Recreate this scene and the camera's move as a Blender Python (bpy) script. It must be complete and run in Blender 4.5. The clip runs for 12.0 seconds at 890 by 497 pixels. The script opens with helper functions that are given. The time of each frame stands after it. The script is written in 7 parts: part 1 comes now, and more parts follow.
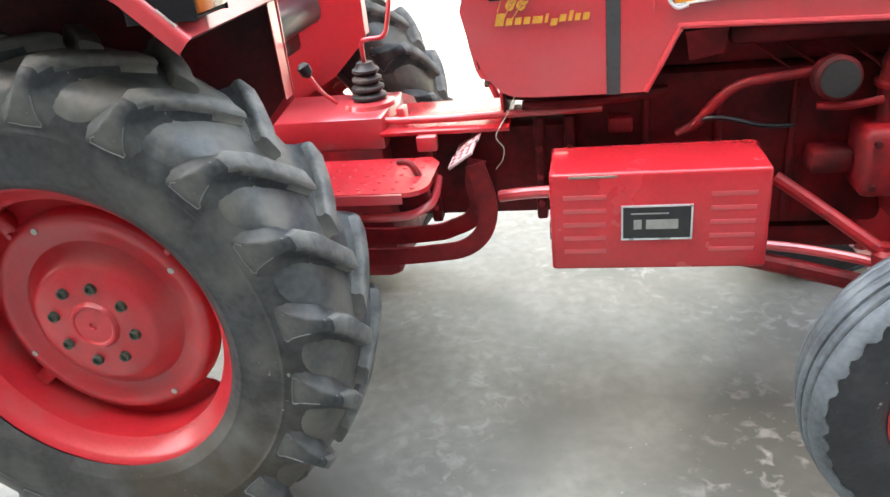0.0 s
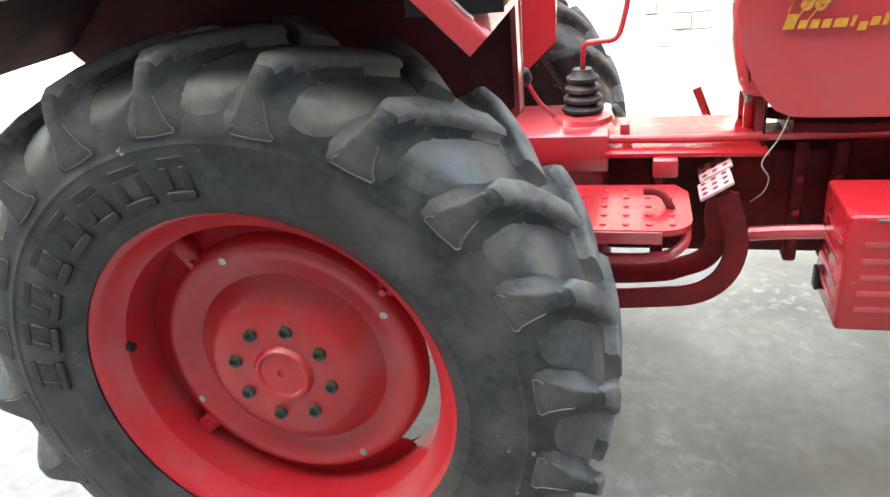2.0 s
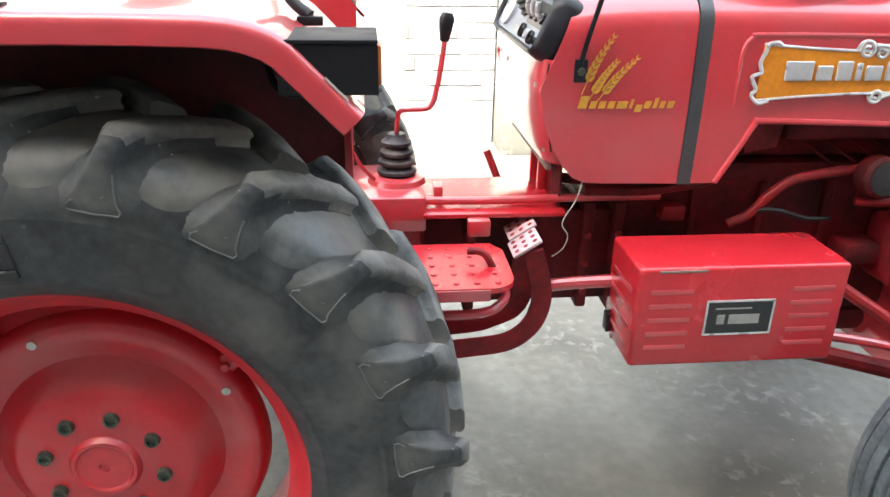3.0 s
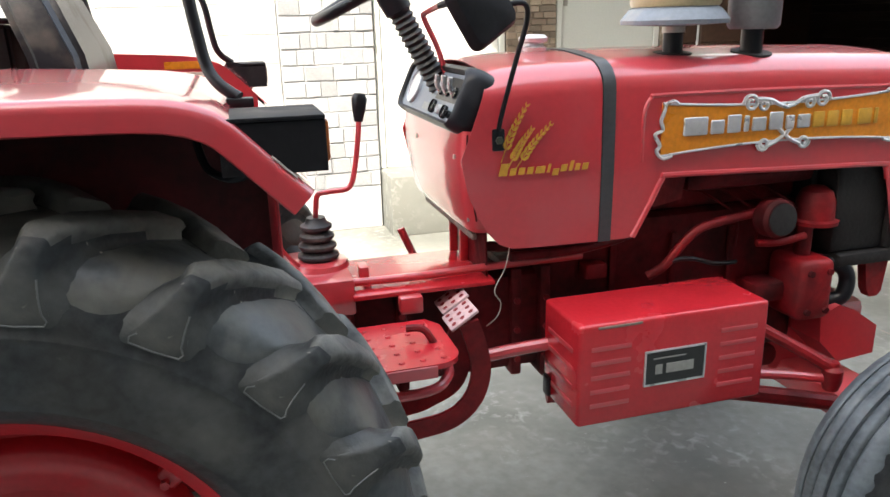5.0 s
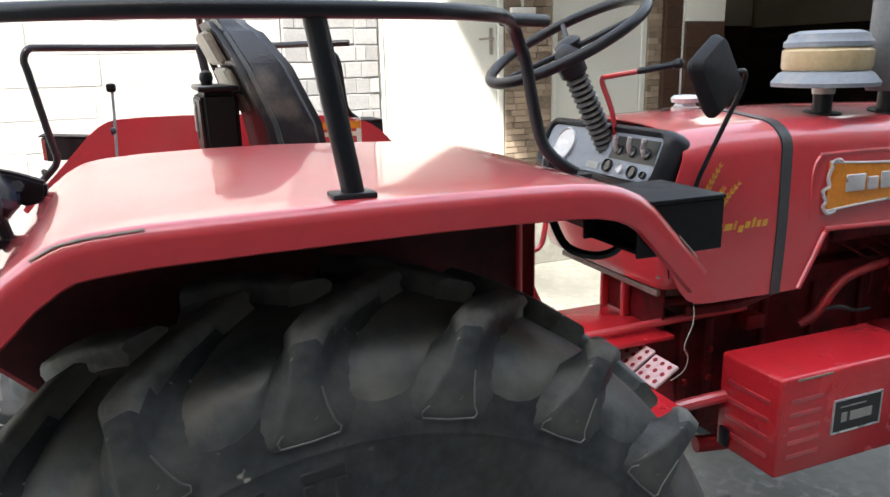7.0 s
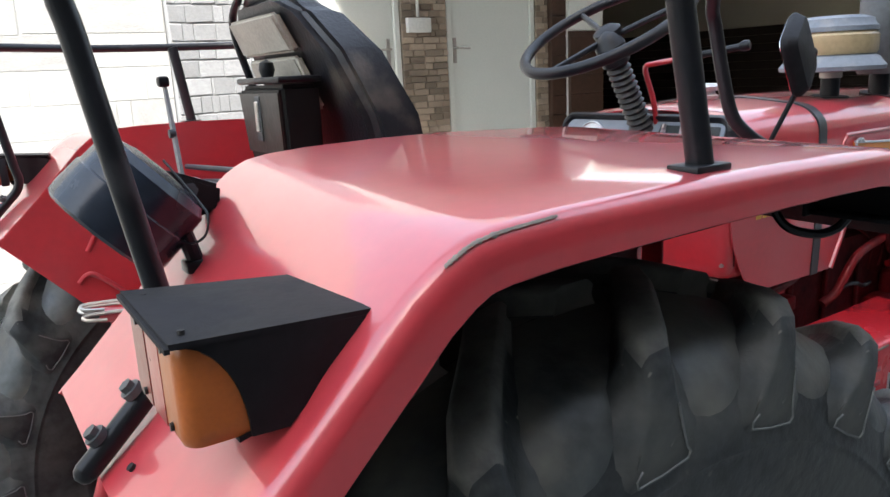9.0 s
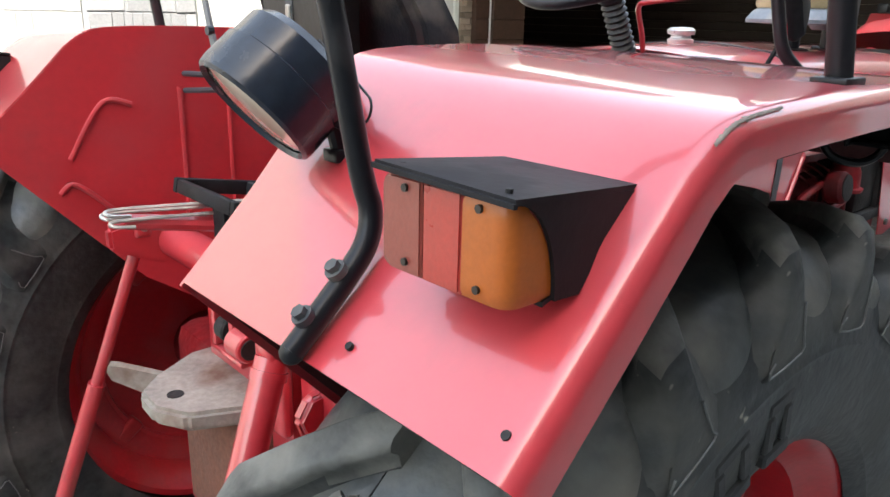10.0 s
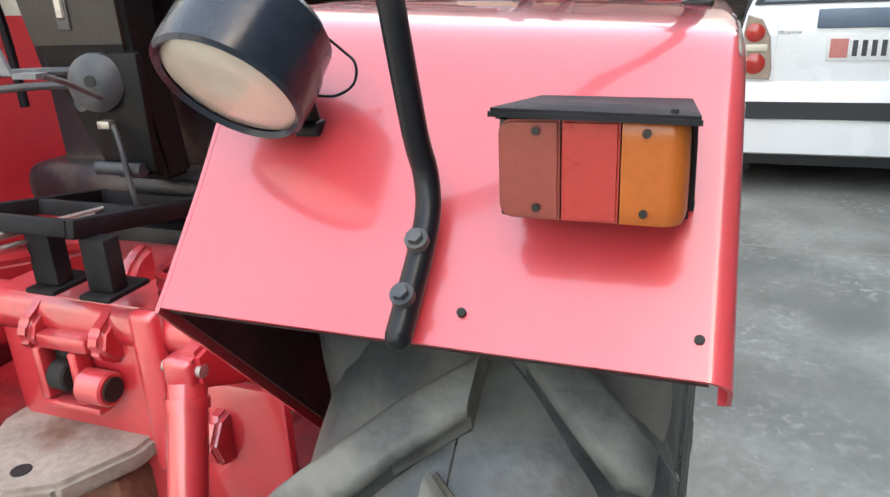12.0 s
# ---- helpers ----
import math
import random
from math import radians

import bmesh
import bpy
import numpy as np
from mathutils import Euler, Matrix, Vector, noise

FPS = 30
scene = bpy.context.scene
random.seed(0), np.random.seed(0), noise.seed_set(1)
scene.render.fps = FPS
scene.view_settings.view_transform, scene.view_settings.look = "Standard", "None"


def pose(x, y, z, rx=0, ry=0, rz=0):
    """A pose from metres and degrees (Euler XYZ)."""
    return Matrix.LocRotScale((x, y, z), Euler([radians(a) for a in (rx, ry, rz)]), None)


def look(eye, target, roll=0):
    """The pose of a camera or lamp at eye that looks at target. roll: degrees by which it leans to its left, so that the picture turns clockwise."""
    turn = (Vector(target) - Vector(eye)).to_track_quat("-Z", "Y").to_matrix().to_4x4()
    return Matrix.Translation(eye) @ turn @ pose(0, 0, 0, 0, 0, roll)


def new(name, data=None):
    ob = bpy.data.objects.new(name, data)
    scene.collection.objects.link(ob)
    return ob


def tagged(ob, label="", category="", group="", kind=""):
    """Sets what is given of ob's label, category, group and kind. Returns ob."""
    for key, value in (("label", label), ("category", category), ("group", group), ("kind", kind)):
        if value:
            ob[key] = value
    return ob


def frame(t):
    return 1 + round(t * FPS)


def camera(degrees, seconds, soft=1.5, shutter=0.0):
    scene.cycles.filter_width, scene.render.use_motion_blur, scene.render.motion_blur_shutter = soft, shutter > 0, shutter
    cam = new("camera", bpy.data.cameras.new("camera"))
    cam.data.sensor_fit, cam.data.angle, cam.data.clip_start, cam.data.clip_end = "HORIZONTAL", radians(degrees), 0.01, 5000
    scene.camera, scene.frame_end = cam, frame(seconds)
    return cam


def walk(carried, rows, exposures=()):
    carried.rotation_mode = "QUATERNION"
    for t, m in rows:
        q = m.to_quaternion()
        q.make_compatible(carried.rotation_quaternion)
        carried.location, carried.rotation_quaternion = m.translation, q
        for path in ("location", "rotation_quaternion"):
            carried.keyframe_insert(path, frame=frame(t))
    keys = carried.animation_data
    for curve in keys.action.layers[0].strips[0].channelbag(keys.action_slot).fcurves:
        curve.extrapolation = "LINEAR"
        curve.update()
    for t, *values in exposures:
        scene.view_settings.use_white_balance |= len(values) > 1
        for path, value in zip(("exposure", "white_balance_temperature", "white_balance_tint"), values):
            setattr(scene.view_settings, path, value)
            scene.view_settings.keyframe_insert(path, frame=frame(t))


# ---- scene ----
cam = camera(62.4, 12.0)
PATH = [
    (0, (1.150, -1.969, 1.492), (0.775, -0.221, 0.595), -6.7),
    (0.5, (0.993, -1.920, 1.499), (0.410, -0.235, 0.592), -8.2),
    (1, (0.890, -1.830, 1.457), (0.315, -0.102, 0.630), -9.0),
    (1.5, (0.769, -1.733, 1.477), (0.177, -0.052, 0.570), -9.5),
    (2, (0.671, -1.746, 1.470), (0.185, -0.015, 0.594), -6.0),
    (2.5, (0.556, -1.764, 1.494), (0.425, 0.039, 0.639), -2.4),
    (3, (0.496, -1.765, 1.531), (0.687, 0.057, 0.728), 1.0),
    (3.5, (0.510, -1.807, 1.540), (0.939, 0.021, 0.852), 3.3),
    (5.3, (0.348, -1.653, 1.497), (0.877, 0.184, 0.908), -2.3),
    (5.5, (0.310, -1.582, 1.503), (0.848, 0.253, 0.915), -2.7),
    (6, (0.147, -1.518, 1.527), (0.647, 0.333, 0.959), -2.3),
    (6.5, (-0.046, -1.522, 1.552), (0.543, 0.307, 0.999), -3.2),
    (7, (-0.187, -1.504, 1.570), (0.527, 0.296, 1.072), -1.3),
    (7.2, (-0.242, -1.452, 1.556), (0.522, 0.328, 1.062), -0.9),
    (8.8, (-0.492, -1.170, 1.529), (0.550, 0.474, 1.064), -3.2),
    (9, (-0.542, -1.155, 1.523), (0.534, 0.466, 1.060), -2.8),
    (9.5, (-0.686, -1.095, 1.506), (0.475, 0.430, 0.933), -0.5),
    (10, (-0.740, -1.016, 1.481), (0.547, 0.390, 0.876), 1.4),
    (10.5, (-0.743, -0.922, 1.464), (0.680, 0.366, 0.901), -2.4),
    (11, (-0.741, -0.873, 1.473), (0.773, 0.296, 0.889), -4.0),
    (11.5, (-0.796, -0.847, 1.480), (0.932, 0.000, 0.936), -1.4),
    (12, (-0.889, -0.780, 1.467), (0.858, -0.091, 0.781), -2.7),
]
walk(cam, [(t, look(eye, target, roll)) for t, eye, target, roll in PATH],
     exposures=[(0, 3.05, 7200, 10), (1, 2.94, 7200, 10), (2, 2.88, 7200, 10), (3, 2.77, 7200, 10), (3.5, 2.57, 7200, 10), (5.3, 2.03, 7100, 10), (6, 1.92, 7000, 10), (7, 1.76, 6900, 10), (8.8, 1.52, 6500, 10), (9.5, 1.67, 6600, 10), (10.5, 1.91, 7000, 10), (11.2, 1.93, 7100, 10), (12, 1.96, 7100, 10)])

# ---- light ----
GZ = -0.035          # ground level
YC = 0.115           # middle plane of bonnet and steering
YF = 0.065           # middle plane of the fenders and rear wheels
world = bpy.data.worlds.new("sky")
world.use_nodes = True
scene.world = world
wn = world.node_tree.nodes
sky = wn.new("ShaderNodeTexSky")
sky.sky_type = "NISHITA"
sky.sun_disc = False
sky.sun_elevation = radians(49)
sky.sun_rotation = radians(216.9)
sky.air_density = 1.6
sky.dust_density = 2.5
wn["Background"].inputs["Strength"].default_value = 0.15
haze = wn.new("ShaderNodeMix")          # even white haze over the whole sky
haze.data_type, haze.blend_type = "RGBA", "ADD"
haze.inputs[0].default_value = 1.0
haze.inputs[7].default_value = (1.8, 1.8, 1.77, 1)
world.node_tree.links.new(sky.outputs[0], haze.inputs[6])
world.node_tree.links.new(haze.outputs[2], wn["Background"].inputs["Color"])
sun = new("sun", bpy.data.lights.new("sun", "SUN"))
sun.data.energy = 3.6
sun.data.angle = radians(3.0)
sun.data.color = (1.0, 0.96, 0.9)
sun.matrix_world = look((-3.0, -4.0, 5.78), (0, 0, 0))


# ---- materials ----
def mat(name, col, rough=0.5, metal=0.0, var=0.12, scale=6.0, grain=90.0, bump=0.05, coat=0.0, dust=None, dust_amt=0.0,
        dust_scale=4.0, trans=0.0, emit=None, rand=0.0, ior=1.5, speck=None, speck_scale=60.0, stain=None, sky_tint=None, coat_rough=0.07, patch=None):
    m = bpy.data.materials.new(name)
    m.use_nodes = True
    nt = m.node_tree
    n, l = nt.nodes, nt.links
    b = n["Principled BSDF"]
    b.inputs["Roughness"].default_value = rough
    b.inputs["Metallic"].default_value = metal
    b.inputs["IOR"].default_value = ior
    b.inputs["Coat Weight"].default_value = coat
    b.inputs["Coat Roughness"].default_value = coat_rough
    b.inputs["Transmission Weight"].default_value = trans
    tc = n.new("ShaderNodeTexCoord")

    def noise_tex(s, d=4.0):
        t = n.new("ShaderNodeTexNoise")
        t.inputs["Scale"].default_value = s
        t.inputs["Detail"].default_value = d
        l.new(tc.outputs["Object"], t.inputs["Vector"])
        return t
    big, small = noise_tex(scale), noise_tex(grain, 3.0)

    def mix(fac, a, c, mode="MIX"):
        x = n.new("ShaderNodeMix")
        x.data_type, x.blend_type = "RGBA", mode
        if isinstance(fac, float):
            x.inputs[0].default_value = fac
        else:
            l.new(fac, x.inputs[0])
        for v, s in ((a, x.inputs[6]), (c, x.inputs[7])):
            if isinstance(v, tuple):
                s.default_value = (*v, 1)
            else:
                l.new(v, s)
        return x.outputs[2]

    def ramp(src, lo, hi):
        r = n.new("ShaderNodeMapRange")
        r.inputs[1].default_value, r.inputs[2].default_value = lo, hi
        l.new(src, r.inputs[0])
        return r.outputs[0]
    lo, hi = tuple(max(0, c * (1 - var)) for c in col), tuple(min(1, c * (1 + var)) for c in col)
    c = mix(ramp(big.outputs["Fac"], 0.3, 0.7), lo, hi)
    c = mix(0.5, c, mix(ramp(small.outputs["Fac"], 0.3, 0.7), lo, hi))
    if rand:
        oi = n.new("ShaderNodeObjectInfo")
        c = mix(ramp(oi.outputs["Random"], 0.0, 1.0), c, mix(rand, c, tuple(min(1, v * 0.35) for v in col)))
    if sky_tint:
        # pale sky reflection painted into the colour of upward faces
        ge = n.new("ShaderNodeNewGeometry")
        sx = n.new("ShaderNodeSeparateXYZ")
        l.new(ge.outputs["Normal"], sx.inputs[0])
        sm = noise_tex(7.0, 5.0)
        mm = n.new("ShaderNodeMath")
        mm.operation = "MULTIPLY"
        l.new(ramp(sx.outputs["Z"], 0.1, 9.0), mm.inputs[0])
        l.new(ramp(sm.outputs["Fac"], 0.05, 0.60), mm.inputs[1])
        c = mix(mm.outputs[0], c, sky_tint)
    if stain:
        sn = noise_tex(0.9, 7.0)
        sn.inputs["Distortion"].default_value = 0.35
        c = mix(ramp(sn.outputs["Fac"], 0.47, 0.66), c, stain)
    if patch:
        # pale worn flecks of trowelled cement, gathered in drifts
        fl, drift = noise_tex(21.0, 9.0), noise_tex(1.7, 4.0)
        fl.inputs["Distortion"].default_value = 0.5
        pm_ = n.new("ShaderNodeMath")
        pm_.operation = "MULTIPLY"
        l.new(ramp(fl.outputs["Fac"], 0.53, 0.70), pm_.inputs[0])
        l.new(ramp(drift.outputs["Fac"], 0.44, 0.70), pm_.inputs[1])
        c = mix(pm_.outputs[0], c, patch)
    if speck:
        sp = noise_tex(speck_scale, 1.0)
        gate = noise_tex(speck_scale * 0.07, 3.0)
        mul = n.new("ShaderNodeMath")
        mul.operation = "MULTIPLY"
        l.new(ramp(sp.outputs["Fac"], 0.73, 0.80), mul.inputs[0])
        l.new(ramp(gate.outputs["Fac"], 0.50, 0.64), mul.inputs[1])
        c = mix(mul.outputs[0], c, speck)
    r_in = None
    if dust:
        d = noise_tex(dust_scale, 6.0)
        f = ramp(d.outputs["Fac"], 0.62 - 0.35 * dust_amt, 0.85 - 0.2 * dust_amt)
        c = mix(f, c, dust)
        rr = n.new("ShaderNodeMapRange")
        rr.inputs[3].default_value, rr.inputs[4].default_value = rough, min(1, rough + (0.06 if coat else 0.35))
        l.new(f, rr.inputs[0])
        r_in = rr.outputs[0]
    l.new(c, b.inputs["Base Color"])
    if r_in is None:
        rr = n.new("ShaderNodeMapRange")
        rr.inputs[1].default_value, rr.inputs[2].default_value = 0.3, 0.7
        rr.inputs[3].default_value, rr.inputs[4].default_value = max(0.02, rough * 0.85), min(1, rough * 1.15)
        l.new(big.outputs["Fac"], rr.inputs[0])
        r_in = rr.outputs[0]
    l.new(r_in, b.inputs["Roughness"])
    if bump:
        bp = n.new("ShaderNodeBump")
        bp.inputs["Strength"].default_value = bump
        bp.inputs["Distance"].default_value = 0.01
        l.new(small.outputs["Fac"], bp.inputs["Height"])
        l.new(bp.outputs[0], b.inputs["Normal"])
    if emit:
        b.inputs["Emission Color"].default_value = (*emit, 1)
        b.inputs["Emission Strength"].default_value = 1
    return m


RED = mat("red_paint", (0.54, 0.028, 0.040), 0.32, var=0.10, scale=3, grain=60, bump=0.006, coat=1.0, dust=(0.51, 0.058, 0.072), dust_amt=0.28, dust_scale=5, ior=1.72, coat_rough=0.05, sky_tint=(0.64, 0.40, 0.43))
RED_RIM = mat("rim_red_paint", (0.50, 0.022, 0.032), 0.30, var=0.14, scale=6, bump=0.03, coat=0.2, coat_rough=0.2, dust=(0.44, 0.075, 0.075), dust_amt=0.3, dust_scale=8)
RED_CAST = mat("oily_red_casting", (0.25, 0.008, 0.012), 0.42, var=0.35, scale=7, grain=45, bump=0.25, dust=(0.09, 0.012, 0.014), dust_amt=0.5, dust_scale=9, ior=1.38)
RED_STEP = mat("step_red_paint", (0.52, 0.02, 0.03), 0.25, var=0.12, scale=9, bump=0.04, coat=0.4)
BLACK = mat("black_paint", (0.009, 0.010, 0.013), 0.33, ior=1.38, var=0.3, scale=12, bump=0.03, dust=(0.035, 0.036, 0.04), dust_amt=0.15, dust_scale=18)
BLACK_PL = mat("black_plastic", (0.011, 0.012, 0.016), 0.36, ior=1.40, var=0.25, scale=14, bump=0.04, dust=(0.03, 0.032, 0.038), dust_amt=0.3, dust_scale=9)
CASE = mat("dull_black_case", (0.006, 0.006, 0.0065), 0.5, var=0.3, scale=10, bump=0.05, dust=(0.013, 0.012, 0.011), dust_amt=0.3, dust_scale=8, ior=1.3)
DARK_GREY = mat("dark_grey_plastic", (0.038, 0.044, 0.052), 0.45, var=0.2, scale=14, bump=0.05, dust=(0.14, 0.14, 0.13), dust_amt=0.25, dust_scale=15)
RED_DARK = mat("dark_red_iron", (0.125, 0.005, 0.008), 0.5, var=0.45, scale=8, grain=45, bump=0.25, dust=(0.024, 0.008, 0.008), dust_amt=0.5, dust_scale=9, ior=1.32)
DARK_UNDER = mat("dark_red_brown_skin", (0.045, 0.012, 0.012), 0.7, var=0.5, scale=9, grain=50, bump=0.2, dust=(0.03, 0.026, 0.024), dust_amt=0.5, dust_scale=8)
PRIMER = mat("pale_scrape", (0.42, 0.36, 0.32), 0.6, var=0.3, scale=60, bump=0.1)
HOOD_BLACK = mat("dull_black_lamp_shell", (0.010, 0.010, 0.012), 0.55, var=0.3, scale=14, bump=0.05, dust=(0.03, 0.03, 0.034), dust_amt=0.25, dust_scale=12, ior=1.28)
LAMP_SHELL = mat("glossy_blue_black_shell", (0.014, 0.021, 0.034), 0.22, var=0.25, scale=12, bump=0.03, dust=(0.05, 0.06, 0.075), dust_amt=0.25, dust_scale=9)
# real black metal, and the shade painted into holes and openings
DEEP_BLACK = mat("black_metal_hole_shade", (0.012, 0.011, 0.011), 0.7, var=0.4, scale=9, bump=0.2)
RUBBER = mat("dusty_tyre_rubber", (0.031, 0.035, 0.037), 0.42, var=0.6, scale=11, grain=60, bump=0.16, dust=(0.108, 0.111, 0.103), dust_amt=0.46, dust_scale=9, speck=(0.45, 0.43, 0.35), speck_scale=62, stain=(0.062, 0.050, 0.034), ior=1.4)
LINING = mat("dark_maroon_skin", (0.12, 0.012, 0.016), 0.6, var=0.5, scale=7, grain=50, bump=0.15, dust=(0.03, 0.022, 0.022), dust_amt=0.5, dust_scale=5)
RUBBER_D = mat("clean_black_rubber", (0.016, 0.017, 0.018), 0.5, var=0.3, scale=20, grain=80, bump=0.1)
RUBBER_F = mat("dark_front_sidewall", (0.018, 0.021, 0.024), 0.5, var=0.35, scale=9, grain=80, bump=0.15, dust=(0.06, 0.063, 0.063), dust_amt=0.3, dust_scale=14, speck=(0.3, 0.3, 0.28), speck_scale=60)
RUBBER_R = mat("pale_dusty_rib_rubber", (0.085, 0.102, 0.114), 0.55, var=0.45, scale=11, grain=70, bump=0.2, dust=(0.20, 0.23, 0.245), dust_amt=0.5, dust_scale=8)
RUBBER_T = mat("dusty_tread_rubber", (0.029, 0.034, 0.037), 0.43, var=0.6, scale=13, grain=50, bump=0.22, dust=(0.108, 0.111, 0.103), dust_amt=0.50, dust_scale=12, speck=(0.36, 0.35, 0.30), speck_scale=66, stain=(0.065, 0.054, 0.038), ior=1.4)
RUBBER_TOP = mat("dust_caked_tread_top", (0.085, 0.090, 0.086), 0.6, var=0.6, scale=17, grain=40, bump=0.4, dust=(0.27, 0.265, 0.235), dust_amt=0.56, dust_scale=9, stain=(0.10, 0.09, 0.07))
RUBBER_SEAM = mat("pale_mould_seam", (0.125, 0.132, 0.132), 0.6, var=0.4, scale=20, bump=0.05)
RUBBER_V = mat("dusty_sheen_rubber", (0.060, 0.068, 0.070), 0.38, var=0.5, scale=11, grain=50, bump=0.14, dust=(0.165, 0.158, 0.134), dust_amt=0.54, dust_scale=10, stain=(0.075, 0.062, 0.045))
BOOT = mat("rubber_boot", (0.02, 0.02, 0.022), 0.45, var=0.2, scale=15, bump=0.05, dust=(0.15, 0.14, 0.13), dust_amt=0.2, dust_scale=20)
STEEL = mat("bare_steel", (0.45, 0.43, 0.40), 0.4, 0.8, var=0.2, scale=30, bump=0.1)
SILVER = mat("silver_plastic", (0.62, 0.63, 0.64), 0.3, 0.5, var=0.1, scale=25, bump=0.03)
CHIP = mat("chipped_primer", (0.21, 0.17, 0.14), 0.7, var=0.3, scale=50, bump=0.2)
AMBER = mat("amber_lens", (0.42, 0.105, 0.014), 0.34, var=0.12, scale=30, grain=260, bump=0.04, coat=0.15)
LENS_RED = mat("red_lens", (0.40, 0.034, 0.026), 0.3, var=0.14, scale=30, grain=260, bump=0.04, coat=0.4)
LENS_DULL = mat("faded_red_lens", (0.25, 0.048, 0.034), 0.38, var=0.15, scale=30, grain=260, bump=0.04, coat=0.3)
LAMP_GLASS = mat("fluted_lamp_glass", (0.60, 0.55, 0.45), 0.12, var=0.10, scale=9, grain=60, bump=0.03, coat=1.0)
GOLD = mat("gold_decal", (0.62, 0.34, 0.05), 0.4, var=0.15, scale=60, bump=0.02)
ORANGE = mat("orange_badge", (0.75, 0.26, 0.02), 0.3, var=0.2, scale=6, bump=0.02, coat=0.5)
STRIPE = mat("charcoal_stripe", (0.05, 0.055, 0.06), 0.4, var=0.2, scale=20, bump=0.03)
WHITE_PL = mat("white_sticker", (0.7, 0.7, 0.68), 0.5, var=0.1, scale=40, bump=0.02)
GREY_PRINT = mat("grey_print", (0.30, 0.31, 0.29), 0.5, var=0.15, scale=60, bump=0.02)
PLATE_BLK = mat("black_label", (0.02, 0.022, 0.022), 0.35, var=0.2, scale=40, bump=0.02)
PEDAL = mat("worn_pedal_plate", (0.62, 0.42, 0.42), 0.45, var=0.25, scale=40, bump=0.1)
DASH_FACE = mat("blue_grey_dash_face", (0.22, 0.25, 0.29), 0.45, var=0.12, scale=20, bump=0.04)
GAUGE = mat("gauge_face", (0.62, 0.64, 0.66), 0.25, var=0.08, scale=30, bump=0.0, coat=0.6)
DARK_GLASS = mat("dark_gauge_glass", (0.02, 0.022, 0.024), 0.12, var=0.1, scale=30, bump=0.0, coat=0.6)
CLEAN_GREY = mat("bluish_grey_plastic", (0.20, 0.23, 0.27), 0.5, var=0.15, scale=14, bump=0.05, dust=(0.35, 0.34, 0.32), dust_amt=0.3, dust_scale=15)
CLEAN_BOWL = mat("dusty_yellow_bowl", (0.48, 0.38, 0.22), 0.35, var=0.15, scale=12, bump=0.05, coat=0.4)
MUFFLER = mat("grey_muffler_paint", (0.16, 0.17, 0.18), 0.55, var=0.2, scale=16, bump=0.08)
VINYL = mat("black_vinyl", (0.014, 0.014, 0.018), 0.34, var=0.2, scale=16, grain=160, bump=0.12, dust=(0.16, 0.13, 0.10), dust_amt=0.2, dust_scale=8)
BEIGE = mat("worn_beige_vinyl", (0.42, 0.39, 0.33), 0.55, var=0.2, scale=12, grain=160, bump=0.1, dust=(0.15, 0.13, 0.11), dust_amt=0.3, dust_scale=9)
BROWN_BOX = mat("brown_black_case", (0.018, 0.015, 0.013), 0.4, var=0.3, scale=12, bump=0.06, dust=(0.045, 0.038, 0.03), dust_amt=0.2, dust_scale=10)
HITCH = mat("worn_grey_hitch_steel", (0.36, 0.33, 0.29), 0.55, 0.3, var=0.3, scale=14, bump=0.2, dust=(0.18, 0.09, 0.06), dust_amt=0.35, dust_scale=10)
RUST = mat("rusty_iron", (0.17, 0.07, 0.045), 0.75, var=0.35, scale=12, bump=0.25)
CONCRETE = mat("grey_concrete", (0.242, 0.245, 0.222), 0.5, var=0.26, scale=1.3, grain=24, bump=0.12, dust=(0.158, 0.160, 0.142), dust_amt=0.5, dust_scale=1.4, speck=(0.42, 0.42, 0.40), speck_scale=62, stain=(0.115, 0.12, 0.108), patch=(0.42, 0.425, 0.40))
PLASTER = mat("pale_plaster", (0.62, 0.60, 0.55), 0.8, var=0.08, scale=1.5, grain=50, bump=0.08)
# grey of the unseen south wall, set by its reflection in the paint
SHADE_WALL_GREY = mat("unseen_wall_grey", (0.105, 0.101, 0.094), 0.85, var=0.12, scale=1.2, grain=40, bump=0.1)
CREAM = mat("cream_panel", (0.66, 0.62, 0.52), 0.6, var=0.06, scale=2, grain=50, bump=0.04)
DOOR = mat("white_door_paint", (0.70, 0.73, 0.70), 0.4, var=0.05, scale=2, grain=60, bump=0.03)
STONE_W = mat("white_stone", (0.46, 0.465, 0.46), 0.75, var=0.22, scale=5, grain=40, bump=0.3, rand=0.3)
STONE_G = mat("grey_split_stone", (0.33, 0.34, 0.355), 0.7, var=0.25, scale=7, grain=40, bump=0.3, rand=0.4)
STONE_B = mat("tan_ledge_stone", (0.44, 0.35, 0.27), 0.75, var=0.22, scale=9, grain=50, bump=0.3, rand=0.9)
MORTAR = mat("mortar", (0.30, 0.27, 0.24), 0.9, var=0.15, scale=8, bump=0.2)
MORTAR_G = mat("pale_grey_mortar", (0.34, 0.35, 0.36), 0.9, var=0.15, scale=8, bump=0.2)
WOOD = mat("brown_wood_panel", (0.060, 0.030, 0.019), 0.45, var=0.3, scale=5, grain=30, bump=0.06)
CLAD = mat("brown_slat_cladding", (0.044, 0.030, 0.024), 0.55, var=0.2, scale=3, grain=40, bump=0.08, rand=0.35)
CAR_WHITE = mat("white_car_paint", (0.78, 0.79, 0.79), 0.25, var=0.02, scale=3, bump=0.0, coat=1.0)
CAR_BLACK = mat("black_bumper_plastic", (0.03, 0.032, 0.036), 0.5, var=0.15, scale=10, bump=0.05)
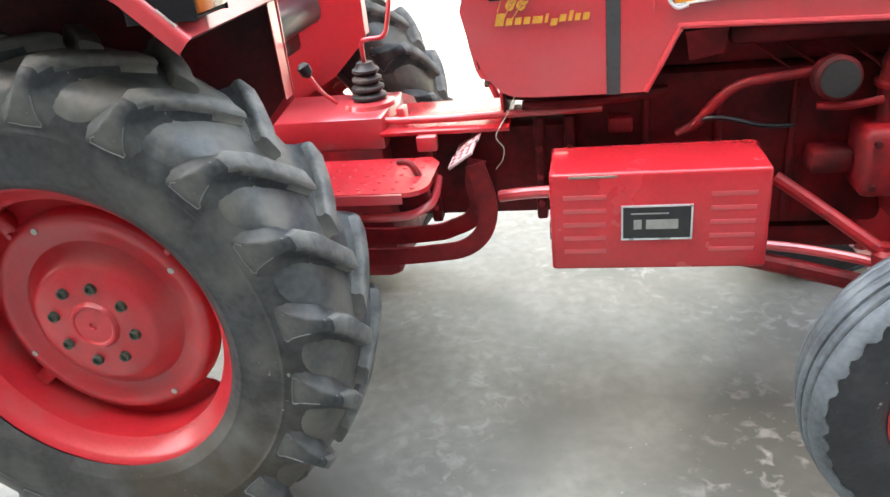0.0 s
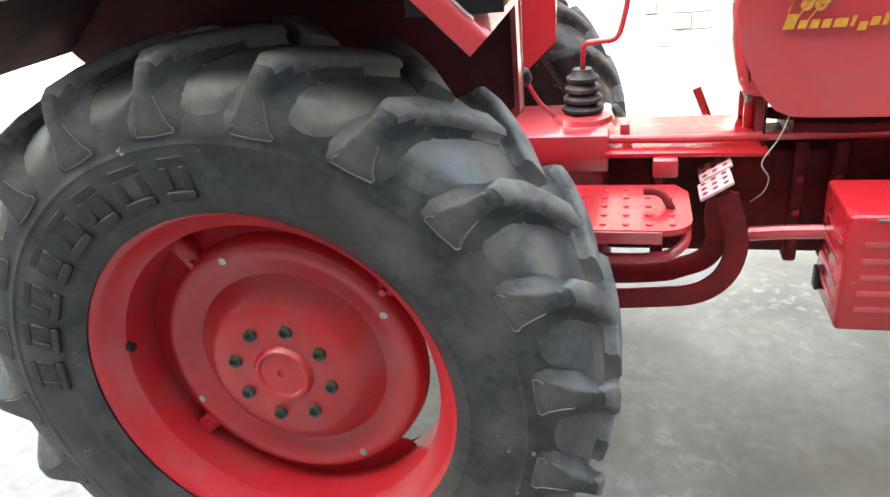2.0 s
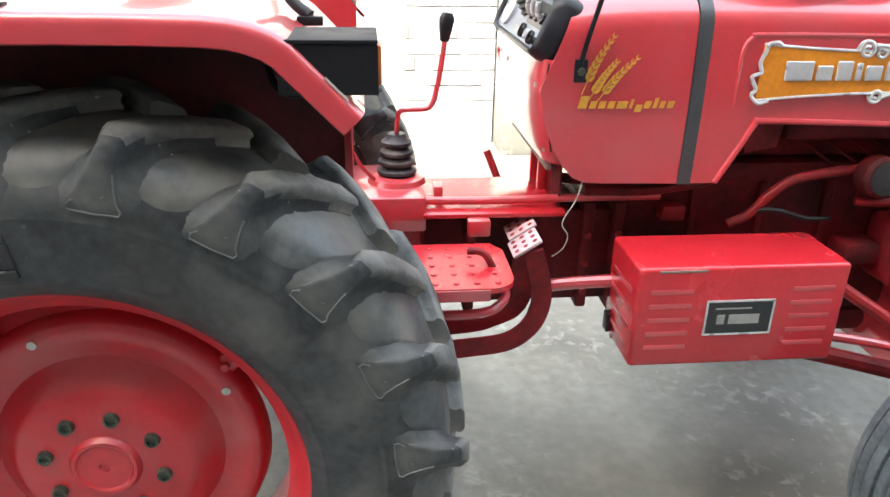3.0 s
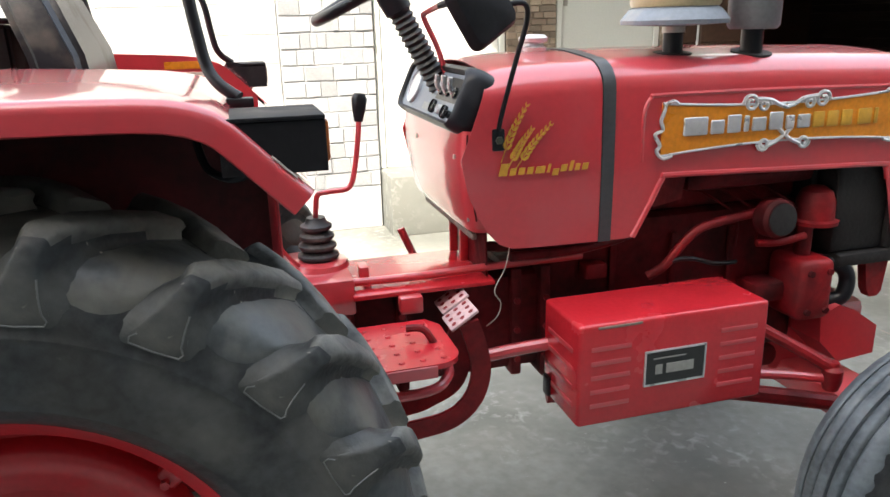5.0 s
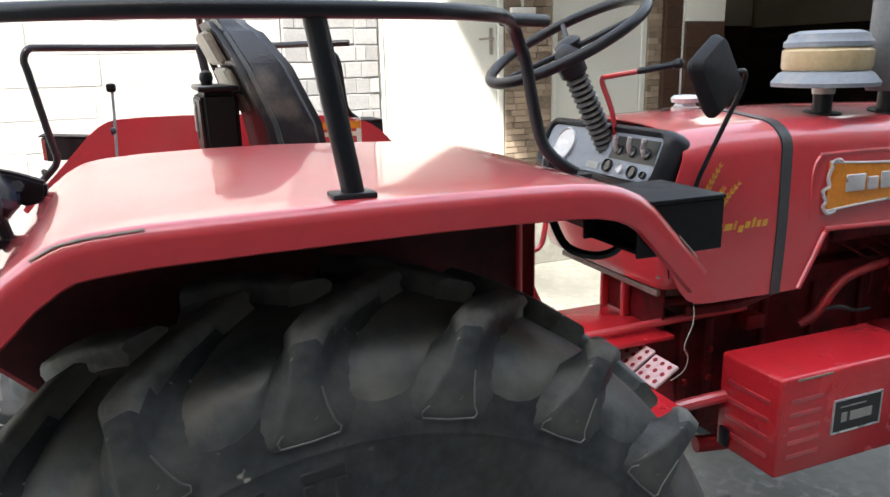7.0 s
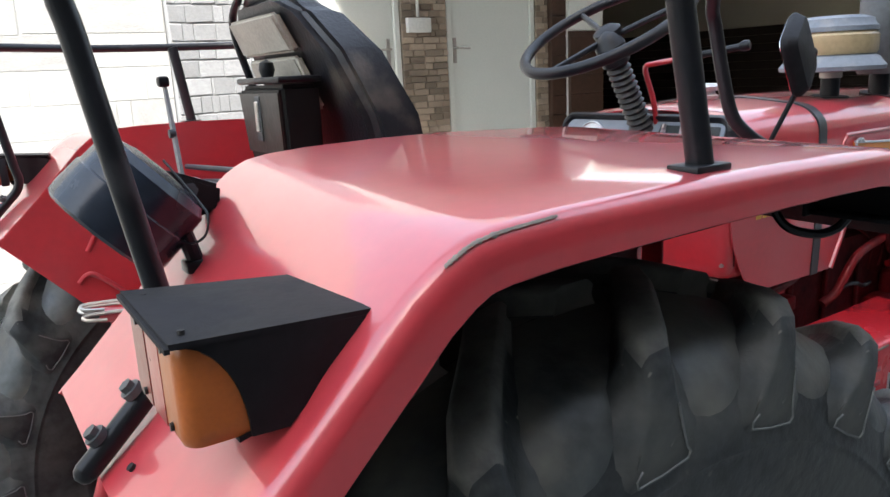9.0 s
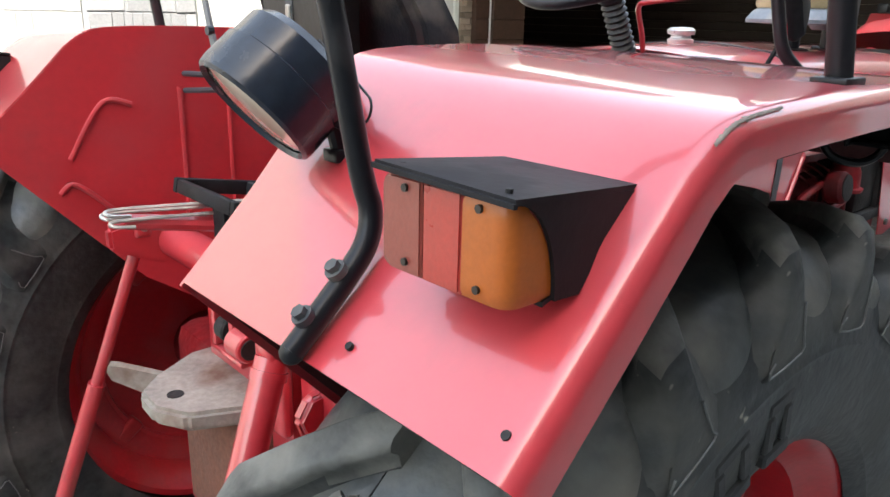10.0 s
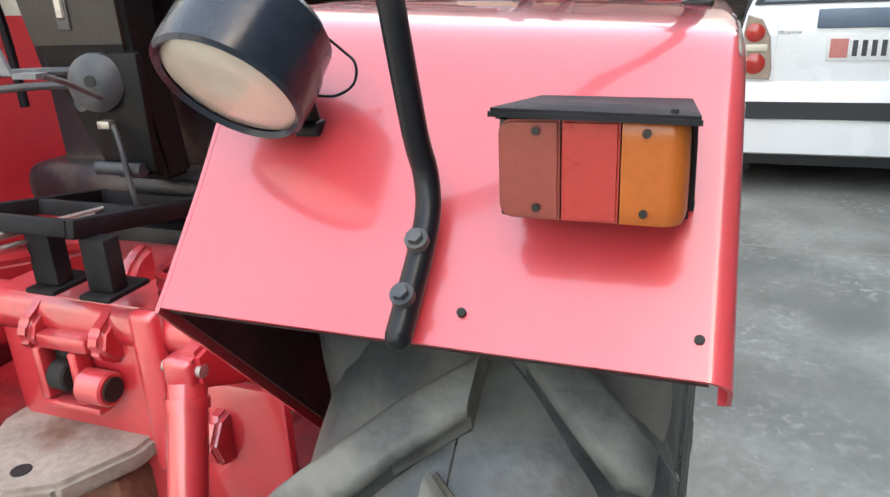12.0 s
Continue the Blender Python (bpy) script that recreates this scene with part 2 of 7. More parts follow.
CAR_GLASS = mat("tinted_car_glass", (0.012, 0.014, 0.017), 0.06, var=0.05, scale=4, bump=0.0, coat=0.0, ior=1.35)
CAR_BLUE = mat("blue_grey_trim", (0.13, 0.17, 0.23), 0.35, var=0.1, scale=8, bump=0.02)
PINK = mat("pink_plate_field", (0.55, 0.20, 0.18), 0.4, var=0.1, scale=30, bump=0.0)


# ---- mesh helpers ----
def part(name, bm, material, parent=None, label="", m=None, sharp=35, smooth=True):
    if m is not None:
        bmesh.ops.transform(bm, matrix=m, verts=bm.verts)
        if m.to_3x3().determinant() < 0:
            bmesh.ops.reverse_faces(bm, faces=bm.faces)
    me = bpy.data.meshes.new(name)
    bm.normal_update()
    bm.to_mesh(me)
    bm.free()
    if smooth:
        for p in me.polygons:
            p.use_smooth = True
        me.set_sharp_from_angle(angle=radians(sharp))
    me.materials.append(material)
    ob = new(name, me)
    if parent is not None:
        ob.parent = parent
        if parent.type == "EMPTY":
            ob.matrix_parent_inverse = parent.matrix_basis.inverted()
    if label:
        ob["label"] = label
    return ob


def empty(name, x, y, z, parent=None):
    ob = new(name)
    ob.empty_display_size = 0.1
    ob.location = (x, y, z)
    if parent is not None:
        ob.parent = parent
        ob.matrix_parent_inverse = parent.matrix_basis.inverted()
    return ob


def box(bm, x0, x1, y0, y1, z0, z1, bevel=0.0, seg=2):
    r = bmesh.ops.create_cube(bm, size=1.0)
    vs = r["verts"]
    bmesh.ops.transform(bm, matrix=Matrix.Translation(((x0 + x1) / 2, (y0 + y1) / 2, (z0 + z1) / 2)) @ Matrix.Diagonal((x1 - x0, y1 - y0, z1 - z0, 1)), verts=vs)
    if bevel:
        es = list({e for v in vs for e in v.link_edges})
        bmesh.ops.bevel(bm, geom=es, offset=bevel, segments=seg, affect="EDGES", profile=0.5)
    return bm


def nb():
    return bmesh.new()


def bx(*a, **k):
    return box(nb(), *a, **k)


def frame_of(d):
    d = Vector(d).normalized()
    up = Vector((0, 0, 1)) if abs(d.z) < 0.9 else Vector((1, 0, 0))
    u = d.cross(up).normalized()
    return d, u, u.cross(d)


def lathe(bm, prof, org, axis, seg=32, closed=False):
    """prof: (distance along axis, radius); spun about the axis through org."""
    d, u, v = frame_of(axis)
    org = Vector(org)
    rings = []
    for a, r in prof:
        if r < 1e-5:
            rings.append([bm.verts.new(org + d * a)])
        else:
            rings.append([bm.verts.new(org + d * a + (u * math.cos(2 * math.pi * k / seg) + v * math.sin(2 * math.pi * k / seg)) * r) for k in range(seg)])
    pairs = list(zip(rings, rings[1:]))
    if closed:
        pairs.append((rings[-1], rings[0]))
    for A, B in pairs:
        for k in range(seg):
            k2 = (k + 1) % seg
            if len(A) == 1 and len(B) == 1:
                continue
            if len(A) == 1:
                bm.faces.new((A[0], B[k], B[k2]))
            elif len(B) == 1:
                bm.faces.new((A[k], B[0], A[k2]))
            else:
                bm.faces.new((A[k], B[k], B[k2], A[k2]))
    return bm


def cyl(bm, p0, p1, r, r1=None, seg=20, edge=0.0):
    p0, p1 = Vector(p0), Vector(p1)
    h = (p1 - p0).length
    r1 = r if r1 is None else r1
    e = edge
    prof = [(0, 0), (0, r - e), (e, r), (h - e, r1), (h, r1 - e), (h, 0)] if e else [(0, 0), (0, r), (h, r1), (h, 0)]
    return lathe(bm, prof, p0, p1 - p0, seg)


def cy(*a, **k):
    return cyl(nb(), *a, **k)


def smooth_path(pts, n=6):
    pts = [Vector(p) for p in pts]
    if len(pts) < 3:
        return pts
    out = []
    P = [pts[0]] + pts + [pts[-1]]
    for i in range(1, len(P) - 2):
        a, b, c, d = P[i - 1], P[i], P[i + 1], P[i + 2]
        for k in range(n):
            t = k / n
            out.append(0.5 * (2 * b + (c - a) * t + (2 * a - 5 * b + 4 * c - d) * t * t + (3 * b - a - 3 * c + d) * t ** 3))
    out.append(pts[-1])
    return out


def tube(bm, pts, r, seg=12, n=6, flat=None):
    """A round bar along pts; flat=(i0, scale) squeezes it."""
    P = smooth_path(pts, n)
    d, u, v = frame_of(P[1] - P[0])
    prev = None
    for i, p in enumerate(P):
        t = (P[min(i + 1, len(P) - 1)] - P[max(i - 1, 0)]).normalized()
        u = (u - t * u.dot(t)).normalized()
        v = t.cross(u)
        ring = [bm.verts.new(p + (u * math.cos(2 * math.pi * k / seg) + v * math.sin(2 * math.pi * k / seg)) * r) for k in range(seg)]
        if prev:
            for k in range(seg):
                bm.faces.new((prev[k], prev[(k + 1) % seg], ring[(k + 1) % seg], ring[k]))
        else:
            bm.faces.new(ring[::-1])
        prev = ring
    bm.faces.new(prev)
    return bm


def tb(*a, **k):
    return tube(nb(), *a, **k)


def slab(bm, poly, thick):
    """A flat polygon pushed out along the vector thick."""
    t = Vector(thick)
    a = [bm.verts.new(Vector(p)) for p in poly]
    b = [bm.verts.new(Vector(p) + t) for p in poly]
    bm.faces.new(a[::-1])
    bm.faces.new(b)
    for i in range(len(a)):
        j = (i + 1) % len(a)
        bm.faces.new((a[i], a[j], b[j], b[i]))
    bmesh.ops.recalc_face_normals(bm, faces=bm.faces)
    return bm


def sl(poly, thick):
    return slab(nb(), poly, thick)


def loft(bm, rings, close=False, caps=True):
    V = [[bm.verts.new(Vector(p)) for p in r] for r in rings]
    n = len(V[0])
    for A, B in zip(V, V[1:]):
        for k in range(n if close else n - 1):
            k2 = (k + 1) % n
            bm.faces.new((A[k], A[k2], B[k2], B[k]))
    if caps and close:
        bm.faces.new(V[0][::-1])
        bm.faces.new(V[-1])
    bmesh.ops.recalc_face_normals(bm, faces=bm.faces)
    return bm


def thicken(bm, t):
    bmesh.ops.solidify(bm, geom=bm.faces[:] + bm.edges[:] + bm.verts[:], thickness=t)
    return bm


def bent_strip(bm, prof, y0, y1, t):
    """A sheet whose profile runs in x and z, from y0 to y1, with thickness t."""
    loft(bm, [[(x, y, z) for x, z in prof] for y in (y0, y1)], caps=False)
    return thicken(bm, t)


# ---- wheels ----
def rear_wheel(root, m, lettered=True, n_lug=20):
    turn = 0.2025          # where the first lug stands
    mt = m @ Matrix.Translation((0, 0.014, 0))          # the tyre sits a little inboard of its rim
    w = part("rear_wheel", lathe(nb(), [(-0.165, 0.386), (-0.168, 0.379), (-0.163, 0.371), (-0.148, 0.362), (-0.125, 0.352), (-0.10, 0.330), (-0.02, 0.324),
        (0.08, 0.330), (0.13, 0.352), (0.163, 0.372), (0.166, 0.386), (0.155, 0.388), (0.12, 0.362), (0.07, 0.338), (-0.09, 0.338), (-0.12, 0.36), (-0.15, 0.388)],
        (0, 0, 0), (0, 1, 0), 72, closed=True), RED_RIM, root, "red painted steel rim", m @ Matrix.Translation((0.004, 0, 0)) @ Matrix.Diagonal((1, 0.70, 1, 1)))
    tyre = nb()
    half = [(0.150, 0.376), (0.166, 0.392), (0.1695, 0.402), (0.1718, 0.4045), (0.1722, 0.4075), (0.1718, 0.410), (0.177, 0.425), (0.182, 0.465), (0.1835, 0.50), (0.1833, 0.506), (0.1852, 0.5085), (0.1852, 0.511), (0.1832, 0.5135), (0.183, 0.522), (0.178, 0.546), (0.166, 0.572), (0.146, 0.596), (0.11, 0.615), (0.05, 0.626), (0, 0.628)]
    prof = [(-y, r) for y, r in half] + [(y, r) for y, r in half[::-1][1:]]
    prof += [(0.13, 0.40), (0.0, 0.45), (-0.13, 0.40)]
    lathe(tyre, prof, (0, 0, 0), (0, 1, 0), 96, closed=True)
    base = [(-0.012, 0.622), (0.05, 0.620), (0.10, 0.613), (0.135, 0.598), (0.152, 0.586), (0.164, 0.570), (0.1738, 0.551), (0.1768, 0.541), (0.1795, 0.532), (0.1805, 0.524)]
    top = [(-0.012, 0.662), (0.05, 0.663), (0.10, 0.661), (0.150, 0.654), (0.172, 0.640), (0.1825, 0.616), (0.1865, 0.590), (0.1872, 0.566), (0.1866, 0.545), (0.1842, 0.529)]
    lag = [-0.02, 0.055, 0.125, 0.183, 0.198, 0.208, 0.214, 0.218, 0.221, 0.223]
    wb = [0.044, 0.046, 0.052, 0.058, 0.061, 0.062, 0.062, 0.059, 0.054, 0.050]
    wm = [0.030, 0.031, 0.035, 0.038, 0.038, 0.040, 0.043, 0.045, 0.044, 0.042]
    wt = [0.021, 0.022, 0.023, 0.021, 0.014, 0.014, 0.017, 0.022, 0.028, 0.032]
    cross = ((0.0, 0, 1.0), (0.08, 0, 0.5), (0.28, 1, 1.0), (0.55, 1, 0.45), (0.80, 2, 1.35), (0.93, 2, 1.12), (1.0, 2, 0.86))
    sy = Matrix.Diagonal((1, 0.91, 1, 1))
    # pale tread floor: one scooped pocket between each pair of lugs, on both shoulders
    curve = smooth_path([(0, y, r) for y, r in half[::-1][:8]], 5)
    floor_b = nb()
    for side in (-1, 1):
        cols = []
        n_col = n_lug * 10
        for q in range(n_col):
            a = 2 * math.pi * q / n_col
            ph = ((a - 0.222 - turn - math.pi / n_lug) * n_lug / (2 * math.pi) + (0.0 if side < 0 else 0.5) + 0.5) % 1.0 - 0.5
            low = 0.595 - 0.056 * max(0.0, 1 - (ph / 0.36) ** 2) ** 0.5
            col = []
            end = max(range(len(curve)), key=lambda s: -abs(curve[s][2] - low) if s > 3 else -9)
            for s in range(9):
                c = curve[round(end * s / 8)]
                y, r = c[1] + (0.0010 if s < 8 else -0.006), c[2] + (0.0038 if s < 8 else -0.004)
                col.append(floor_b.verts.new((r * math.cos(a), side * max(y, 0.0), r * math.sin(a))))
            cols.append(col)
        for A, B in zip(cols, cols[1:] + cols[:1]):
            for s in range(8):
                floor_b.faces.new((A[s], A[s + 1], B[s + 1], B[s]) if side > 0 else (B[s], B[s + 1], A[s + 1], A[s]))
    bmesh.ops.remove_doubles(floor_b, verts=floor_b.verts, dist=0.0002)
    # pale colour stands in for the sheen in the pockets
    part("tread_floor", floor_b, RUBBER_V, w, "dusty rubber between the lugs, pale with painted sheen", mt @ sy, sharp=50)
    part("tyre", tyre, RUBBER, w, "black tractor tyre filmed with dust", mt @ sy, sharp=42)
    for side in (-1, 1):
        b = nb()
        V = []
        for k in range(len(base)):
            (yb, rb), (yt, rt) = base[k], top[k]
            w3 = (wb[k], wm[k], wt[k])
            half_ring = []
            for f, q, g in cross:
                inner_w = w3[q + 1] if q < 2 else 0.0
                half_ring.append((f, inner_w + (w3[q] - inner_w) * g if q < 2 else w3[2] * g))
            ring = []
            for f, wd in [(f, -w) for f, w in half_ring] + [(f, w) for f, w in half_ring[::-1]]:
                y, r = yb + (yt - yb) * f, rb + (rt - rb) * f
                a = lag[k] + wd / max(r, 0.3)
                ring.append(b.verts.new((r * math.cos(a), side * y, r * math.sin(a))))
            V.append(ring)
        for A, B in zip(V, V[1:]):
            for q in range(len(A) - 1):
                b.faces.new((A[q], A[q + 1], B[q + 1], B[q]))
        for e in (V[0], V[-1]):
            b.faces.new(e)
        bmesh.ops.recalc_face_normals(b, faces=b.faces)
        # fine raised seam round the end of the lug
        seam = []
        for k, sg in [(k, -1) for k in range(6, 10)] + [(9, 1), (8, 1)]:
            (y, r), a = top[k], lag[k] + sg * wt[k] * 1.05 / top[k][1]
            seam.append((r * math.cos(a), side * (y + 0.0004), r * math.sin(a)))
        n_lug_faces = len(b.faces)
        tube(b, seam, 0.0014, 5, 2)
        first = None
        for i in range(n_lug):
            th0 = 2 * math.pi * (i + (0.5 if side > 0 else 0.0)) / n_lug + turn
            if first is None:
                first = part("tread_lug", b, RUBBER_T, w, "", sy, sharp=48)
                first.data.materials.append(RUBBER_SEAM)
                first.data.materials.append(RUBBER_TOP)
                for poly in first.data.polygons[:n_lug_faces]:
                    if math.hypot(poly.center.x, poly.center.z) > 0.636:
                        poly.material_index = 2
                for poly in first.data.polygons[n_lug_faces:]:
                    poly.material_index = 1
                ob = first
            else:
                ob = new("tread_lug", first.data)
                ob.parent = w
            ob.matrix_basis = mt @ Matrix.Rotation(-th0, 4, "Y")
    if lettered:
        for j in range(8):
            a = radians(176 - 11.5 * j)
            rm = mt @ sy @ Matrix.Rotation(-(a - math.pi / 2), 4, "Y")
            b = nb()
            wj = (0.033, 0.029, 0.032, 0.027)[j % 4]
            for bar in ((-wj, wj, 0.414, 0.431), (-wj, wj, 0.474, 0.491), (-wj, -wj + 0.017, 0.4312, 0.4738), (wj - 0.017, wj, 0.4312, 0.4738)):
                box(b, bar[0], bar[1], -0.1850, -0.170, bar[2], bar[3], 0.003, 1)
            part("raised_mark", b, RUBBER_D, w, "", rm)
    md = m @ Matrix.Translation((0.010, -0.050, 0))
    disc = lathe(nb(), [(-0.008, 0), (-0.008, 0.008), (-0.012, 0.010), (-0.012, 0.046), (-0.016, 0.050), (-0.016, 0.056), (-0.011, 0.060), (-0.006, 0.063), (-0.006, 0.145), (0.002, 0.160), (0.030, 0.185), (0.040, 0.200),
        (0.036, 0.228), (0.027, 0.244), (0.026, 0.262), (0.032, 0.272), (0.046, 0.279), (0.066, 0.282), (0.066, 0.274), (0.052, 0.270), (0.045, 0.0)], (0, 0, 0), (0, 1, 0), 72)
    part("wheel_disc", disc, RED_RIM, w, "dished red wheel centre", md)
    ring = nb()
    arc = [radians(34 + 280 * i / 48) for i in range(49)]
    loft(ring, [[(r * math.cos(a), 0.056 + dy, r * math.sin(a)) for a in arc] for r, dy in ((0.271, 0.003), (0.284, 0.010), (0.302, 0.022), (0.333, 0.025))], caps=False)
    part("rim_flange", thicken(ring, 0.004), RED_RIM, w, "inner ring between disc and rim", md)
    for k in range(8):
        a = radians(90 - 45 * k - 14)
        c = (0.1016 * math.cos(a), 0, 0.1016 * math.sin(a))
        b = lathe(nb(), [(-0.010, 0), (-0.010, 0.008), (-0.016, 0.0085), (-0.016, 0.0125), (-0.004, 0.0145), (0.0, 0.0145)], c, (0, 1, 0), 14)
        part("wheel_nut", b, OLIVE, w, "dull olive wheel nut", md)
    for deg in (38, 128, 218):
        a = radians(deg)
        b = nb()
        box(b, -0.020, 0.020, 0.040, 0.080, 0.262, 0.332, 0.008, 3)
        cyl(b, (0, 0.030, 0.276), (0, 0.042, 0.276), 0.008, seg=6)
        part("rim_bracket", b, RED_RIM, w, "", md @ Matrix.Rotation(-(a - math.pi / 2), 4, "Y"))
    for deg in (112, 30, 205, 300):
        a = radians(deg)
        part("disc_bolt", cy((0.25 * math.cos(a), 0.024, 0.25 * math.sin(a)), (0.25 * math.cos(a), 0.034, 0.25 * math.sin(a)), 0.008, seg=10), STEEL, w, "bright small bolt", md)
    # short black stub stands in for the dark valve hole
    part("valve_stem", tb([(-0.322, -0.028, 0.060), (-0.318, -0.028, 0.0595), (-0.309, -0.030, 0.058)], 0.010, 12), DEEP_BLACK, w, "dark valve hole in the rim", md)
    return w


def front_wheel(root, m, R=0.395):
    s = R / 0.395
    w = part("front_wheel", lathe(nb(), [(-0.075, 0.228 * s), (-0.078, 0.22 * s), (-0.07, 0.212 * s), (-0.05, 0.20 * s), (0.02, 0.19 * s), (0.06, 0.205 * s), (0.075, 0.222 * s), (0.07, 0.23 * s),
        (0.03, 0.20 * s), (-0.05, 0.215 * s)], (0, 0, 0), (0, 1, 0), 48, closed=True), RED_RIM, root, "red front rim", m)
    half = [(0.070, 0.225), (0.088, 0.245), (0.098, 0.285), (0.0985, 0.320), (0.093, 0.348), (0.084, 0.364), (0.070, 0.371), (0.040, 0.375), (0.0, 0.377)]
    half = [(y, r * s) for y, r in half]
    prof = [(-y, r) for y, r in half] + [(y, r) for y, r in half[::-1][1:]] + [(0.05, 0.25 * s), (-0.05, 0.25 * s)]
    part("tyre", lathe(nb(), prof, (0, 0, 0), (0, 1, 0), 72, closed=True), RUBBER_F, w, "black ribbed front tyre", m, sharp=38)
    # three round ribs along the tread, and toothed ribs on both shoulders
    for yc, hw, rc in ((-0.034, 0.0145, 0.3905), (0.0, 0.0155, 0.394), (0.034, 0.0145, 0.3905)):
        rib = [(yc - hw, rc * s - 0.022), (yc - hw * 0.92, rc * s - 0.004), (yc - hw * 0.6, rc * s - 0.0005), (yc, rc * s), (yc + hw * 0.6, rc * s - 0.0005), (yc + hw * 0.92, rc * s - 0.004), (yc + hw, rc * s - 0.022)]
        part("tread_rib", lathe(nb(), rib, (0, 0, 0), (0, 1, 0), 72, closed=True), RUBBER_R, w, "pale dusty tread rib", m, sharp=50)
    rng = random.Random(3)
    for sd in (-1, 1):
        t = nb()
        rings = []
        teeth = 44
        wear = [rng.uniform(0.25, 1.0) for _ in range(teeth)]
        for i in range(teeth * 4):
            a = 2 * math.pi * i / (teeth * 4)
            k = (0.0, 0.35, 1.0, 0.9)[i % 4] * wear[i // 4]
            sec = [(0.053, 0.366), (0.0545, 0.383), (0.060, 0.3855), (0.072, 0.3825), (0.082, 0.3765 - 0.002 * (1 - k)), (0.088 + 0.001 * k, 0.3685 - 0.005 * k), (0.0905 + 0.0055 * k, 0.3625 - 0.015 * k), (0.086, 0.357 - 0.012 * k)]
            rings.append([t.verts.new((r * s * math.cos(a), sd * y, r * s * math.sin(a))) for y, r in sec])
        for A, B in zip(rings, rings[1:] + rings[:1]):
            for q in range(len(A) - 1):
                t.faces.new((A[q], A[q + 1], B[q + 1], B[q]) if sd > 0 else (B[q], B[q + 1], A[q + 1], A[q]))
        part("shoulder_rib", t, RUBBER_R, w, "pale dusty rib with a toothed edge", m, sharp=38)
    d = lathe(nb(), [(-0.060, 0), (-0.060, 0.038), (-0.045, 0.045), (-0.035, 0.046), (-0.03, 0.09 * s), (0.0, 0.12 * s), (0.005, 0.165 * s), (-0.01, 0.196 * s), (0.02, 0.2 * s), (0.02, 0)], (0, 0, 0), (0, 1, 0), 40)
    part("wheel_disc", d, RED_RIM, w, "", m)
    for k in range(6):
        a = 2 * math.pi * k / 6
        part("wheel_nut", cy((0.075 * math.cos(a), -0.045, 0.075 * math.sin(a)), (0.075 * math.cos(a), -0.02, 0.075 * math.sin(a)), 0.010, seg=6), OLIVE, w, "", m)
    return w


OLIVE = mat("olive_wheel_nut", (0.05, 0.062, 0.045), 0.5, var=0.25, scale=30, bump=0.1)


# ---- tractor shells shared by both tractors ----
def hood_ring(x, zl, half=0.292, top=1.425, drop=0.0, yc=YC):
    """One cross-section of the bonnet, from its lower edge on one side over the top to the other."""
    pts = []
    zs = top - 0.085 - drop
    for i in range(5):
        t = i / 4
        pts.append((-half - 0.004 * math.sin(math.pi * t), zl + (zs - zl) * t))
    for i in range(1, 8):
        a = math.pi / 2 * i / 7
        pts.append((-half + 0.09 - 0.09 * math.cos(a), zs + 0.070 * math.sin(a)))
    for i in range(1, 6):
        t = i / 6
        pts.append((-half + 0.09 + (half - 0.09) * t, zs + 0.070 + 0.015 * math.sin(math.pi / 2 * t)))
    full = pts + [(0, top - drop)] + [(-y, z) for y, z in pts[::-1]]
    return [(x, yc + y, z) for y, z in full]


FENDER = [(-0.489, 1.2410), (-0.470, 1.2580), (-0.409, 1.3120), (-0.345, 1.3710), (-0.323, 1.3920), (-0.298, 1.4090), (-0.285, 1.4155), (-0.272, 1.4205), (-0.248, 1.4240), (-0.20, 1.4268), (-0.10, 1.4278), (0.0, 1.428),
          (0.10, 1.4275), (0.20, 1.426), (0.28, 1.4235), (0.315, 1.420), (0.345, 1.4135), (0.372, 1.4025), (0.395, 1.387), (0.451, 1.329), (0.487, 1.2915)]


def fender_y(x):
    """The fender narrows towards its front tip."""
    return -0.797 + 0.033 * (x + 0.495) / 0.955


def fender_in(x):
    """Inner edge, which runs towards the middle at the front."""
    return -0.386 + 0.102 * (x + 0.489) / 0.952


def fender_rise(x):
    """How much higher the inner edge stands than the outer one."""
    t = min(max((x + 0.48) / 0.22, 0.0), 1.0)
    u = min(max((x + 0.05) / 0.45, 0.0), 1.0)
    return 0.021 * t * t * (3 - 2 * t) * (1 - 0.8 * u)


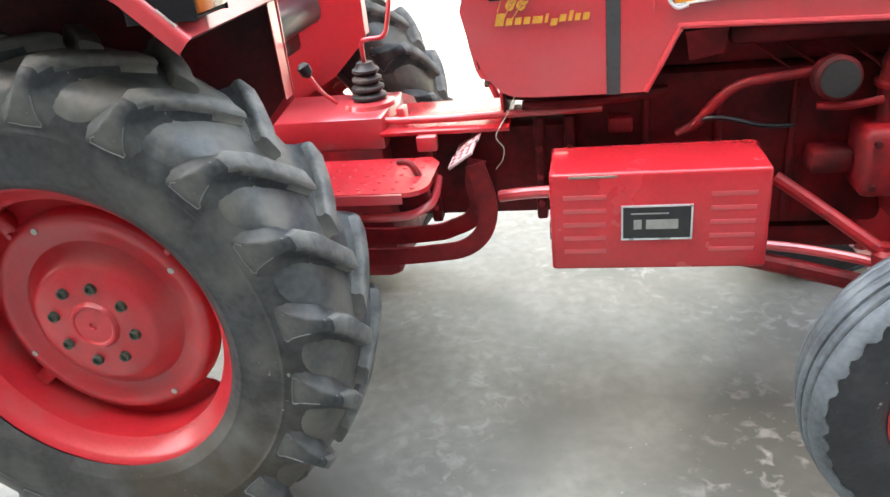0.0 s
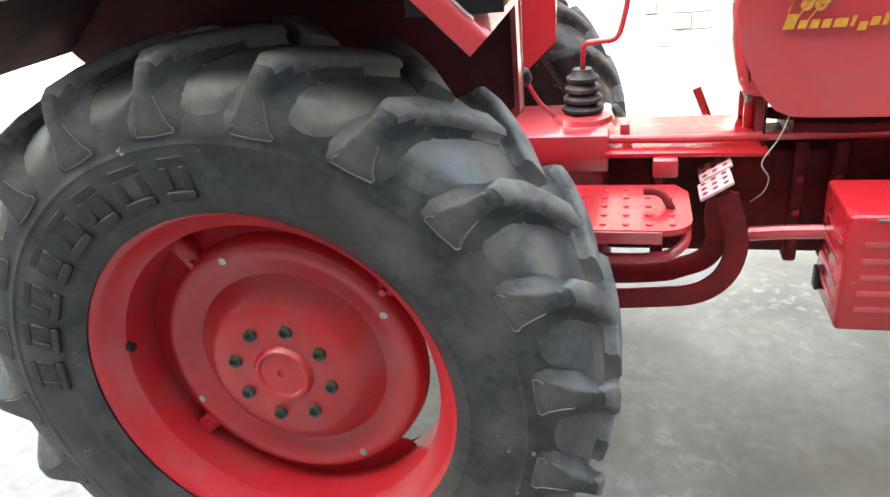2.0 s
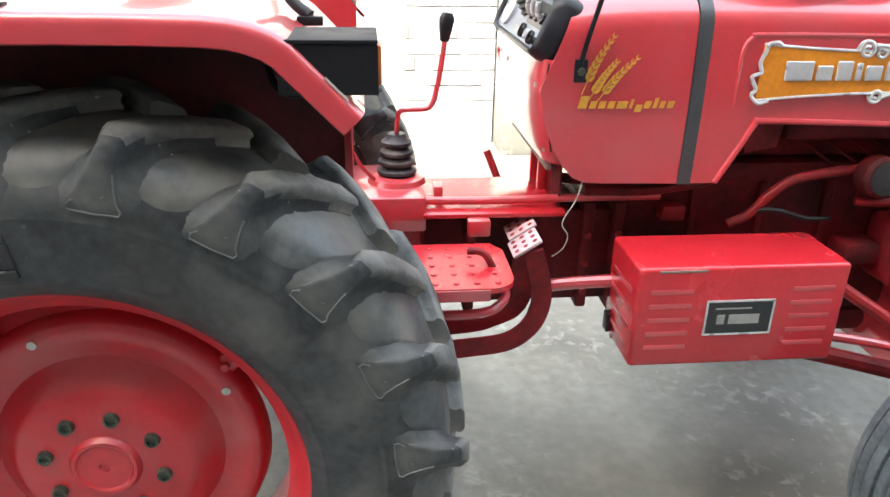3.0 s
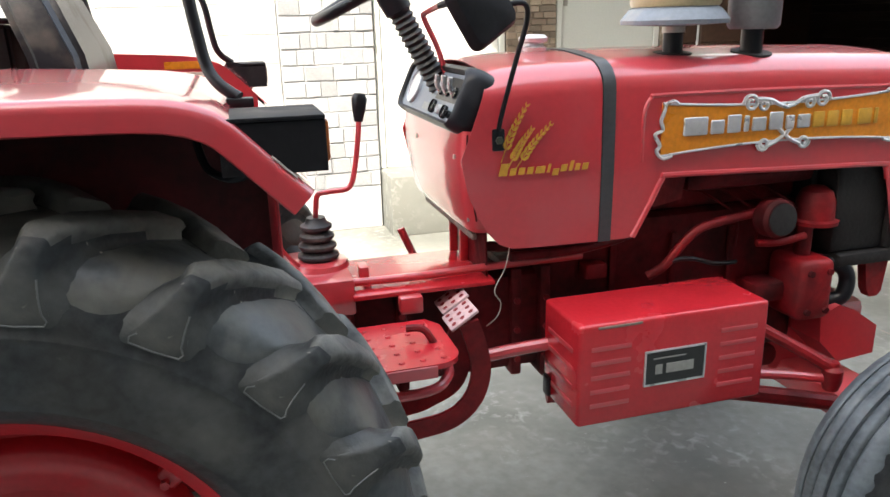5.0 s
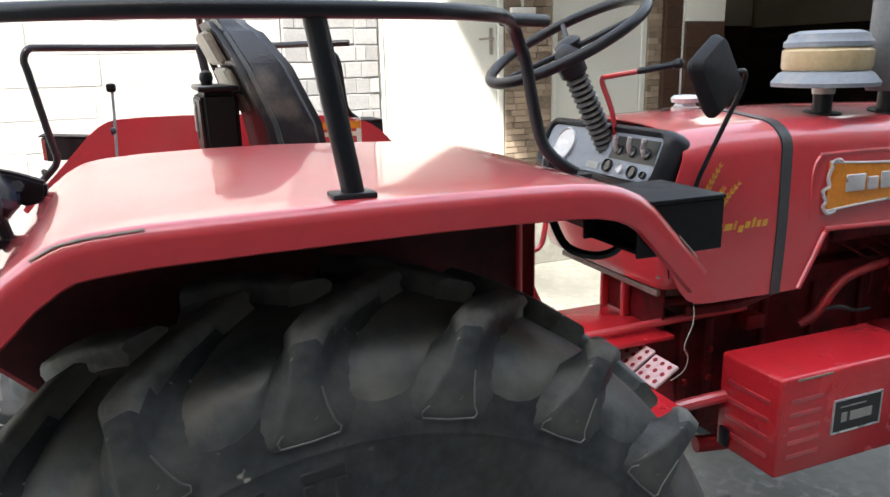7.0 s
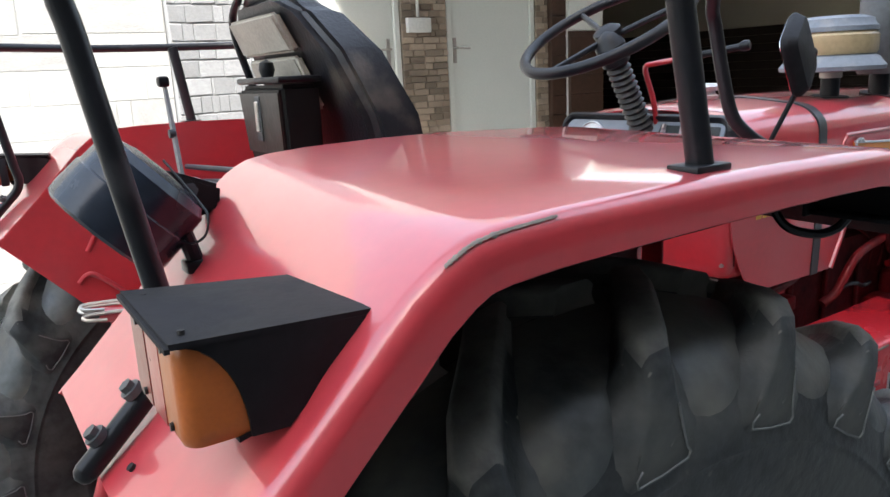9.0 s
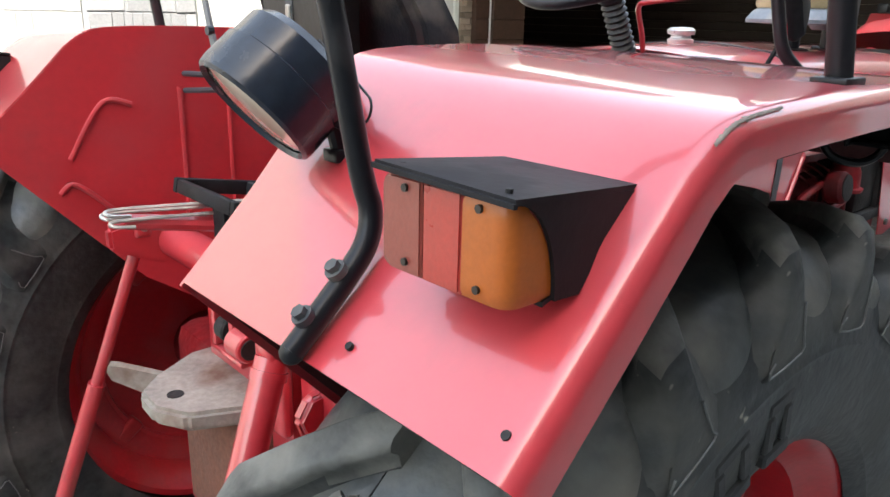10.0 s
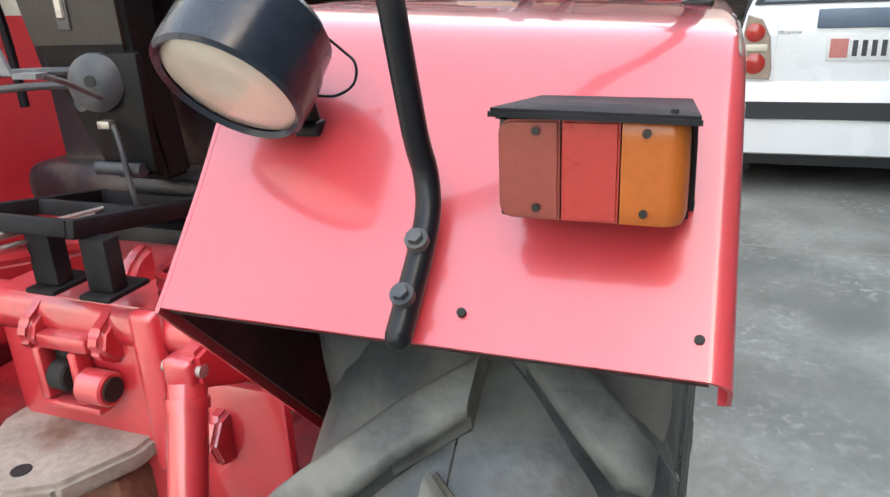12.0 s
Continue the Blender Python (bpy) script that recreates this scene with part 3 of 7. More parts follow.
def fender_shell(root, m):
    """Sheet fender with a folded outer flange."""
    prof = FENDER
    nrm = []
    for i, p in enumerate(prof):
        a, b = prof[max(i - 1, 0)], prof[min(i + 1, len(prof) - 1)]
        t = Vector((b[0] - a[0], b[1] - a[1])).normalized()
        nrm.append((-t.y, t.x))
    rings = []
    rows_ = [(t, 0.0, 0.0) for t in (0, 0.2, 0.4, 0.6, 0.8)]
    for i in range(6):
        a = math.pi / 2 * i / 5
        rows_.append((1.0, 0.016 * (1 - math.sin(a)), -0.016 * (1 - math.cos(a))))
    rows_ += [(1.0, 0.0, -0.028), (1.0, 0.0, -0.0395), (1.0, 0.004, -0.042), (1.0, 0.008, -0.042)]
    for t, dy, off in rows_:
        r = []
        for (x, z), (nx, nz) in zip(prof, nrm):
            ye, y_in = fender_y(x), fender_in(x)
            sag = 0.0022 * math.sin(7.0 * x + 1.0) * math.sin(math.pi * t) if off == 0 else 0.0
            r.append((x + nx * (off + sag), y_in + (ye - y_in) * t + dy, z + nz * (off + sag) + fender_rise(x) * (1 - t)))
        rings.append(r)
    b = loft(nb(), rings, caps=False)
    thicken(b, 0.003)
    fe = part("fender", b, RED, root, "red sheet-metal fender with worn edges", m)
    # separate darker sheet just below the fender skin
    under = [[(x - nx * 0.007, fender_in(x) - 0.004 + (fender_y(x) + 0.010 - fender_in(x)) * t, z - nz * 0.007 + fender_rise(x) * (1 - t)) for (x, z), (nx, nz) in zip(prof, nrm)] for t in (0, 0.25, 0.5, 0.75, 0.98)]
    part("underside", thicken(loft(nb(), under, caps=False), 0.002), DARK_UNDER, fe, "dark red-brown underside", m)
    return fe


# ---- place ----
def structure(ob, label, cat):
    return tagged(ob, label, cat, kind="structure")


def ground_sheet():
    b = nb()
    bmesh.ops.create_grid(b, x_segments=40, y_segments=40, size=150)
    bmesh.ops.translate(b, verts=b.verts, vec=(0, 0, GZ))
    g = part("ground", b, CONCRETE)
    structure(g, "grey trowelled concrete courtyard with dusty stains", "ground")
    for x0, x1, y0, y1 in ((-8, 9.8, 2.55, 2.562), (-8, 9.8, -1.9, -1.888), (3.4, 3.412, -5, 4.3), (6.6, 6.612, -5, 4.3), (-2.4, -2.388, -5, 4.3)):
        part("slab_joint", bx(x0, x1, y0, y1, GZ - 0.01, GZ + 0.0015), MORTAR, g, "dark joint between concrete slabs")


ground_sheet()
YN = 3.9


def walls():
    # courtyard wall with stone cladding on the bright side, doors and stone piers
    wn_ = part("wall_north", bx(-12, 4.60, YN + 0.05, YN + 0.35, GZ, 4.2, 0.01), PLASTER)
    structure(wn_, "pale rendered house wall with stone piers", "wall")
    we = part("wall_east", bx(9.8, 10.1, -9, 9, GZ, 4.2, 0.01), CREAM)
    structure(we, "tall wall clad in dark brown slats", "wall")
    z = GZ + 0.02
    while z < 1.95:
        part("slat", bx(9.755, 9.797, -8.9, 8.9, z, z + 0.1225, 0.004, 1), CLAD, we)
        z += 0.125
    # unseen wall, added and sized to keep direct sun off the tractor
    ws = part("wall_south", bx(-12, 14, -5.6, -5.3, GZ, 10.4, 0.02), SHADE_WALL_GREY)
    structure(ws, "unseen tall wall added to keep sun off the tractor", "wall")
    ww = part("wall_west", bx(-10.3, -10, -5.3, 4.4, GZ, 2.4, 0.02), PLASTER)
    structure(ww, "plain rendered courtyard wall", "wall")
    wr = part("wall_recess", bx(4.60, 9.8, 8.9, 9.2, GZ, 4.2, 0.01), WOOD)
    structure(wr, "deep porch wall, dark brown below and cream above", "wall")
    part("upper_band", bx(4.62, 9.75, 8.86, 8.897, 2.02, 3.9, 0.004, 1), CREAM, wr, "cream painted upper wall")
    wj = part("wall_return", bx(4.30, 4.60, YN + 0.355, 8.9, GZ, 4.2, 0.01), WOOD)
    structure(wj, "dark return wall of a deep porch", "wall")
    # unseen slab, added to darken the porch and the far tractor
    rf = part("ceiling", bx(4.60, 9.8, -0.45, 9.2, 2.75, 2.95, 0.01), PLASTER)
    structure(rf, "unseen slab added to darken the porch", "ceiling")
    # out of view; added so that its shadow covers the doors
    cn = part("canopy_slab", bx(1.45, 4.30, 1.9, YN + 0.05, 3.05, 3.2, 0.01), PLASTER)
    structure(cn, "unseen slab added to shade the house doors", "ceiling")
    pl = part("plinth", bx(1.45, 4.60, 3.5, YN + 0.05, GZ, 0.42, 0.01), CONCRETE)
    structure(pl, "low concrete plinth below the house doors", "plinth")


walls()


def stone_field(owner, material, x0, x1, z0, z1, rows, per, name, rng, depth=0.02, jitter=0.25, tight=0.0):
    """Split stones in courses on a wall face that looks to -y; meshes are shared by a few shapes."""
    shapes = []
    for q in range(6):
        b = bx(-0.5, 0.5, -1, 0, -0.5, 0.5)
        for v in b.verts:
            if v.co.y < -0.5:
                v.co.x *= 0.90 + 0.08 * rng.random() + 0.03 * tight
                v.co.z *= 0.80 + 0.14 * rng.random() + 0.09 * tight
                v.co.y = -0.55 - 0.45 * rng.random()
        me = bpy.data.meshes.new(name)
        b.to_mesh(me)
        b.free()
        me.materials.append(material)
        shapes.append(me)
    h = (z1 - z0) / rows
    for r in range(rows):
        cuts = [0.0]
        while cuts[-1] < 1:
            cuts.append(cuts[-1] + (1 / per) * (1 + jitter * (rng.random() - 0.5) * 2))
        cuts = [c - (rng.random() * 0.5 / per if 0 < i else 0) for i, c in enumerate(cuts)]
        cuts[-1] = 1.0
        for a, c in zip(cuts, cuts[1:]):
            if c - a < 0.15 / per:
                continue
            ob = new(name, rng.choice(shapes))
            w = (c - a) * (x1 - x0)
            ob.location = (x0 + (a + c) / 2 * (x1 - x0), owner["face"], z0 + (r + 0.5) * h)
            ob.scale = (w * (0.985 + 0.014 * tight), depth * (0.7 + 0.6 * rng.random()), h * (0.97 + 0.028 * tight))
            ob.parent = owner


def pier(name, x0, x1, z0, z1, face, label, material):
    ob = part(name, bx(x0, x1, face, YN + 0.052, z0, z1, 0.004, 1), material)
    structure(ob, label, "pier")
    ob["face"] = face + 0.002
    return ob


def door(name, x0, x1, z0, z1, handle_x):
    d = part(name, bx(x0, x1, YN + 0.0, YN + 0.048, z0, z1, 0.004, 1), DOOR)
    structure(d, "plain white painted flush house door", "door")
    fr = nb()
    box(fr, x0 - 0.05, x0 - 0.002, YN - 0.02, YN + 0.048, z0, z1 + 0.05, 0.004, 1)
    box(fr, x1 + 0.002, x1 + 0.05, YN - 0.02, YN + 0.048, z0, z1 + 0.05, 0.004, 1)
    part("door_frame", fr, DOOR, d)
    h = nb()
    s = 1 if handle_x < (x0 + x1) / 2 else -1
    box(h, handle_x - 0.018, handle_x + 0.018, YN - 0.008, YN - 0.0005, 1.60, 1.80, 0.004, 1)
    tube(h, [(handle_x, YN - 0.005, 1.72), (handle_x, YN - 0.05, 1.72), (handle_x + s * 0.03, YN - 0.055, 1.72), (handle_x + s * 0.12, YN - 0.05, 1.715)], 0.009, 8, 4)
    part("door_handle", h, STEEL, d, "steel lever handle")
    return d


door("door_1", 1.50, 2.435, 0.42, 2.75, 2.38)
door("door_2", 2.97, 3.79, 0.42, 2.75, 3.00)


def switch_box():
    s = part("switch_box", bx(2.53, 2.74, YN - 0.075, YN - 0.030, 1.84, 1.95, 0.006), WHITE_PL)
    tagged(s, "small white surface switch box on the stone pier", "switch box")
    part("conduit", bx(2.625, 2.645, YN - 0.055, YN - 0.036, 1.955, 3.04, 0.003, 1), WHITE_PL, s, "thin white cable conduit")
    part("rocker", bx(2.61, 2.66, YN - 0.082, YN - 0.0755, 1.87, 1.92, 0.002, 1), WHITE_PL, s)


# ---- parked white car ----
def hatchback():
    X0, YL = 4.55, -0.76           # rear face and its nearer side
    W = 1.50
    y0, y1 = YL - W, YL
    car = empty("hatchback_car", X0 + 1.7, (y0 + y1) / 2, GZ)
    tagged(car, "white small hatchback car parked with its tail to the courtyard", "car")
    def ring(x, z0, z1, inset, top_in):
        pts = []
        for (yy, zz) in ((y0 + inset + 0.05, z0), (y0 + inset, z0 + 0.12), (y0 + inset, (z0 + z1) / 2), (y0 + inset + top_in * 0.3, z1 - 0.05), (y0 + inset + top_in, z1),
                         (y1 - inset - top_in, z1), (y1 - inset - top_in * 0.3, z1 - 0.05), (y1 - inset, (z0 + z1) / 2), (y1 - inset, z0 + 0.12), (y1 - inset - 0.05, z0)):
            pts.append((x, yy, zz))
        return pts
    body = loft(nb(), [ring(X0 + 0.06, 0.28, 1.02, 0.05, 0.10), ring(X0 + 0.10, 0.26, 1.04, 0.012, 0.10), ring(X0 + 0.4, 0.24, 1.06, 0.0, 0.08), ring(X0 + 1.8, 0.24, 1.03, 0.0, 0.05),
                       ring(X0 + 2.7, 0.26, 0.98, 0.0, 0.06), ring(X0 + 3.3, 0.30, 0.86, 0.05, 0.10), ring(X0 + 3.46, 0.34, 0.74, 0.14, 0.16)], close=True)
    part("body", body, CAR_WHITE, car, "white painted body")
    def gring(x, zb, zt, ib, it):
        return [(x, y0 + ib, zb), (x, y0 + (ib + it) / 2, (zb + zt) / 2), (x, y0 + it, zt - 0.03), (x, y0 + it + 0.07, zt), (x, y1 - it - 0.07, zt), (x, y1 - it, zt - 0.03), (x, y1 - (ib + it) / 2, (zb + zt) / 2), (x, y1 - ib, zb)]
    gh = loft(nb(), [[(X0 + 0.09, y0 + 0.05, 1.0), (X0 + 0.13, y0 + 0.09, 1.17), (X0 + 0.24, y0 + 0.265, 1.63), (X0 + 0.28, y0 + 0.33, 1.69), (X0 + 0.28, y1 - 0.33, 1.69), (X0 + 0.24, y1 - 0.265, 1.63), (X0 + 0.13, y1 - 0.09, 1.17), (X0 + 0.09, y1 - 0.05, 1.0)],
                     gring(X0 + 0.7, 1.0, 1.74, 0.05, 0.27), gring(X0 + 1.4, 1.0, 1.74, 0.05, 0.27), gring(X0 + 2.0, 1.0, 1.66, 0.06, 0.27), gring(X0 + 2.75, 0.98, 1.04, 0.10, 0.15)], close=True)
    part("roof", gh, CAR_WHITE, car, "white upper body with upright tail")
    # tailgate glass lies proud of the sloped tail
    yc_ = (y0 + y1) / 2

    def pane(half_b, zb, half_t, zt, off):
        xa, xb = X0 + 0.13 + (zb - 1.17) * 0.239 - off, X0 + 0.13 + (zt - 1.17) * 0.239 - off
        return [(xa, yc_ - half_b, zb), (xa, yc_ + half_b, zb), (xb, yc_ + half_t, zt), (xb, yc_ - half_t, zt)]
    part("rear_window", sl(pane(0.620, 1.215, 0.468, 1.645, 0.004), (-0.010, 0, 0.003)), CAR_GLASS, car, "dark rear window")
    arch = [(yc_ - 0.56, 1.235), (yc_ + 0.56, 1.235)] + [(yc_ + 0.56 * math.cos(radians(q)), 1.262 + 0.115 * math.sin(radians(q))) for q in range(8, 180, 12)]
    part("parcel_shade", sl([(X0 + 0.114 + (z - 1.17) * 0.239, y, z) for y, z in arch], (-0.002, 0, 0.001)), CAR_BLUE, car, "pale blue shade behind the glass")
    for sgn, ye in ((1, y1), (-1, y0)):
        pp = [(X0 + 0.45, ye - sgn * 0.085, 1.14), (X0 + 0.95, ye - sgn * 0.085, 1.14), (X0 + 0.95, ye - sgn * 0.222, 1.60), (X0 + 0.58, ye - sgn * 0.222, 1.60)]
        part("side_window", sl(pp, (0, sgn * 0.012, 0)), CAR_GLASS, car)
        pp = [(X0 + 1.05, ye - sgn * 0.070, 1.08), (X0 + 1.95, ye - sgn * 0.076, 1.08), (X0 + 1.8, ye - sgn * 0.212, 1.56), (X0 + 1.05, ye - sgn * 0.222, 1.60)]
        part("side_window", sl(pp, (0, sgn * 0.012, 0)), CAR_GLASS, car)
        lamp = loft(nb(), [[(x, ye - sgn * q, z) for q, z in ((0.050 + k, 0.745 + k), (0.262 - k, 0.738 + k), (0.272 - k, 0.80), (0.245 - k, 1.02), (0.190 - k, 1.128 - k), (0.096 + k, 1.160 - k), (0.066 + k, 0.95))] for x, k in ((X0 + 0.20, 0.0), (X0 + 0.046, 0.0), (X0 + 0.034, 0.010))], close=True)
        lo = part("tail_lamp", lamp, LAMP_TAN, car, "dark framed tail lamp with round red lenses")
        for yc, zc, r in ((ye - sgn * 0.160, 0.845, 0.070), (ye - sgn * 0.148, 1.045, 0.062)):
            part("lens", lathe(nb(), [(0, r), (-0.012, r * 0.94), (-0.022, r * 0.6), (-0.026, 0)], (X0 + 0.036, yc, zc), (1, 0, 0), 24), LENS_BRIGHT, lo, "round red lens")
        yc = ye - sgn * 0.160
        part("lens", bx(X0 + 0.024, X0 + 0.036, yc - 0.072, yc + 0.072, 0.925, 0.972, 0.006), LAMP_GLASS, lo, "clear reversing lens")
    part("tailgate", bx(X0 + 0.046, X0 + 0.062, y0 + 0.285, y1 - 0.285, 0.70, 1.19, 0.006), CAR_WHITE, car, "white tailgate panel")
    bump = loft(nb(), [[(X0 + 0.30, yy, z) for yy, z in ((y0 - 0.012, 0.25), (y0 - 0.012, 0.72), (y1 + 0.012, 0.72), (y1 + 0.012, 0.25))],
                       [(X0 + 0.06, yy, z) for yy, z in ((y0 + 0.01, 0.24), (y0 + 0.01, 0.73), (y1 - 0.01, 0.73), (y1 - 0.01, 0.24))],
                       [(X0 - 0.01, yy, z) for yy, z in ((y0 + 0.06, 0.24), (y0 + 0.06, 0.71), (y1 - 0.06, 0.71), (y1 - 0.06, 0.24))],
                       [(X0 - 0.03, yy, z) for yy, z in ((y0 + 0.13, 0.255), (y0 + 0.13, 0.685), (y1 - 0.13, 0.685), (y1 - 0.13, 0.255))]], close=True)
    bo = part("rear_bumper", bump, CAR_WHITE, car, "white rear bumper with dark rub strip", sharp=50)
    strip = loft(nb(), [[(X0 + 0.28, y1 + 0.018, z) for z in (0.490, 0.605)], [(X0 + 0.05, y1 - 0.004, z) for z in (0.490, 0.605)], [(X0 - 0.02, y1 - 0.065, z) for z in (0.490, 0.605)], [(X0 - 0.042, y1 - 0.135, z) for z in (0.490, 0.605)],
                        [(X0 - 0.042, y0 + 0.135, z) for z in (0.490, 0.605)], [(X0 - 0.02, y0 + 0.065, z) for z in (0.490, 0.605)], [(X0 + 0.05, y0 + 0.004, z) for z in (0.490, 0.605)]], caps=False)
    part("rub_strip", thicken(strip, 0.008), CAR_BLACK, bo, "dark grey rub strip")
    part("garnish", bx(X0 + 0.030, X0 + 0.0455, y0 + 0.515, y1 - 0.515, 1.066, 1.186, 0.010), CAR_BLUE, car, "blue-grey tailgate garnish")
    np_ = part("number_plate", bx(X0 + 0.036, X0 + 0.0455, -1.86, -1.345, 0.86, 1.02, 0.004), WHITE_PL, car, "white number plate with a pink field")
    part("plate_field", bx(X0 + 0.0325, X0 + 0.0355, -1.470, -1.365, 0.88, 1.00, 0.001, 1), PINK, np_)
    for j in range(6):
        part("plate_bar", bx(X0 + 0.0325, X0 + 0.0355, -1.525 - 0.055 * j, -1.495 - 0.055 * j, 0.89, 0.99, 0.001, 1), STRIPE, np_)
    part("name_strip", bx(X0 + 0.042, X0 + 0.0455, -1.19, -1.045, 1.035, 1.055, 0.001, 1), SILVER, car, "small silver name strip")
    for xx in (X0 + 0.62, X0 + 2.85):
        for sgn, ye in ((1, y1 - 0.10), (-1, y0 + 0.10)):
            mm = Matrix.Translation((xx, ye, GZ + 0.275))
            w = part("wheel", lathe(nb(), [(-0.07, 0.17), (-0.085, 0.19), (-0.085, 0.255), (-0.06, 0.275), (0.06, 0.275), (0.085, 0.255), (0.085, 0.19), (0.07, 0.17)], (0, 0, 0), (0, 1, 0), 36, closed=True), RUBBER, car, "black car tyre", mm)
            part("rim", lathe(nb(), [(-0.05, 0), (-0.06, 0.06), (-0.07, 0.172), (0.07, 0.172), (0.06, 0.06), (0.05, 0)], (0, 0, 0), (0, 1, 0), 24), SILVER, w, "", mm)
    for ye in (y1 - 0.2, y0 + 0.03):
        part("mud_flap", bx(X0 + 0.255, X0 + 0.27, ye, ye + 0.17, 0.06, 0.26, 0.005), CAR_BLACK, car, "black mud flap")
    part("underbody", bx(X0 + 0.10, X0 + 3.3, y0 + 0.05, y1 - 0.05, 0.14, 0.30, 0.02), CAR_BLACK, car, "dark underbody")
    for xx in (X0 + 0.62, X0 + 2.85):
        for sgn, ye in ((1, y1), (-1, y0)):
            part("wheel_arch", cy((xx, ye - sgn * 0.02, GZ + 0.29), (xx, ye + sgn * 0.004, GZ + 0.29), 0.315, seg=28), CAR_BLACK, car, "black wheel arch")


LAMP_TAN = mat("tan_lamp_shell", (0.34, 0.26, 0.20), 0.25, var=0.15, scale=20, bump=0.0, coat=0.6)
LENS_BRIGHT = mat("bright_red_lens", (0.42, 0.03, 0.022), 0.2, var=0.1, scale=30, grain=300, bump=0.05, coat=0.8)
hatchback()


# ---- the red tractor ----
def mir(y):
    return 2 * YC - y


def mirf(y):
    return 2 * YF - y


def wheat_and_name(hood, y):
    """Gold wheat ears and a row of slanted gold strokes on the cowl side."""
    for (x0, z0, x1, z1, bend) in ((0.958, 1.196, 1.021, 1.322, 0.006), (0.990, 1.176, 1.077, 1.276, 0.005), (0.972, 1.180, 1.030, 1.268, 0.004)):
        b = nb()
        y -= 0.0022
        n = 8
        ax = Vector((x1 - x0, 0, z1 - z0)).normalized()
        side = Vector((ax.z, 0, -ax.x))
        for i in range(n):
            t = 0.22 + 0.74 * i / (n - 1)
            c = Vector((x0 + (x1 - x0) * t, y - 0.00016 * i, z0 + (z1 - z0) * t)) - side * bend * math.sin(math.pi * t)
            for sd in (-1, 1):
                o = side * sd
                k = 0.0150 * (1.12 - 0.60 * t)
                p = [c + o * k * 0.08, c + ax * k * 0.20 + o * k * 0.55, c + ax * k * 0.75 + o * k * 0.72, c + ax * k * 1.30 + o * k * 0.60, c + ax * k * 0.70 + o * k * 0.22]
                slab(b, p if sd > 0 else p[::-1], (0, -0.0008, 0))
        tube(b, [(x0, y - 0.0004, z0), ((x0 + x1) / 2 - side.x * bend, y - 0.0004, (z0 + z1) / 2 - side.z * bend), (x1, y - 0.0004, z1)], 0.0010, 5, 3)
        tagged(part("wheat_ear", b, GOLD, hood, smooth=False), "gold wheat ear decal", kind="stuff")
    # a row of plain slanted bars
    xx = 0.950
    for i, (w, h) in enumerate(((0.020, 0.028), (0.015, 0.016), (0.015, 0.016), (0.015, 0.016), (0.023, 0.016), (0.007, 0.020), (0.015, 0.016), (0.015, 0.016), (0.009, 0.023), (0.012, 0.016), (0.015, 0.016))):
        z0 = 1.166 - (0.008 if i == 6 else 0)
        b = nb()
        lean = h * 0.25
        slab(b, [(xx, y, z0), (xx + w, y, z0), (xx + w + lean, y, z0 + h), (xx + lean, y, z0 + h)], (0, -0.0008, 0))
        part("name_bar", b, GOLD, hood, smooth=False)
        xx += w + 0.0058


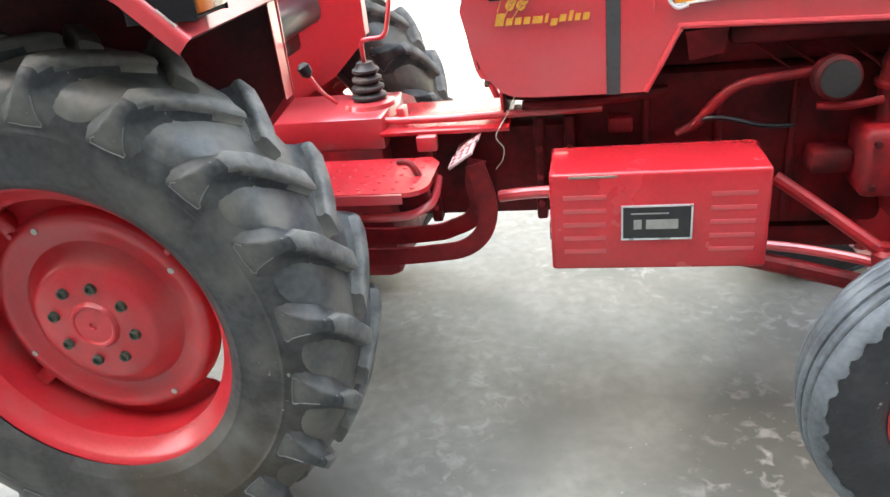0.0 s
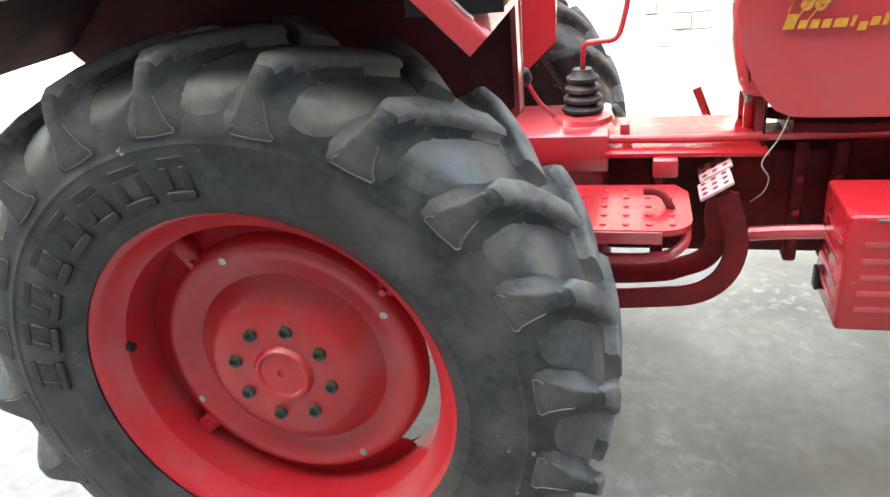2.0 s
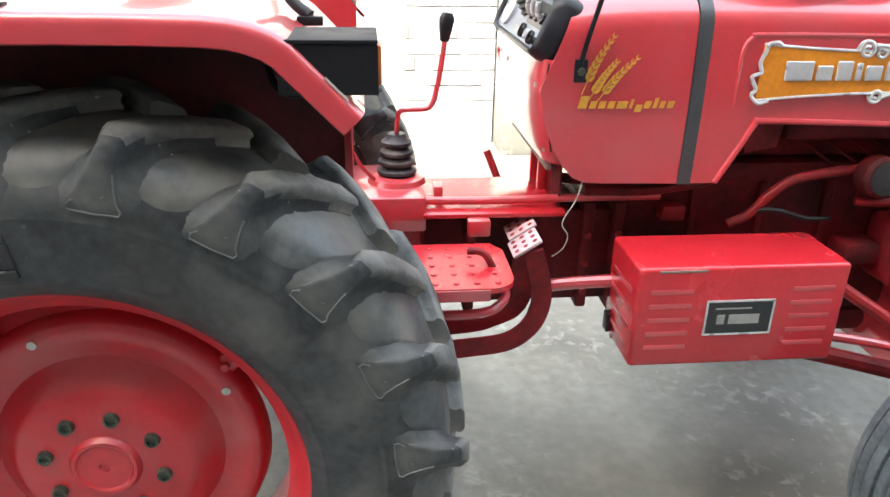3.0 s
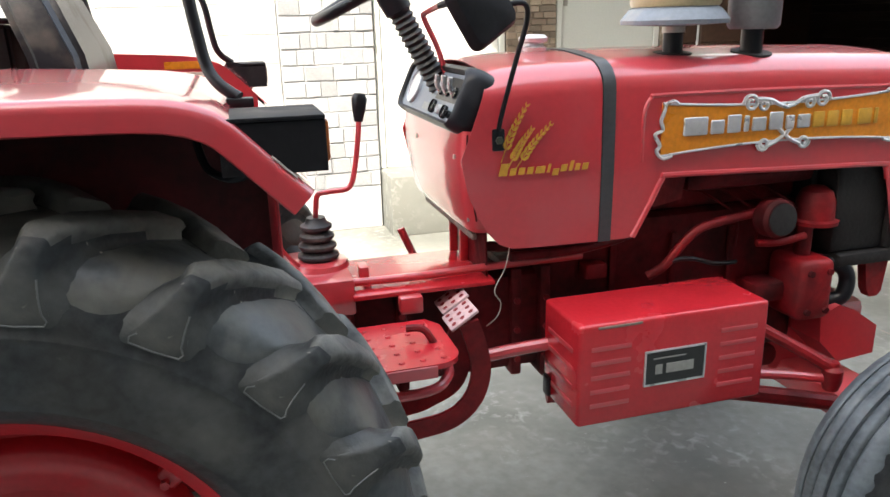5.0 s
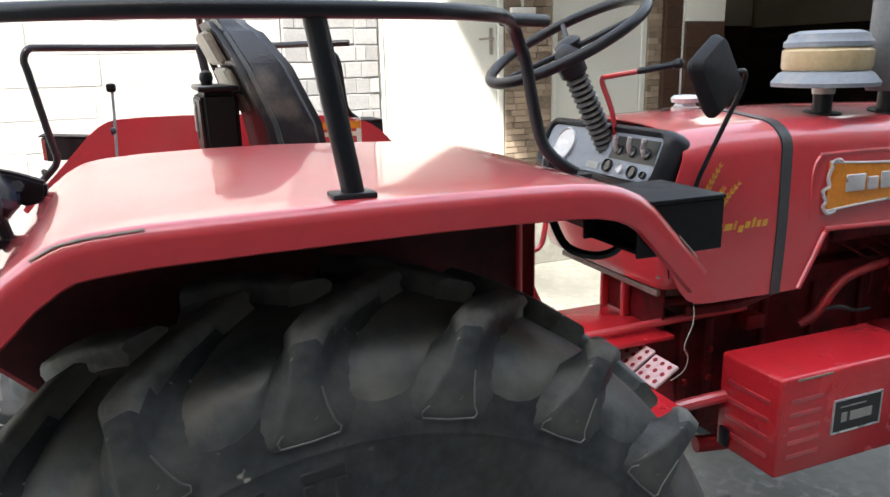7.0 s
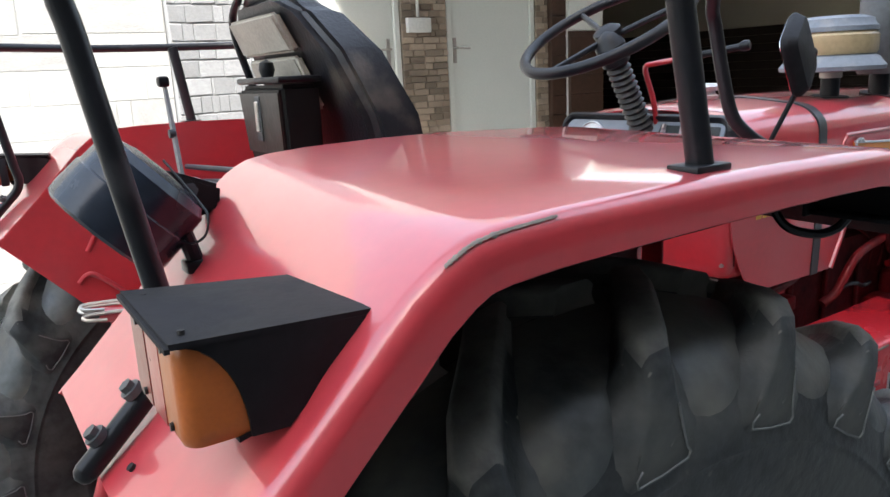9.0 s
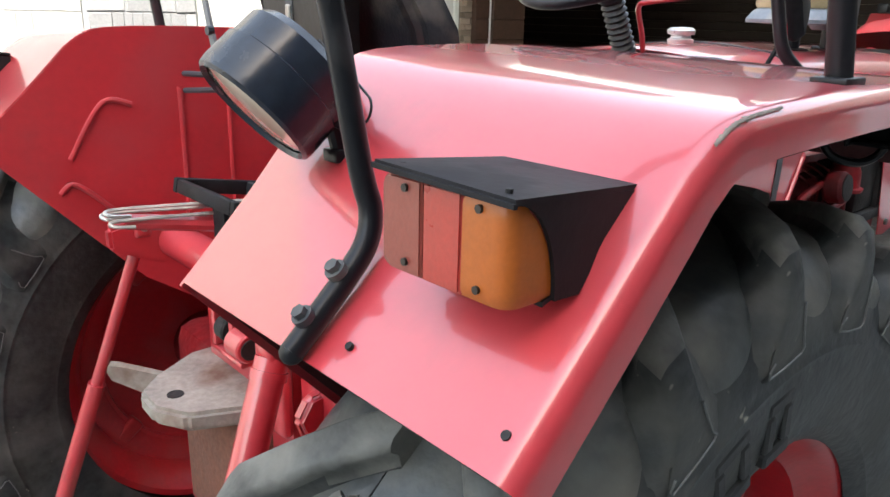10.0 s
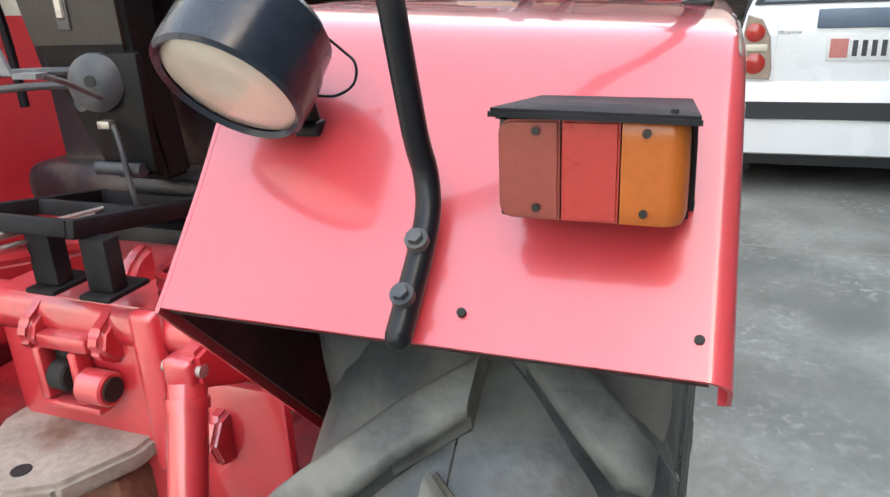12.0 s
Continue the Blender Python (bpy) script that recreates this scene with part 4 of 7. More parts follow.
def badge(hood, x0, x1, z0, z1, y):
    def hz(t, up):
        c = 0.016 * (2 * t - 1) ** 2
        return (z1 - 0.016 + c) if up else (z0 + 0.016 - c)
    n = 14
    poly = [(x0 + (x1 - x0) * i / n, y, hz(i / n, False)) for i in range(n + 1)] + [(x1 - (x1 - x0) * i / n, y, hz(1 - i / n, True)) for i in range(n + 1)]
    p = part("badge", sl(poly, (0, -0.004, 0)), ORANGE, hood, "orange plate badge in a silver scrolled frame")
    f = nb()
    tube(f, [(q[0], y - 0.004, q[2]) for q in poly[:n + 1]], 0.0035, 6, 2)
    tube(f, [(q[0], y - 0.004, q[2]) for q in poly[n + 1:]], 0.0035, 6, 2)
    zm = (z0 + z1) / 2
    for xe, s in ((x0, 1), (x1, -1)):
        tube(f, [(xe + s * 0.030, y - 0.005, z0 - 0.001), (xe + s * 0.006, y - 0.005, z0 - 0.006), (xe - s * 0.012, y - 0.005, z0 + 0.012), (xe - s * 0.004, y - 0.005, z0 + 0.026), (xe - s * 0.018, y - 0.005, zm - 0.010), (xe + s * 0.002, y - 0.005, zm),
                 (xe - s * 0.004, y - 0.005, zm + 0.022), (xe + s * 0.004, y - 0.005, z1 - 0.018), (xe + s * 0.008, y - 0.005, z1 - 0.002), (xe + s * 0.028, y - 0.005, z1 + 0.004), (xe + s * 0.040, y - 0.005, z1 - 0.004)], 0.0046, 6, 5)
    xc = 1.705

    def curl(cx, cz, r, sgn, k, turns=1.35, thick=0.0046):
        pts = []
        for i in range(13):
            a = 2 * math.pi * turns * i / 12
            q = r * (1 - 0.68 * i / 12)
            pts.append((cx + sgn * q * math.cos(a), y - 0.006, cz + k * q * math.sin(a)))
        tube(f, pts, thick, 6, 2)
    for sgn in (-1, 1):
        curl(xc + sgn * 0.105, z1 - 0.012, 0.022, sgn, 1)
        curl(xc + sgn * 0.066, z1 - 0.018, 0.017, -sgn, 1)
        tube(f, [(xc + sgn * 0.088, y - 0.006, z1 - 0.002), (xc + sgn * 0.05, y - 0.006, z1 - 0.006), (xc + sgn * 0.025, y - 0.006, z1 - 0.018), (xc, y - 0.006, z1 - 0.026)], 0.0055, 6, 4)
        curl(xc + sgn * 0.060, z0 + 0.010, 0.017, sgn, -1)
        tube(f, [(xc + sgn * 0.046, y - 0.006, z0 + 0.006), (xc + sgn * 0.022, y - 0.006, z0 + 0.016), (xc + sgn * 0.004, y - 0.006, z0 + 0.030), (xc + sgn * 0.018, y - 0.006, z0 + 0.046)], 0.0055, 6, 4)
    part("badge_frame", f, SILVER, p, "silver scrolled frame")
    xx = 1.416
    for i, w in enumerate((0.066, 0.038, 0.038, 0.015, 0.040, 0.040, 0.026, 0.038)):
        h = 0.044 if i in (0, 2, 5) else 0.040 if i == 3 else 0.034
        b = nb()
        box(b, xx, xx + w, y - 0.0105, y - 0.004, z0 + 0.044, z0 + 0.044 + h, 0.004, 3)
        part("badge_bar", b, SILVER, p, "raised silver bar")
        xx += w + 0.0085
    xx = 1.786
    for w in (0.034, 0.034, 0.034, 0.0, 0.042, 0.012):
        if w:
            b = bx(xx, xx + w, y - 0.0085, y - 0.004, z0 + 0.042, z0 + 0.082, 0.003, 2)
            part("badge_bar", b, GOLD, p, "raised gold bar")
        xx += w + 0.009
    return p


def guard_rail(tr, s, yb, ym, yf):
    """Bent tube rail on a fender: rear foot bolted to the slope, middle post on a plate, front foot."""
    r = 0.0094
    yo = lambda y: y if s < 0 else mirf(y)
    top = 1.622
    main = [(-0.496, yo(yb), 1.2475), (-0.4785, yo(yb), 1.2640), (-0.4495, yo(yb), 1.2925), (-0.428, yo(yb + 0.002), 1.3160), (-0.4205, yo(yb + 0.006), 1.3400), (-0.426, yo(yb + 0.010), 1.37), (-0.440, yo(yb + 0.016), 1.46), (-0.455, yo(yb + 0.024), 1.56),
            (-0.460, yo(yb + 0.025), 1.592), (-0.447, yo(yb + 0.020), 1.618), (-0.41, yo(yb - 0.01), top), (-0.2, yo(ym + 0.012), top), (0.05, yo(ym + 0.012), top), (0.20, yo(ym + 0.07), top), (0.298, yo(yf - 0.03), top - 0.002), (0.330, yo(yf + 0.004), top - 0.03),
            (0.3435, yo(yf + 0.008), 1.565), (0.353, yo(yf), 1.50), (0.362, yo(yf - 0.010), 1.448), (0.378, yo(yf - 0.026), 1.420), (0.405, yo(yf - 0.040), 1.400)]
    g = part("guard_rail", tb(main, r, 14, 5), BLACK, tr, "bent black tube guard rail bolted to the fender")
    part("rail_post", tb([(0.0115, yo(ym), 1.432), (-0.0175, yo(ym + 0.012), top)], 0.0125, 14), BLACK, g, "upright black tube")
    part("rail_stub", tb([(0.285, yo(yf - 0.036), top - 0.0005), (0.335, yo(yf - 0.010), top), (0.378, yo(yf + 0.012), top)], r, 12), BLACK, g, "plain tube end of the rail")
    e0 = Vector(main[0])
    part("rail_end", lathe(nb(), [(0, r), (r * 0.5, r * 0.87), (r * 0.87, r * 0.5), (r, 0)], e0, e0 - Vector(main[1]), 14), BLACK, g, "rounded rail end")
    part("foot_plate", bx(-0.014, 0.034, min(yo(ym - 0.017), yo(ym + 0.017)), max(yo(ym - 0.017), yo(ym + 0.017)), 1.4275, 1.4345, 0.002), BLACK, g, "flat black foot plate")
    part("front_foot", bx(0.385, 0.425, min(yo(yf - 0.053), yo(yf - 0.027)), max(yo(yf - 0.053), yo(yf - 0.027)), 1.386, 1.400, 0.002), BLACK, g)
    n = Vector((-0.62, 0, 0.785))
    for (x, z) in ((-0.4495, 1.2925), (-0.4785, 1.2640)):
        c = Vector((x, yo(yb), z))
        b = nb()
        cyl(b, c + n * 0.008, c + n * 0.014, 0.0084, seg=18)
        cyl(b, c + n * 0.013, c + n * 0.019, 0.0058, seg=6)
        part("bolt", b, DARK_GREY, g, "dull hex bolt and washer")
    return g


def tail_lamp(tr, mx):
    """Rear lamp in a black hooded box on the fender slope; mx mirrors it for the other side."""
    ya, yb = -0.7650, -0.6475
    z0, z1 = 1.3235, 1.3860
    arc = [(-0.4590 + 0.036 * math.sin(q), z0 + (z1 - z0) * math.cos(q)) for q in [math.pi / 2 * i / 10 for i in range(11)]]
    hood = nb()
    slab(hood, [(-0.4630, ya - 0.002, 1.3870), (-0.3340, -0.7560, 1.3765), (-0.3480, -0.6500, 1.3800), (-0.4630, yb + 0.002, 1.3900)], (0, 0, 0.0035))
    for y_side, back in ((ya, (-0.336, -0.001)), (yb - 0.003, (-0.350, -0.001))):
        pts = arc + [(-0.400, z0 - 0.001), (-0.365, 1.348), (back[0], 1.368), (back[0], 1.3765)]
        slab(hood, [(x, y_side + (0.008 if x > -0.37 and y_side == ya else 0.0), z) for x, z in pts] + [(-0.4590, y_side, 1.3880)], (0, 0.003, 0))
    slab(hood, [(-0.4300, ya + 0.003, z0 - 0.003), (-0.4300, yb - 0.003, z0 - 0.003), (-0.384, yb - 0.006, 1.331), (-0.384, ya + 0.008, 1.331)], (0, 0, 0.003))
    lip = sl([(-0.4655, ya - 0.003, 1.3855), (-0.4655, yb + 0.003, 1.3883), (-0.4655, yb + 0.003, 1.3915), (-0.4655, ya - 0.003, 1.3885)], (0.003, 0, 0))
    h = part("tail_lamp", hood, HOOD_BLACK, tr, "hooded rear lamp with red and amber lenses", mx)
    part("hood_lip", lip, HOOD_BLACK, h, "", mx)
    yA, yB, yC, yD = -0.6490, -0.6880, -0.7235, -0.7615
    part("lens_frame", bx(-0.4520, -0.4350, yC, yA + 0.002, z0 - 0.002, z1 - 0.001, 0.003), BLACK_PL, h, "black lens surround", mx)

    def lens_block(ya_, yb_, ra, rb):
        """Lens between ya_ < yb_; ra and rb round its corners on either side."""
        pts = []
        for yy, zz, rr, a0 in ((ya_, z0, ra, 180), (yb_, z0, rb, 270), (yb_, z1, rb, 0), (ya_, z1, ra, 90)):
            sy_, sz_ = (1 if yy == ya_ else -1), (1 if zz == z0 else -1)
            for q in range(6 if rr else 1):
                a = radians(a0 + 90 * q / 5)
                pts.append((yy + sy_ * rr + rr * math.cos(a), zz + sz_ * rr + rr * math.sin(a)) if rr else (yy, zz))
        b_ = sl([(-0.4600, y, z) for y, z in pts], (0.0165, 0, 0))
        bmesh.ops.bevel(b_, geom=[e for e in b_.edges if all(abs(v.co.x + 0.46) < 1e-5 for v in e.verts)], offset=0.0016, segments=3, affect="EDGES")
        return b_
    part("lens", lens_block(yB + 0.0006, yA, 0.0, 0.009), LENS_DULL, h, "faded red lens", mx)
    part("lens", lens_block(yC + 0.0006, yB - 0.0006, 0.0, 0.0), LENS_RED, h, "red lens", mx)
    # amber end curls round the side, deepest at its foot
    rings = []
    for i in range(13):
        t = i / 12
        d = max(0.0125, 0.0375 * max(0.0, 1 - t * t) ** 0.5)
        z = z0 + (z1 - 0.001 - z0) * t
        ring = [(-0.4600 + d, yC - 0.0006), (-0.4600, yC - 0.0006)]
        ring += [(-0.4600 + 0.011 * (1 - math.cos(q)), yD + 0.011 * (1 - math.sin(q))) for q in [math.pi / 2 * k / 6 for k in range(7)]]
        ring += [(-0.4600 + d, yD)]
        lift = 0.0018 if i in (0, 12) else 0.0
        rings.append([(x + lift, y + (lift if y < yC - 0.004 else 0.0), z) for x, y in ring])
    am = loft(nb(), rings, close=True)
    part("lens", am, AMBER, h, "amber lens curling round the side", mx, sharp=50)
    for yy in (-0.673, -0.738):
        for zz in (1.3795, 1.3315):
            part("screw", cy((-0.4620, yy, zz), (-0.4592, yy, zz), 0.0026, seg=10), BROWN_BOX, h, "", mx)
    for xx, yy in ((-0.452, -0.752), (-0.452, -0.660)):
        part("screw", cy((xx, yy, 1.3885), (xx, yy, 1.3925), 0.0022, seg=8), DEEP_BLACK, h, "", mx)
    return h


def front_lamp(tr, mx):
    ob = part("front_lamp", bx(0.372, 0.507, -0.760, -0.625, 1.386, 1.392, 0.002), HOOD_BLACK, tr, "black hooded front side lamp on the fender", mx)
    for y in (-0.757, -0.633):
        part("side_plate", bx(0.372, 0.507, y, y + 0.005, 1.318, 1.3855, 0.001, 1), HOOD_BLACK, ob, "", mx)
    part("bottom_plate", bx(0.38, 0.503, -0.7515, -0.6335, 1.320, 1.326, 0.001, 1), HOOD_BLACK, ob, "", mx)
    part("lamp_body", bx(0.400, 0.470, -0.7515, -0.6335, 1.3265, 1.3855, 0.002, 1), HOOD_BLACK, ob, "", mx)
    part("lens", bx(0.492, 0.512, -0.750, -0.690, 1.328, 1.384, 0.005), AMBER, ob, "amber lens", mx)
    part("lens", bx(0.492, 0.512, -0.688, -0.636, 1.328, 1.384, 0.005), LAMP_GLASS, ob, "clear lens", mx)
    part("lamp_cable", tb([(0.41, -0.67, 1.318), (0.402, -0.66, 1.302), (0.378, -0.645, 1.296), (0.350, -0.62, 1.308), (0.338, -0.60, 1.345)], 0.006, 8), BLACK, ob, "loop of black cable", mx)
    return ob


def fender_unit(tr, s):
    mx = Matrix.Identity(4) if s < 0 else Matrix.Translation((0, 2 * YF, 0)) @ Matrix.Diagonal((1, -1, 1, 1))
    fe = fender_shell(tr, mx)
    inner = [(-0.491, 1.237)] + [(x, z - 0.002 + fender_rise(x)) for x, z in FENDER if x < 0.44] + [(0.462, 1.318), (0.458, 1.05), (0.33, 0.93), (0.20, 0.86), (-0.10, 0.86), (-0.22, 0.94)]
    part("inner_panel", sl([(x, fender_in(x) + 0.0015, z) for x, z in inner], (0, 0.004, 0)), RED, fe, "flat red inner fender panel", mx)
    # darker sheet over the panel's wheel side
    part("panel_lining", sl([(x, fender_in(x) - 0.0045, z) for x, z in [(-0.48, 1.235)] + [(x, z - 0.012 + fender_rise(x)) for x, z in FENDER if -0.48 < x < 0.43] + [(0.440, 1.29), (0.440, 1.06), (0.325, 0.94), (0.19, 0.87), (-0.10, 0.87), (-0.21, 0.945)]], (0, 0.004, 0)), LINING, fe, "dark maroon wheel side of the panel", mx)
    ribs = nb()
    for pts in ([(-0.335, 1.20), (-0.285, 1.285), (-0.255, 1.31), (-0.215, 1.30)], [(-0.36, 1.135), (-0.33, 1.15), (-0.26, 1.085)], [(-0.12, 1.33), (-0.12, 1.20), (-0.12, 1.05)], [(-0.02, 1.32), (-0.02, 1.15), (-0.02, 1.02)]):
        tube(ribs, [(x, fender_in(x) + 0.006, z) for x, z in pts], 0.0055, 8, 6)
    part("pressed_rib", ribs, RED, fe, "pressed stiffening ribs", mx)
    part("front_edge", bx(0.4545, 0.458, -0.334, -0.2885, 1.06, 1.30, 0.001, 1), RED, fe, "folded front edge", mx)
    if s < 0:
        chip = nb()
        rng = random.Random(5)
        P = smooth_path([(x, fender_y(x), z) for x, z in FENDER if -0.31 < x < -0.19], 7)
        rows_ = []
        for i, p in enumerate(P):
            f = math.sin(math.pi * (i + 0.3) / (len(P) - 0.4)) ** 0.5
            k = f * (0.35 + 0.75 * rng.random())
            rows_.append([p + Vector((0.0, 0.0052 + 0.003 * k * k, -0.0022)), p + Vector((0.0, 0.0047, -0.0026)), p + Vector((0.0, 0.0036, -0.0036)), p + Vector((0.0, 0.0032, -0.0040 - 0.002 * k * k))] if i % 2 else
                         [p + Vector((0.0, 0.0050 + 0.001 * k, -0.0024)), p + Vector((0.0, 0.0047, -0.0026)), p + Vector((0.0, 0.0036, -0.0036)), p + Vector((0.0, 0.0034, -0.0039))])
        loft(chip, rows_, caps=False)
        thicken(chip, 0.0006)
        part("paint_chip", chip, CHIP, fe, "bare primer where paint has chipped", smooth=False)
        # scraped edge along the front slope
        scr = nb()
        P = smooth_path([(0.436 + 0.010 * k, fender_y(0.44), 1.3445 - 0.0103 * k) for k in range(4)], 6)
        rows_ = []
        for p in P:
            k = rng.random()
            rows_.append([p + Vector((0.0002, 0.0085 + 0.008 * k * k, -0.0002)), p + Vector((0.0, 0.0062, -0.0014)), p + Vector((-0.0006, 0.0046 - 0.0015 * k, -0.0028 - 0.001 * k))])
        loft(scr, rows_, caps=False)
        thicken(scr, 0.0006)
        part("paint_chip", scr, PRIMER, fe, "pale scrape on the front edge", smooth=False)
        # flat near-black discs stand in for the shade in the holes
        for (x, y, z) in ((-0.4705, -0.6245, 1.2580), (-0.470, -0.7755, 1.2580)):
            n = Vector((-0.62, 0, 0.785))
            c = Vector((x, y, z))
            part("bolt_hole", cy(c - n * 0.002, c + n * 0.0012, 0.0032, seg=12), DEEP_BLACK, fe, "small dark bolt hole")
    else:
        ym_ = mirf(fender_in(0.265))
        tilt = Matrix.Translation((0.265, ym_, 0)) @ Matrix.Rotation(-0.1213, 4, "Z")
        st = part("sticker", bx(-0.08, 0.08, -0.0045, -0.0025, 1.355, 1.425, 0.0008, 1), WHITE_PL, fe, "white sticker with an orange stripe", tilt)
        part("stripe", bx(-0.078, 0.078, -0.0060, -0.0047, 1.398, 1.418, 0.0003, 1), ORANGE, st, "orange stripe", tilt)
        part("stripe", bx(-0.078, 0.078, -0.0060, -0.0047, 1.378, 1.390, 0.0003, 1), CREAM, st, "", tilt)
    return fe


def work_lamp(tr):
    n = Vector((-0.730, 0.0986, -0.676)).normalized()
    c = Vector((-0.4327, -0.4350, 1.3996))
    b = lathe(nb(), [(0.001, 0.0525), (0.0050, 0.0560), (0.002, 0.0595), (-0.006, 0.0605), (-0.034, 0.0600), (-0.0355, 0.0580), (-0.060, 0.0570), (-0.068, 0.050), (-0.073, 0.028), (-0.074, 0)], c, n, 48)
    l = part("work_lamp", b, LAMP_SHELL, tr, "round black rear work lamp with a pale lens")
    part("lens", lathe(nb(), [(-0.002, 0.0550), (0.001, 0.049), (0.004, 0.03), (0.005, 0)], c, n, 40), LAMP_GLASS, l, "pale dusty glass lens")
    back = c - n * 0.072
    part("mount", tb([(-0.385, -0.460, 1.420), (-0.372, -0.460, 1.390), (-0.364, -0.461, 1.358)], 0.008, 10), BLACK, l, "black swivel mount")
    part("mount_plate", bx(-0.376, -0.352, -0.472, -0.450, 1.352, 1.364, 0.002), BLACK, l)
    br = sl([(-0.396, -0.415, 1.436), (-0.380, -0.415, 1.447), (-0.356, -0.415, 1.440), (-0.318, -0.415, 1.424), (-0.322, -0.415, 1.398), (-0.352, -0.415, 1.394), (-0.380, -0.415, 1.412)], (0, 0.022, 0))
    bmesh.ops.bevel(br, geom=br.edges[:], offset=0.004, segments=2, affect="EDGES")
    part("lamp_bracket", br, HOOD_BLACK, l, "black cast bracket between lamp and fender")
    part("bracket_bolt", cy((-0.352, -0.417, 1.422), (-0.352, -0.426, 1.424), 0.008, seg=6), DARK_GREY, l)
    part("lamp_wire", tb([back + Vector((0, -0.012, 0.01)), (-0.362, -0.492, 1.420), (-0.360, -0.503, 1.408), (-0.364, -0.502, 1.393), (-0.372, -0.490, 1.385), (-0.378, -0.475, 1.386)], 0.0012, 6), BLACK, l, "thin loop of wire")
    return l


def seat_group(tr):
    dy = 0.045
    s = part("seat", bx(-0.02, 0.36, -0.16 + dy, 0.28 + dy, 1.13, 1.21, 0.03, 3), VINYL, tr, "black vinyl driver seat with worn beige panels")
    rows_ = ((0.03, 0.12, -0.15, 0.24, 1.18), (0.045, 0.145, -0.165, 0.26, 1.32), (0.02, 0.125, -0.155, 0.26, 1.46), (-0.02, 0.08, -0.12, 0.245, 1.57), (-0.055, 0.03, -0.06, 0.22, 1.645), (-0.07, -0.02, 0.0, 0.18, 1.67))
    back = loft(nb(), [[(a, p + dy, z), (a, q + dy, z), (b, q + dy, z), (b, p + dy, z)] for a, b, p, q, z in rows_], close=True)
    bmesh.ops.bevel(back, geom=[e for e in back.edges if e.calc_face_angle(0) > 0.5], offset=0.02, segments=3, affect="EDGES")
    part("backrest", back, VINYL, s, "curved black vinyl backrest")
    for z0, z1, x0, x1 in ((1.475, 1.515, 0.012, -0.004), (1.522, 1.565, -0.006, -0.022), (1.572, 1.635, -0.026, -0.055)):
        pad = sl([(x0, -0.02 + dy, z0), (x0, 0.215 + dy, z0), (x1, 0.205 + dy, z1), (x1, -0.01 + dy, z1)], (-0.016, 0, -0.003))
        bmesh.ops.bevel(pad, geom=pad.edges[:], offset=0.005, segments=3, affect="EDGES")
        part("beige_panel", pad, BEIGE, s, "worn beige ribbed panel")
    part("seat_pan", bx(-0.04, 0.30, -0.09 + dy, 0.21 + dy, 1.06, 1.128, 0.02), BLACK, s)
    part("backrest_strut", tb([(0.012, 0.312, 1.30), (0.004, 0.312, 1.45), (-0.046, 0.290, 1.62), (-0.060, 0.20, 1.675)], 0.0075, 10), BLACK, s, "black tube behind the backrest")
    # box hung behind the seat, tapering downwards
    xr = -0.088
    case = loft(nb(), [[(xr, -0.020, 1.518), (xr, 0.172, 1.518), (-0.018, 0.172, 1.518), (-0.018, -0.020, 1.518)],
                       [(xr + 0.002, -0.020, 1.40), (xr + 0.002, 0.150, 1.40), (-0.018, 0.150, 1.40), (-0.018, -0.020, 1.40)],
                       [(xr + 0.006, -0.045, 1.215), (xr + 0.006, 0.060, 1.215), (-0.024, 0.060, 1.215), (-0.024, -0.045, 1.215)]], close=True)
    bmesh.ops.bevel(case, geom=[e for e in case.edges if e.calc_face_angle(0) > 0.5], offset=0.008, segments=3, affect="EDGES")
    bt = part("tool_case", case, CASE, tr, "black and brown box behind the seat")
    side = sl([(xr - 0.003, -0.014, 1.505), (xr - 0.003, 0.166, 1.505), (xr - 0.001, 0.146, 1.405), (xr - 0.001, -0.014, 1.405)], (0.004, 0, 0))
    part("case_side", side, BROWN_BOX, bt, "worn brown rear face of the box")
    part("case_lid", bx(xr - 0.004, -0.014, -0.024, 0.176, 1.520, 1.531, 0.005), BLACK, bt, "black lid")
    part("knob", lathe(nb(), [(0, 0.010), (0.012, 0.014), (0.024, 0.012), (0.030, 0)], (-0.066, 0.086, 1.531), (0, 0, 1), 16), BLACK, bt)
    part("latch", bx(xr - 0.008, xr - 0.0035, 0.072, 0.086, 1.440, 1.492, 0.002, 1), STEEL, bt, "bright latch")
    part("latch_plate", bx(xr - 0.0045, xr - 0.002, 0.068, 0.090, 1.425, 1.500, 0.001, 1), DARK_GREY, bt)
    part("lower_plate", bx(xr - 0.016, xr - 0.002, -0.046, 0.045, 1.235, 1.395, 0.004), CASE, bt, "black bracket plate")
    part("round_cover", lathe(nb(), [(-0.012, 0.040), (0.0, 0.041), (0.016, 0.039), (0.026, 0.028), (0.030, 0)], (xr - 0.012, 0.024, 1.356), (-0.94, -0.30, 0.1), 28), DARK_GREY, bt, "grey-blue round cover")
    part("cover_hole", lathe(nb(), [(0.0285, 0.008), (0.0305, 0.008), (0.0305, 0)], (xr - 0.012, 0.024, 1.358), (-0.94, -0.30, 0.1), 14), DEEP_BLACK, bt)
    part("cover_clip", bx(xr - 0.030, xr - 0.012, 0.008, 0.030, 1.295, 1.306, 0.002), STEEL, bt, "bright clip")
    for z, end in ((1.372, 1.362), (1.352, 1.330)):
        part("flat_bar", tb([(xr - 0.014, 0.03, z), (xr - 0.03, 0.14, z), (xr - 0.05, 0.40, end)], 0.0055, 8), DARK_GREY, bt, "dark grey bar")
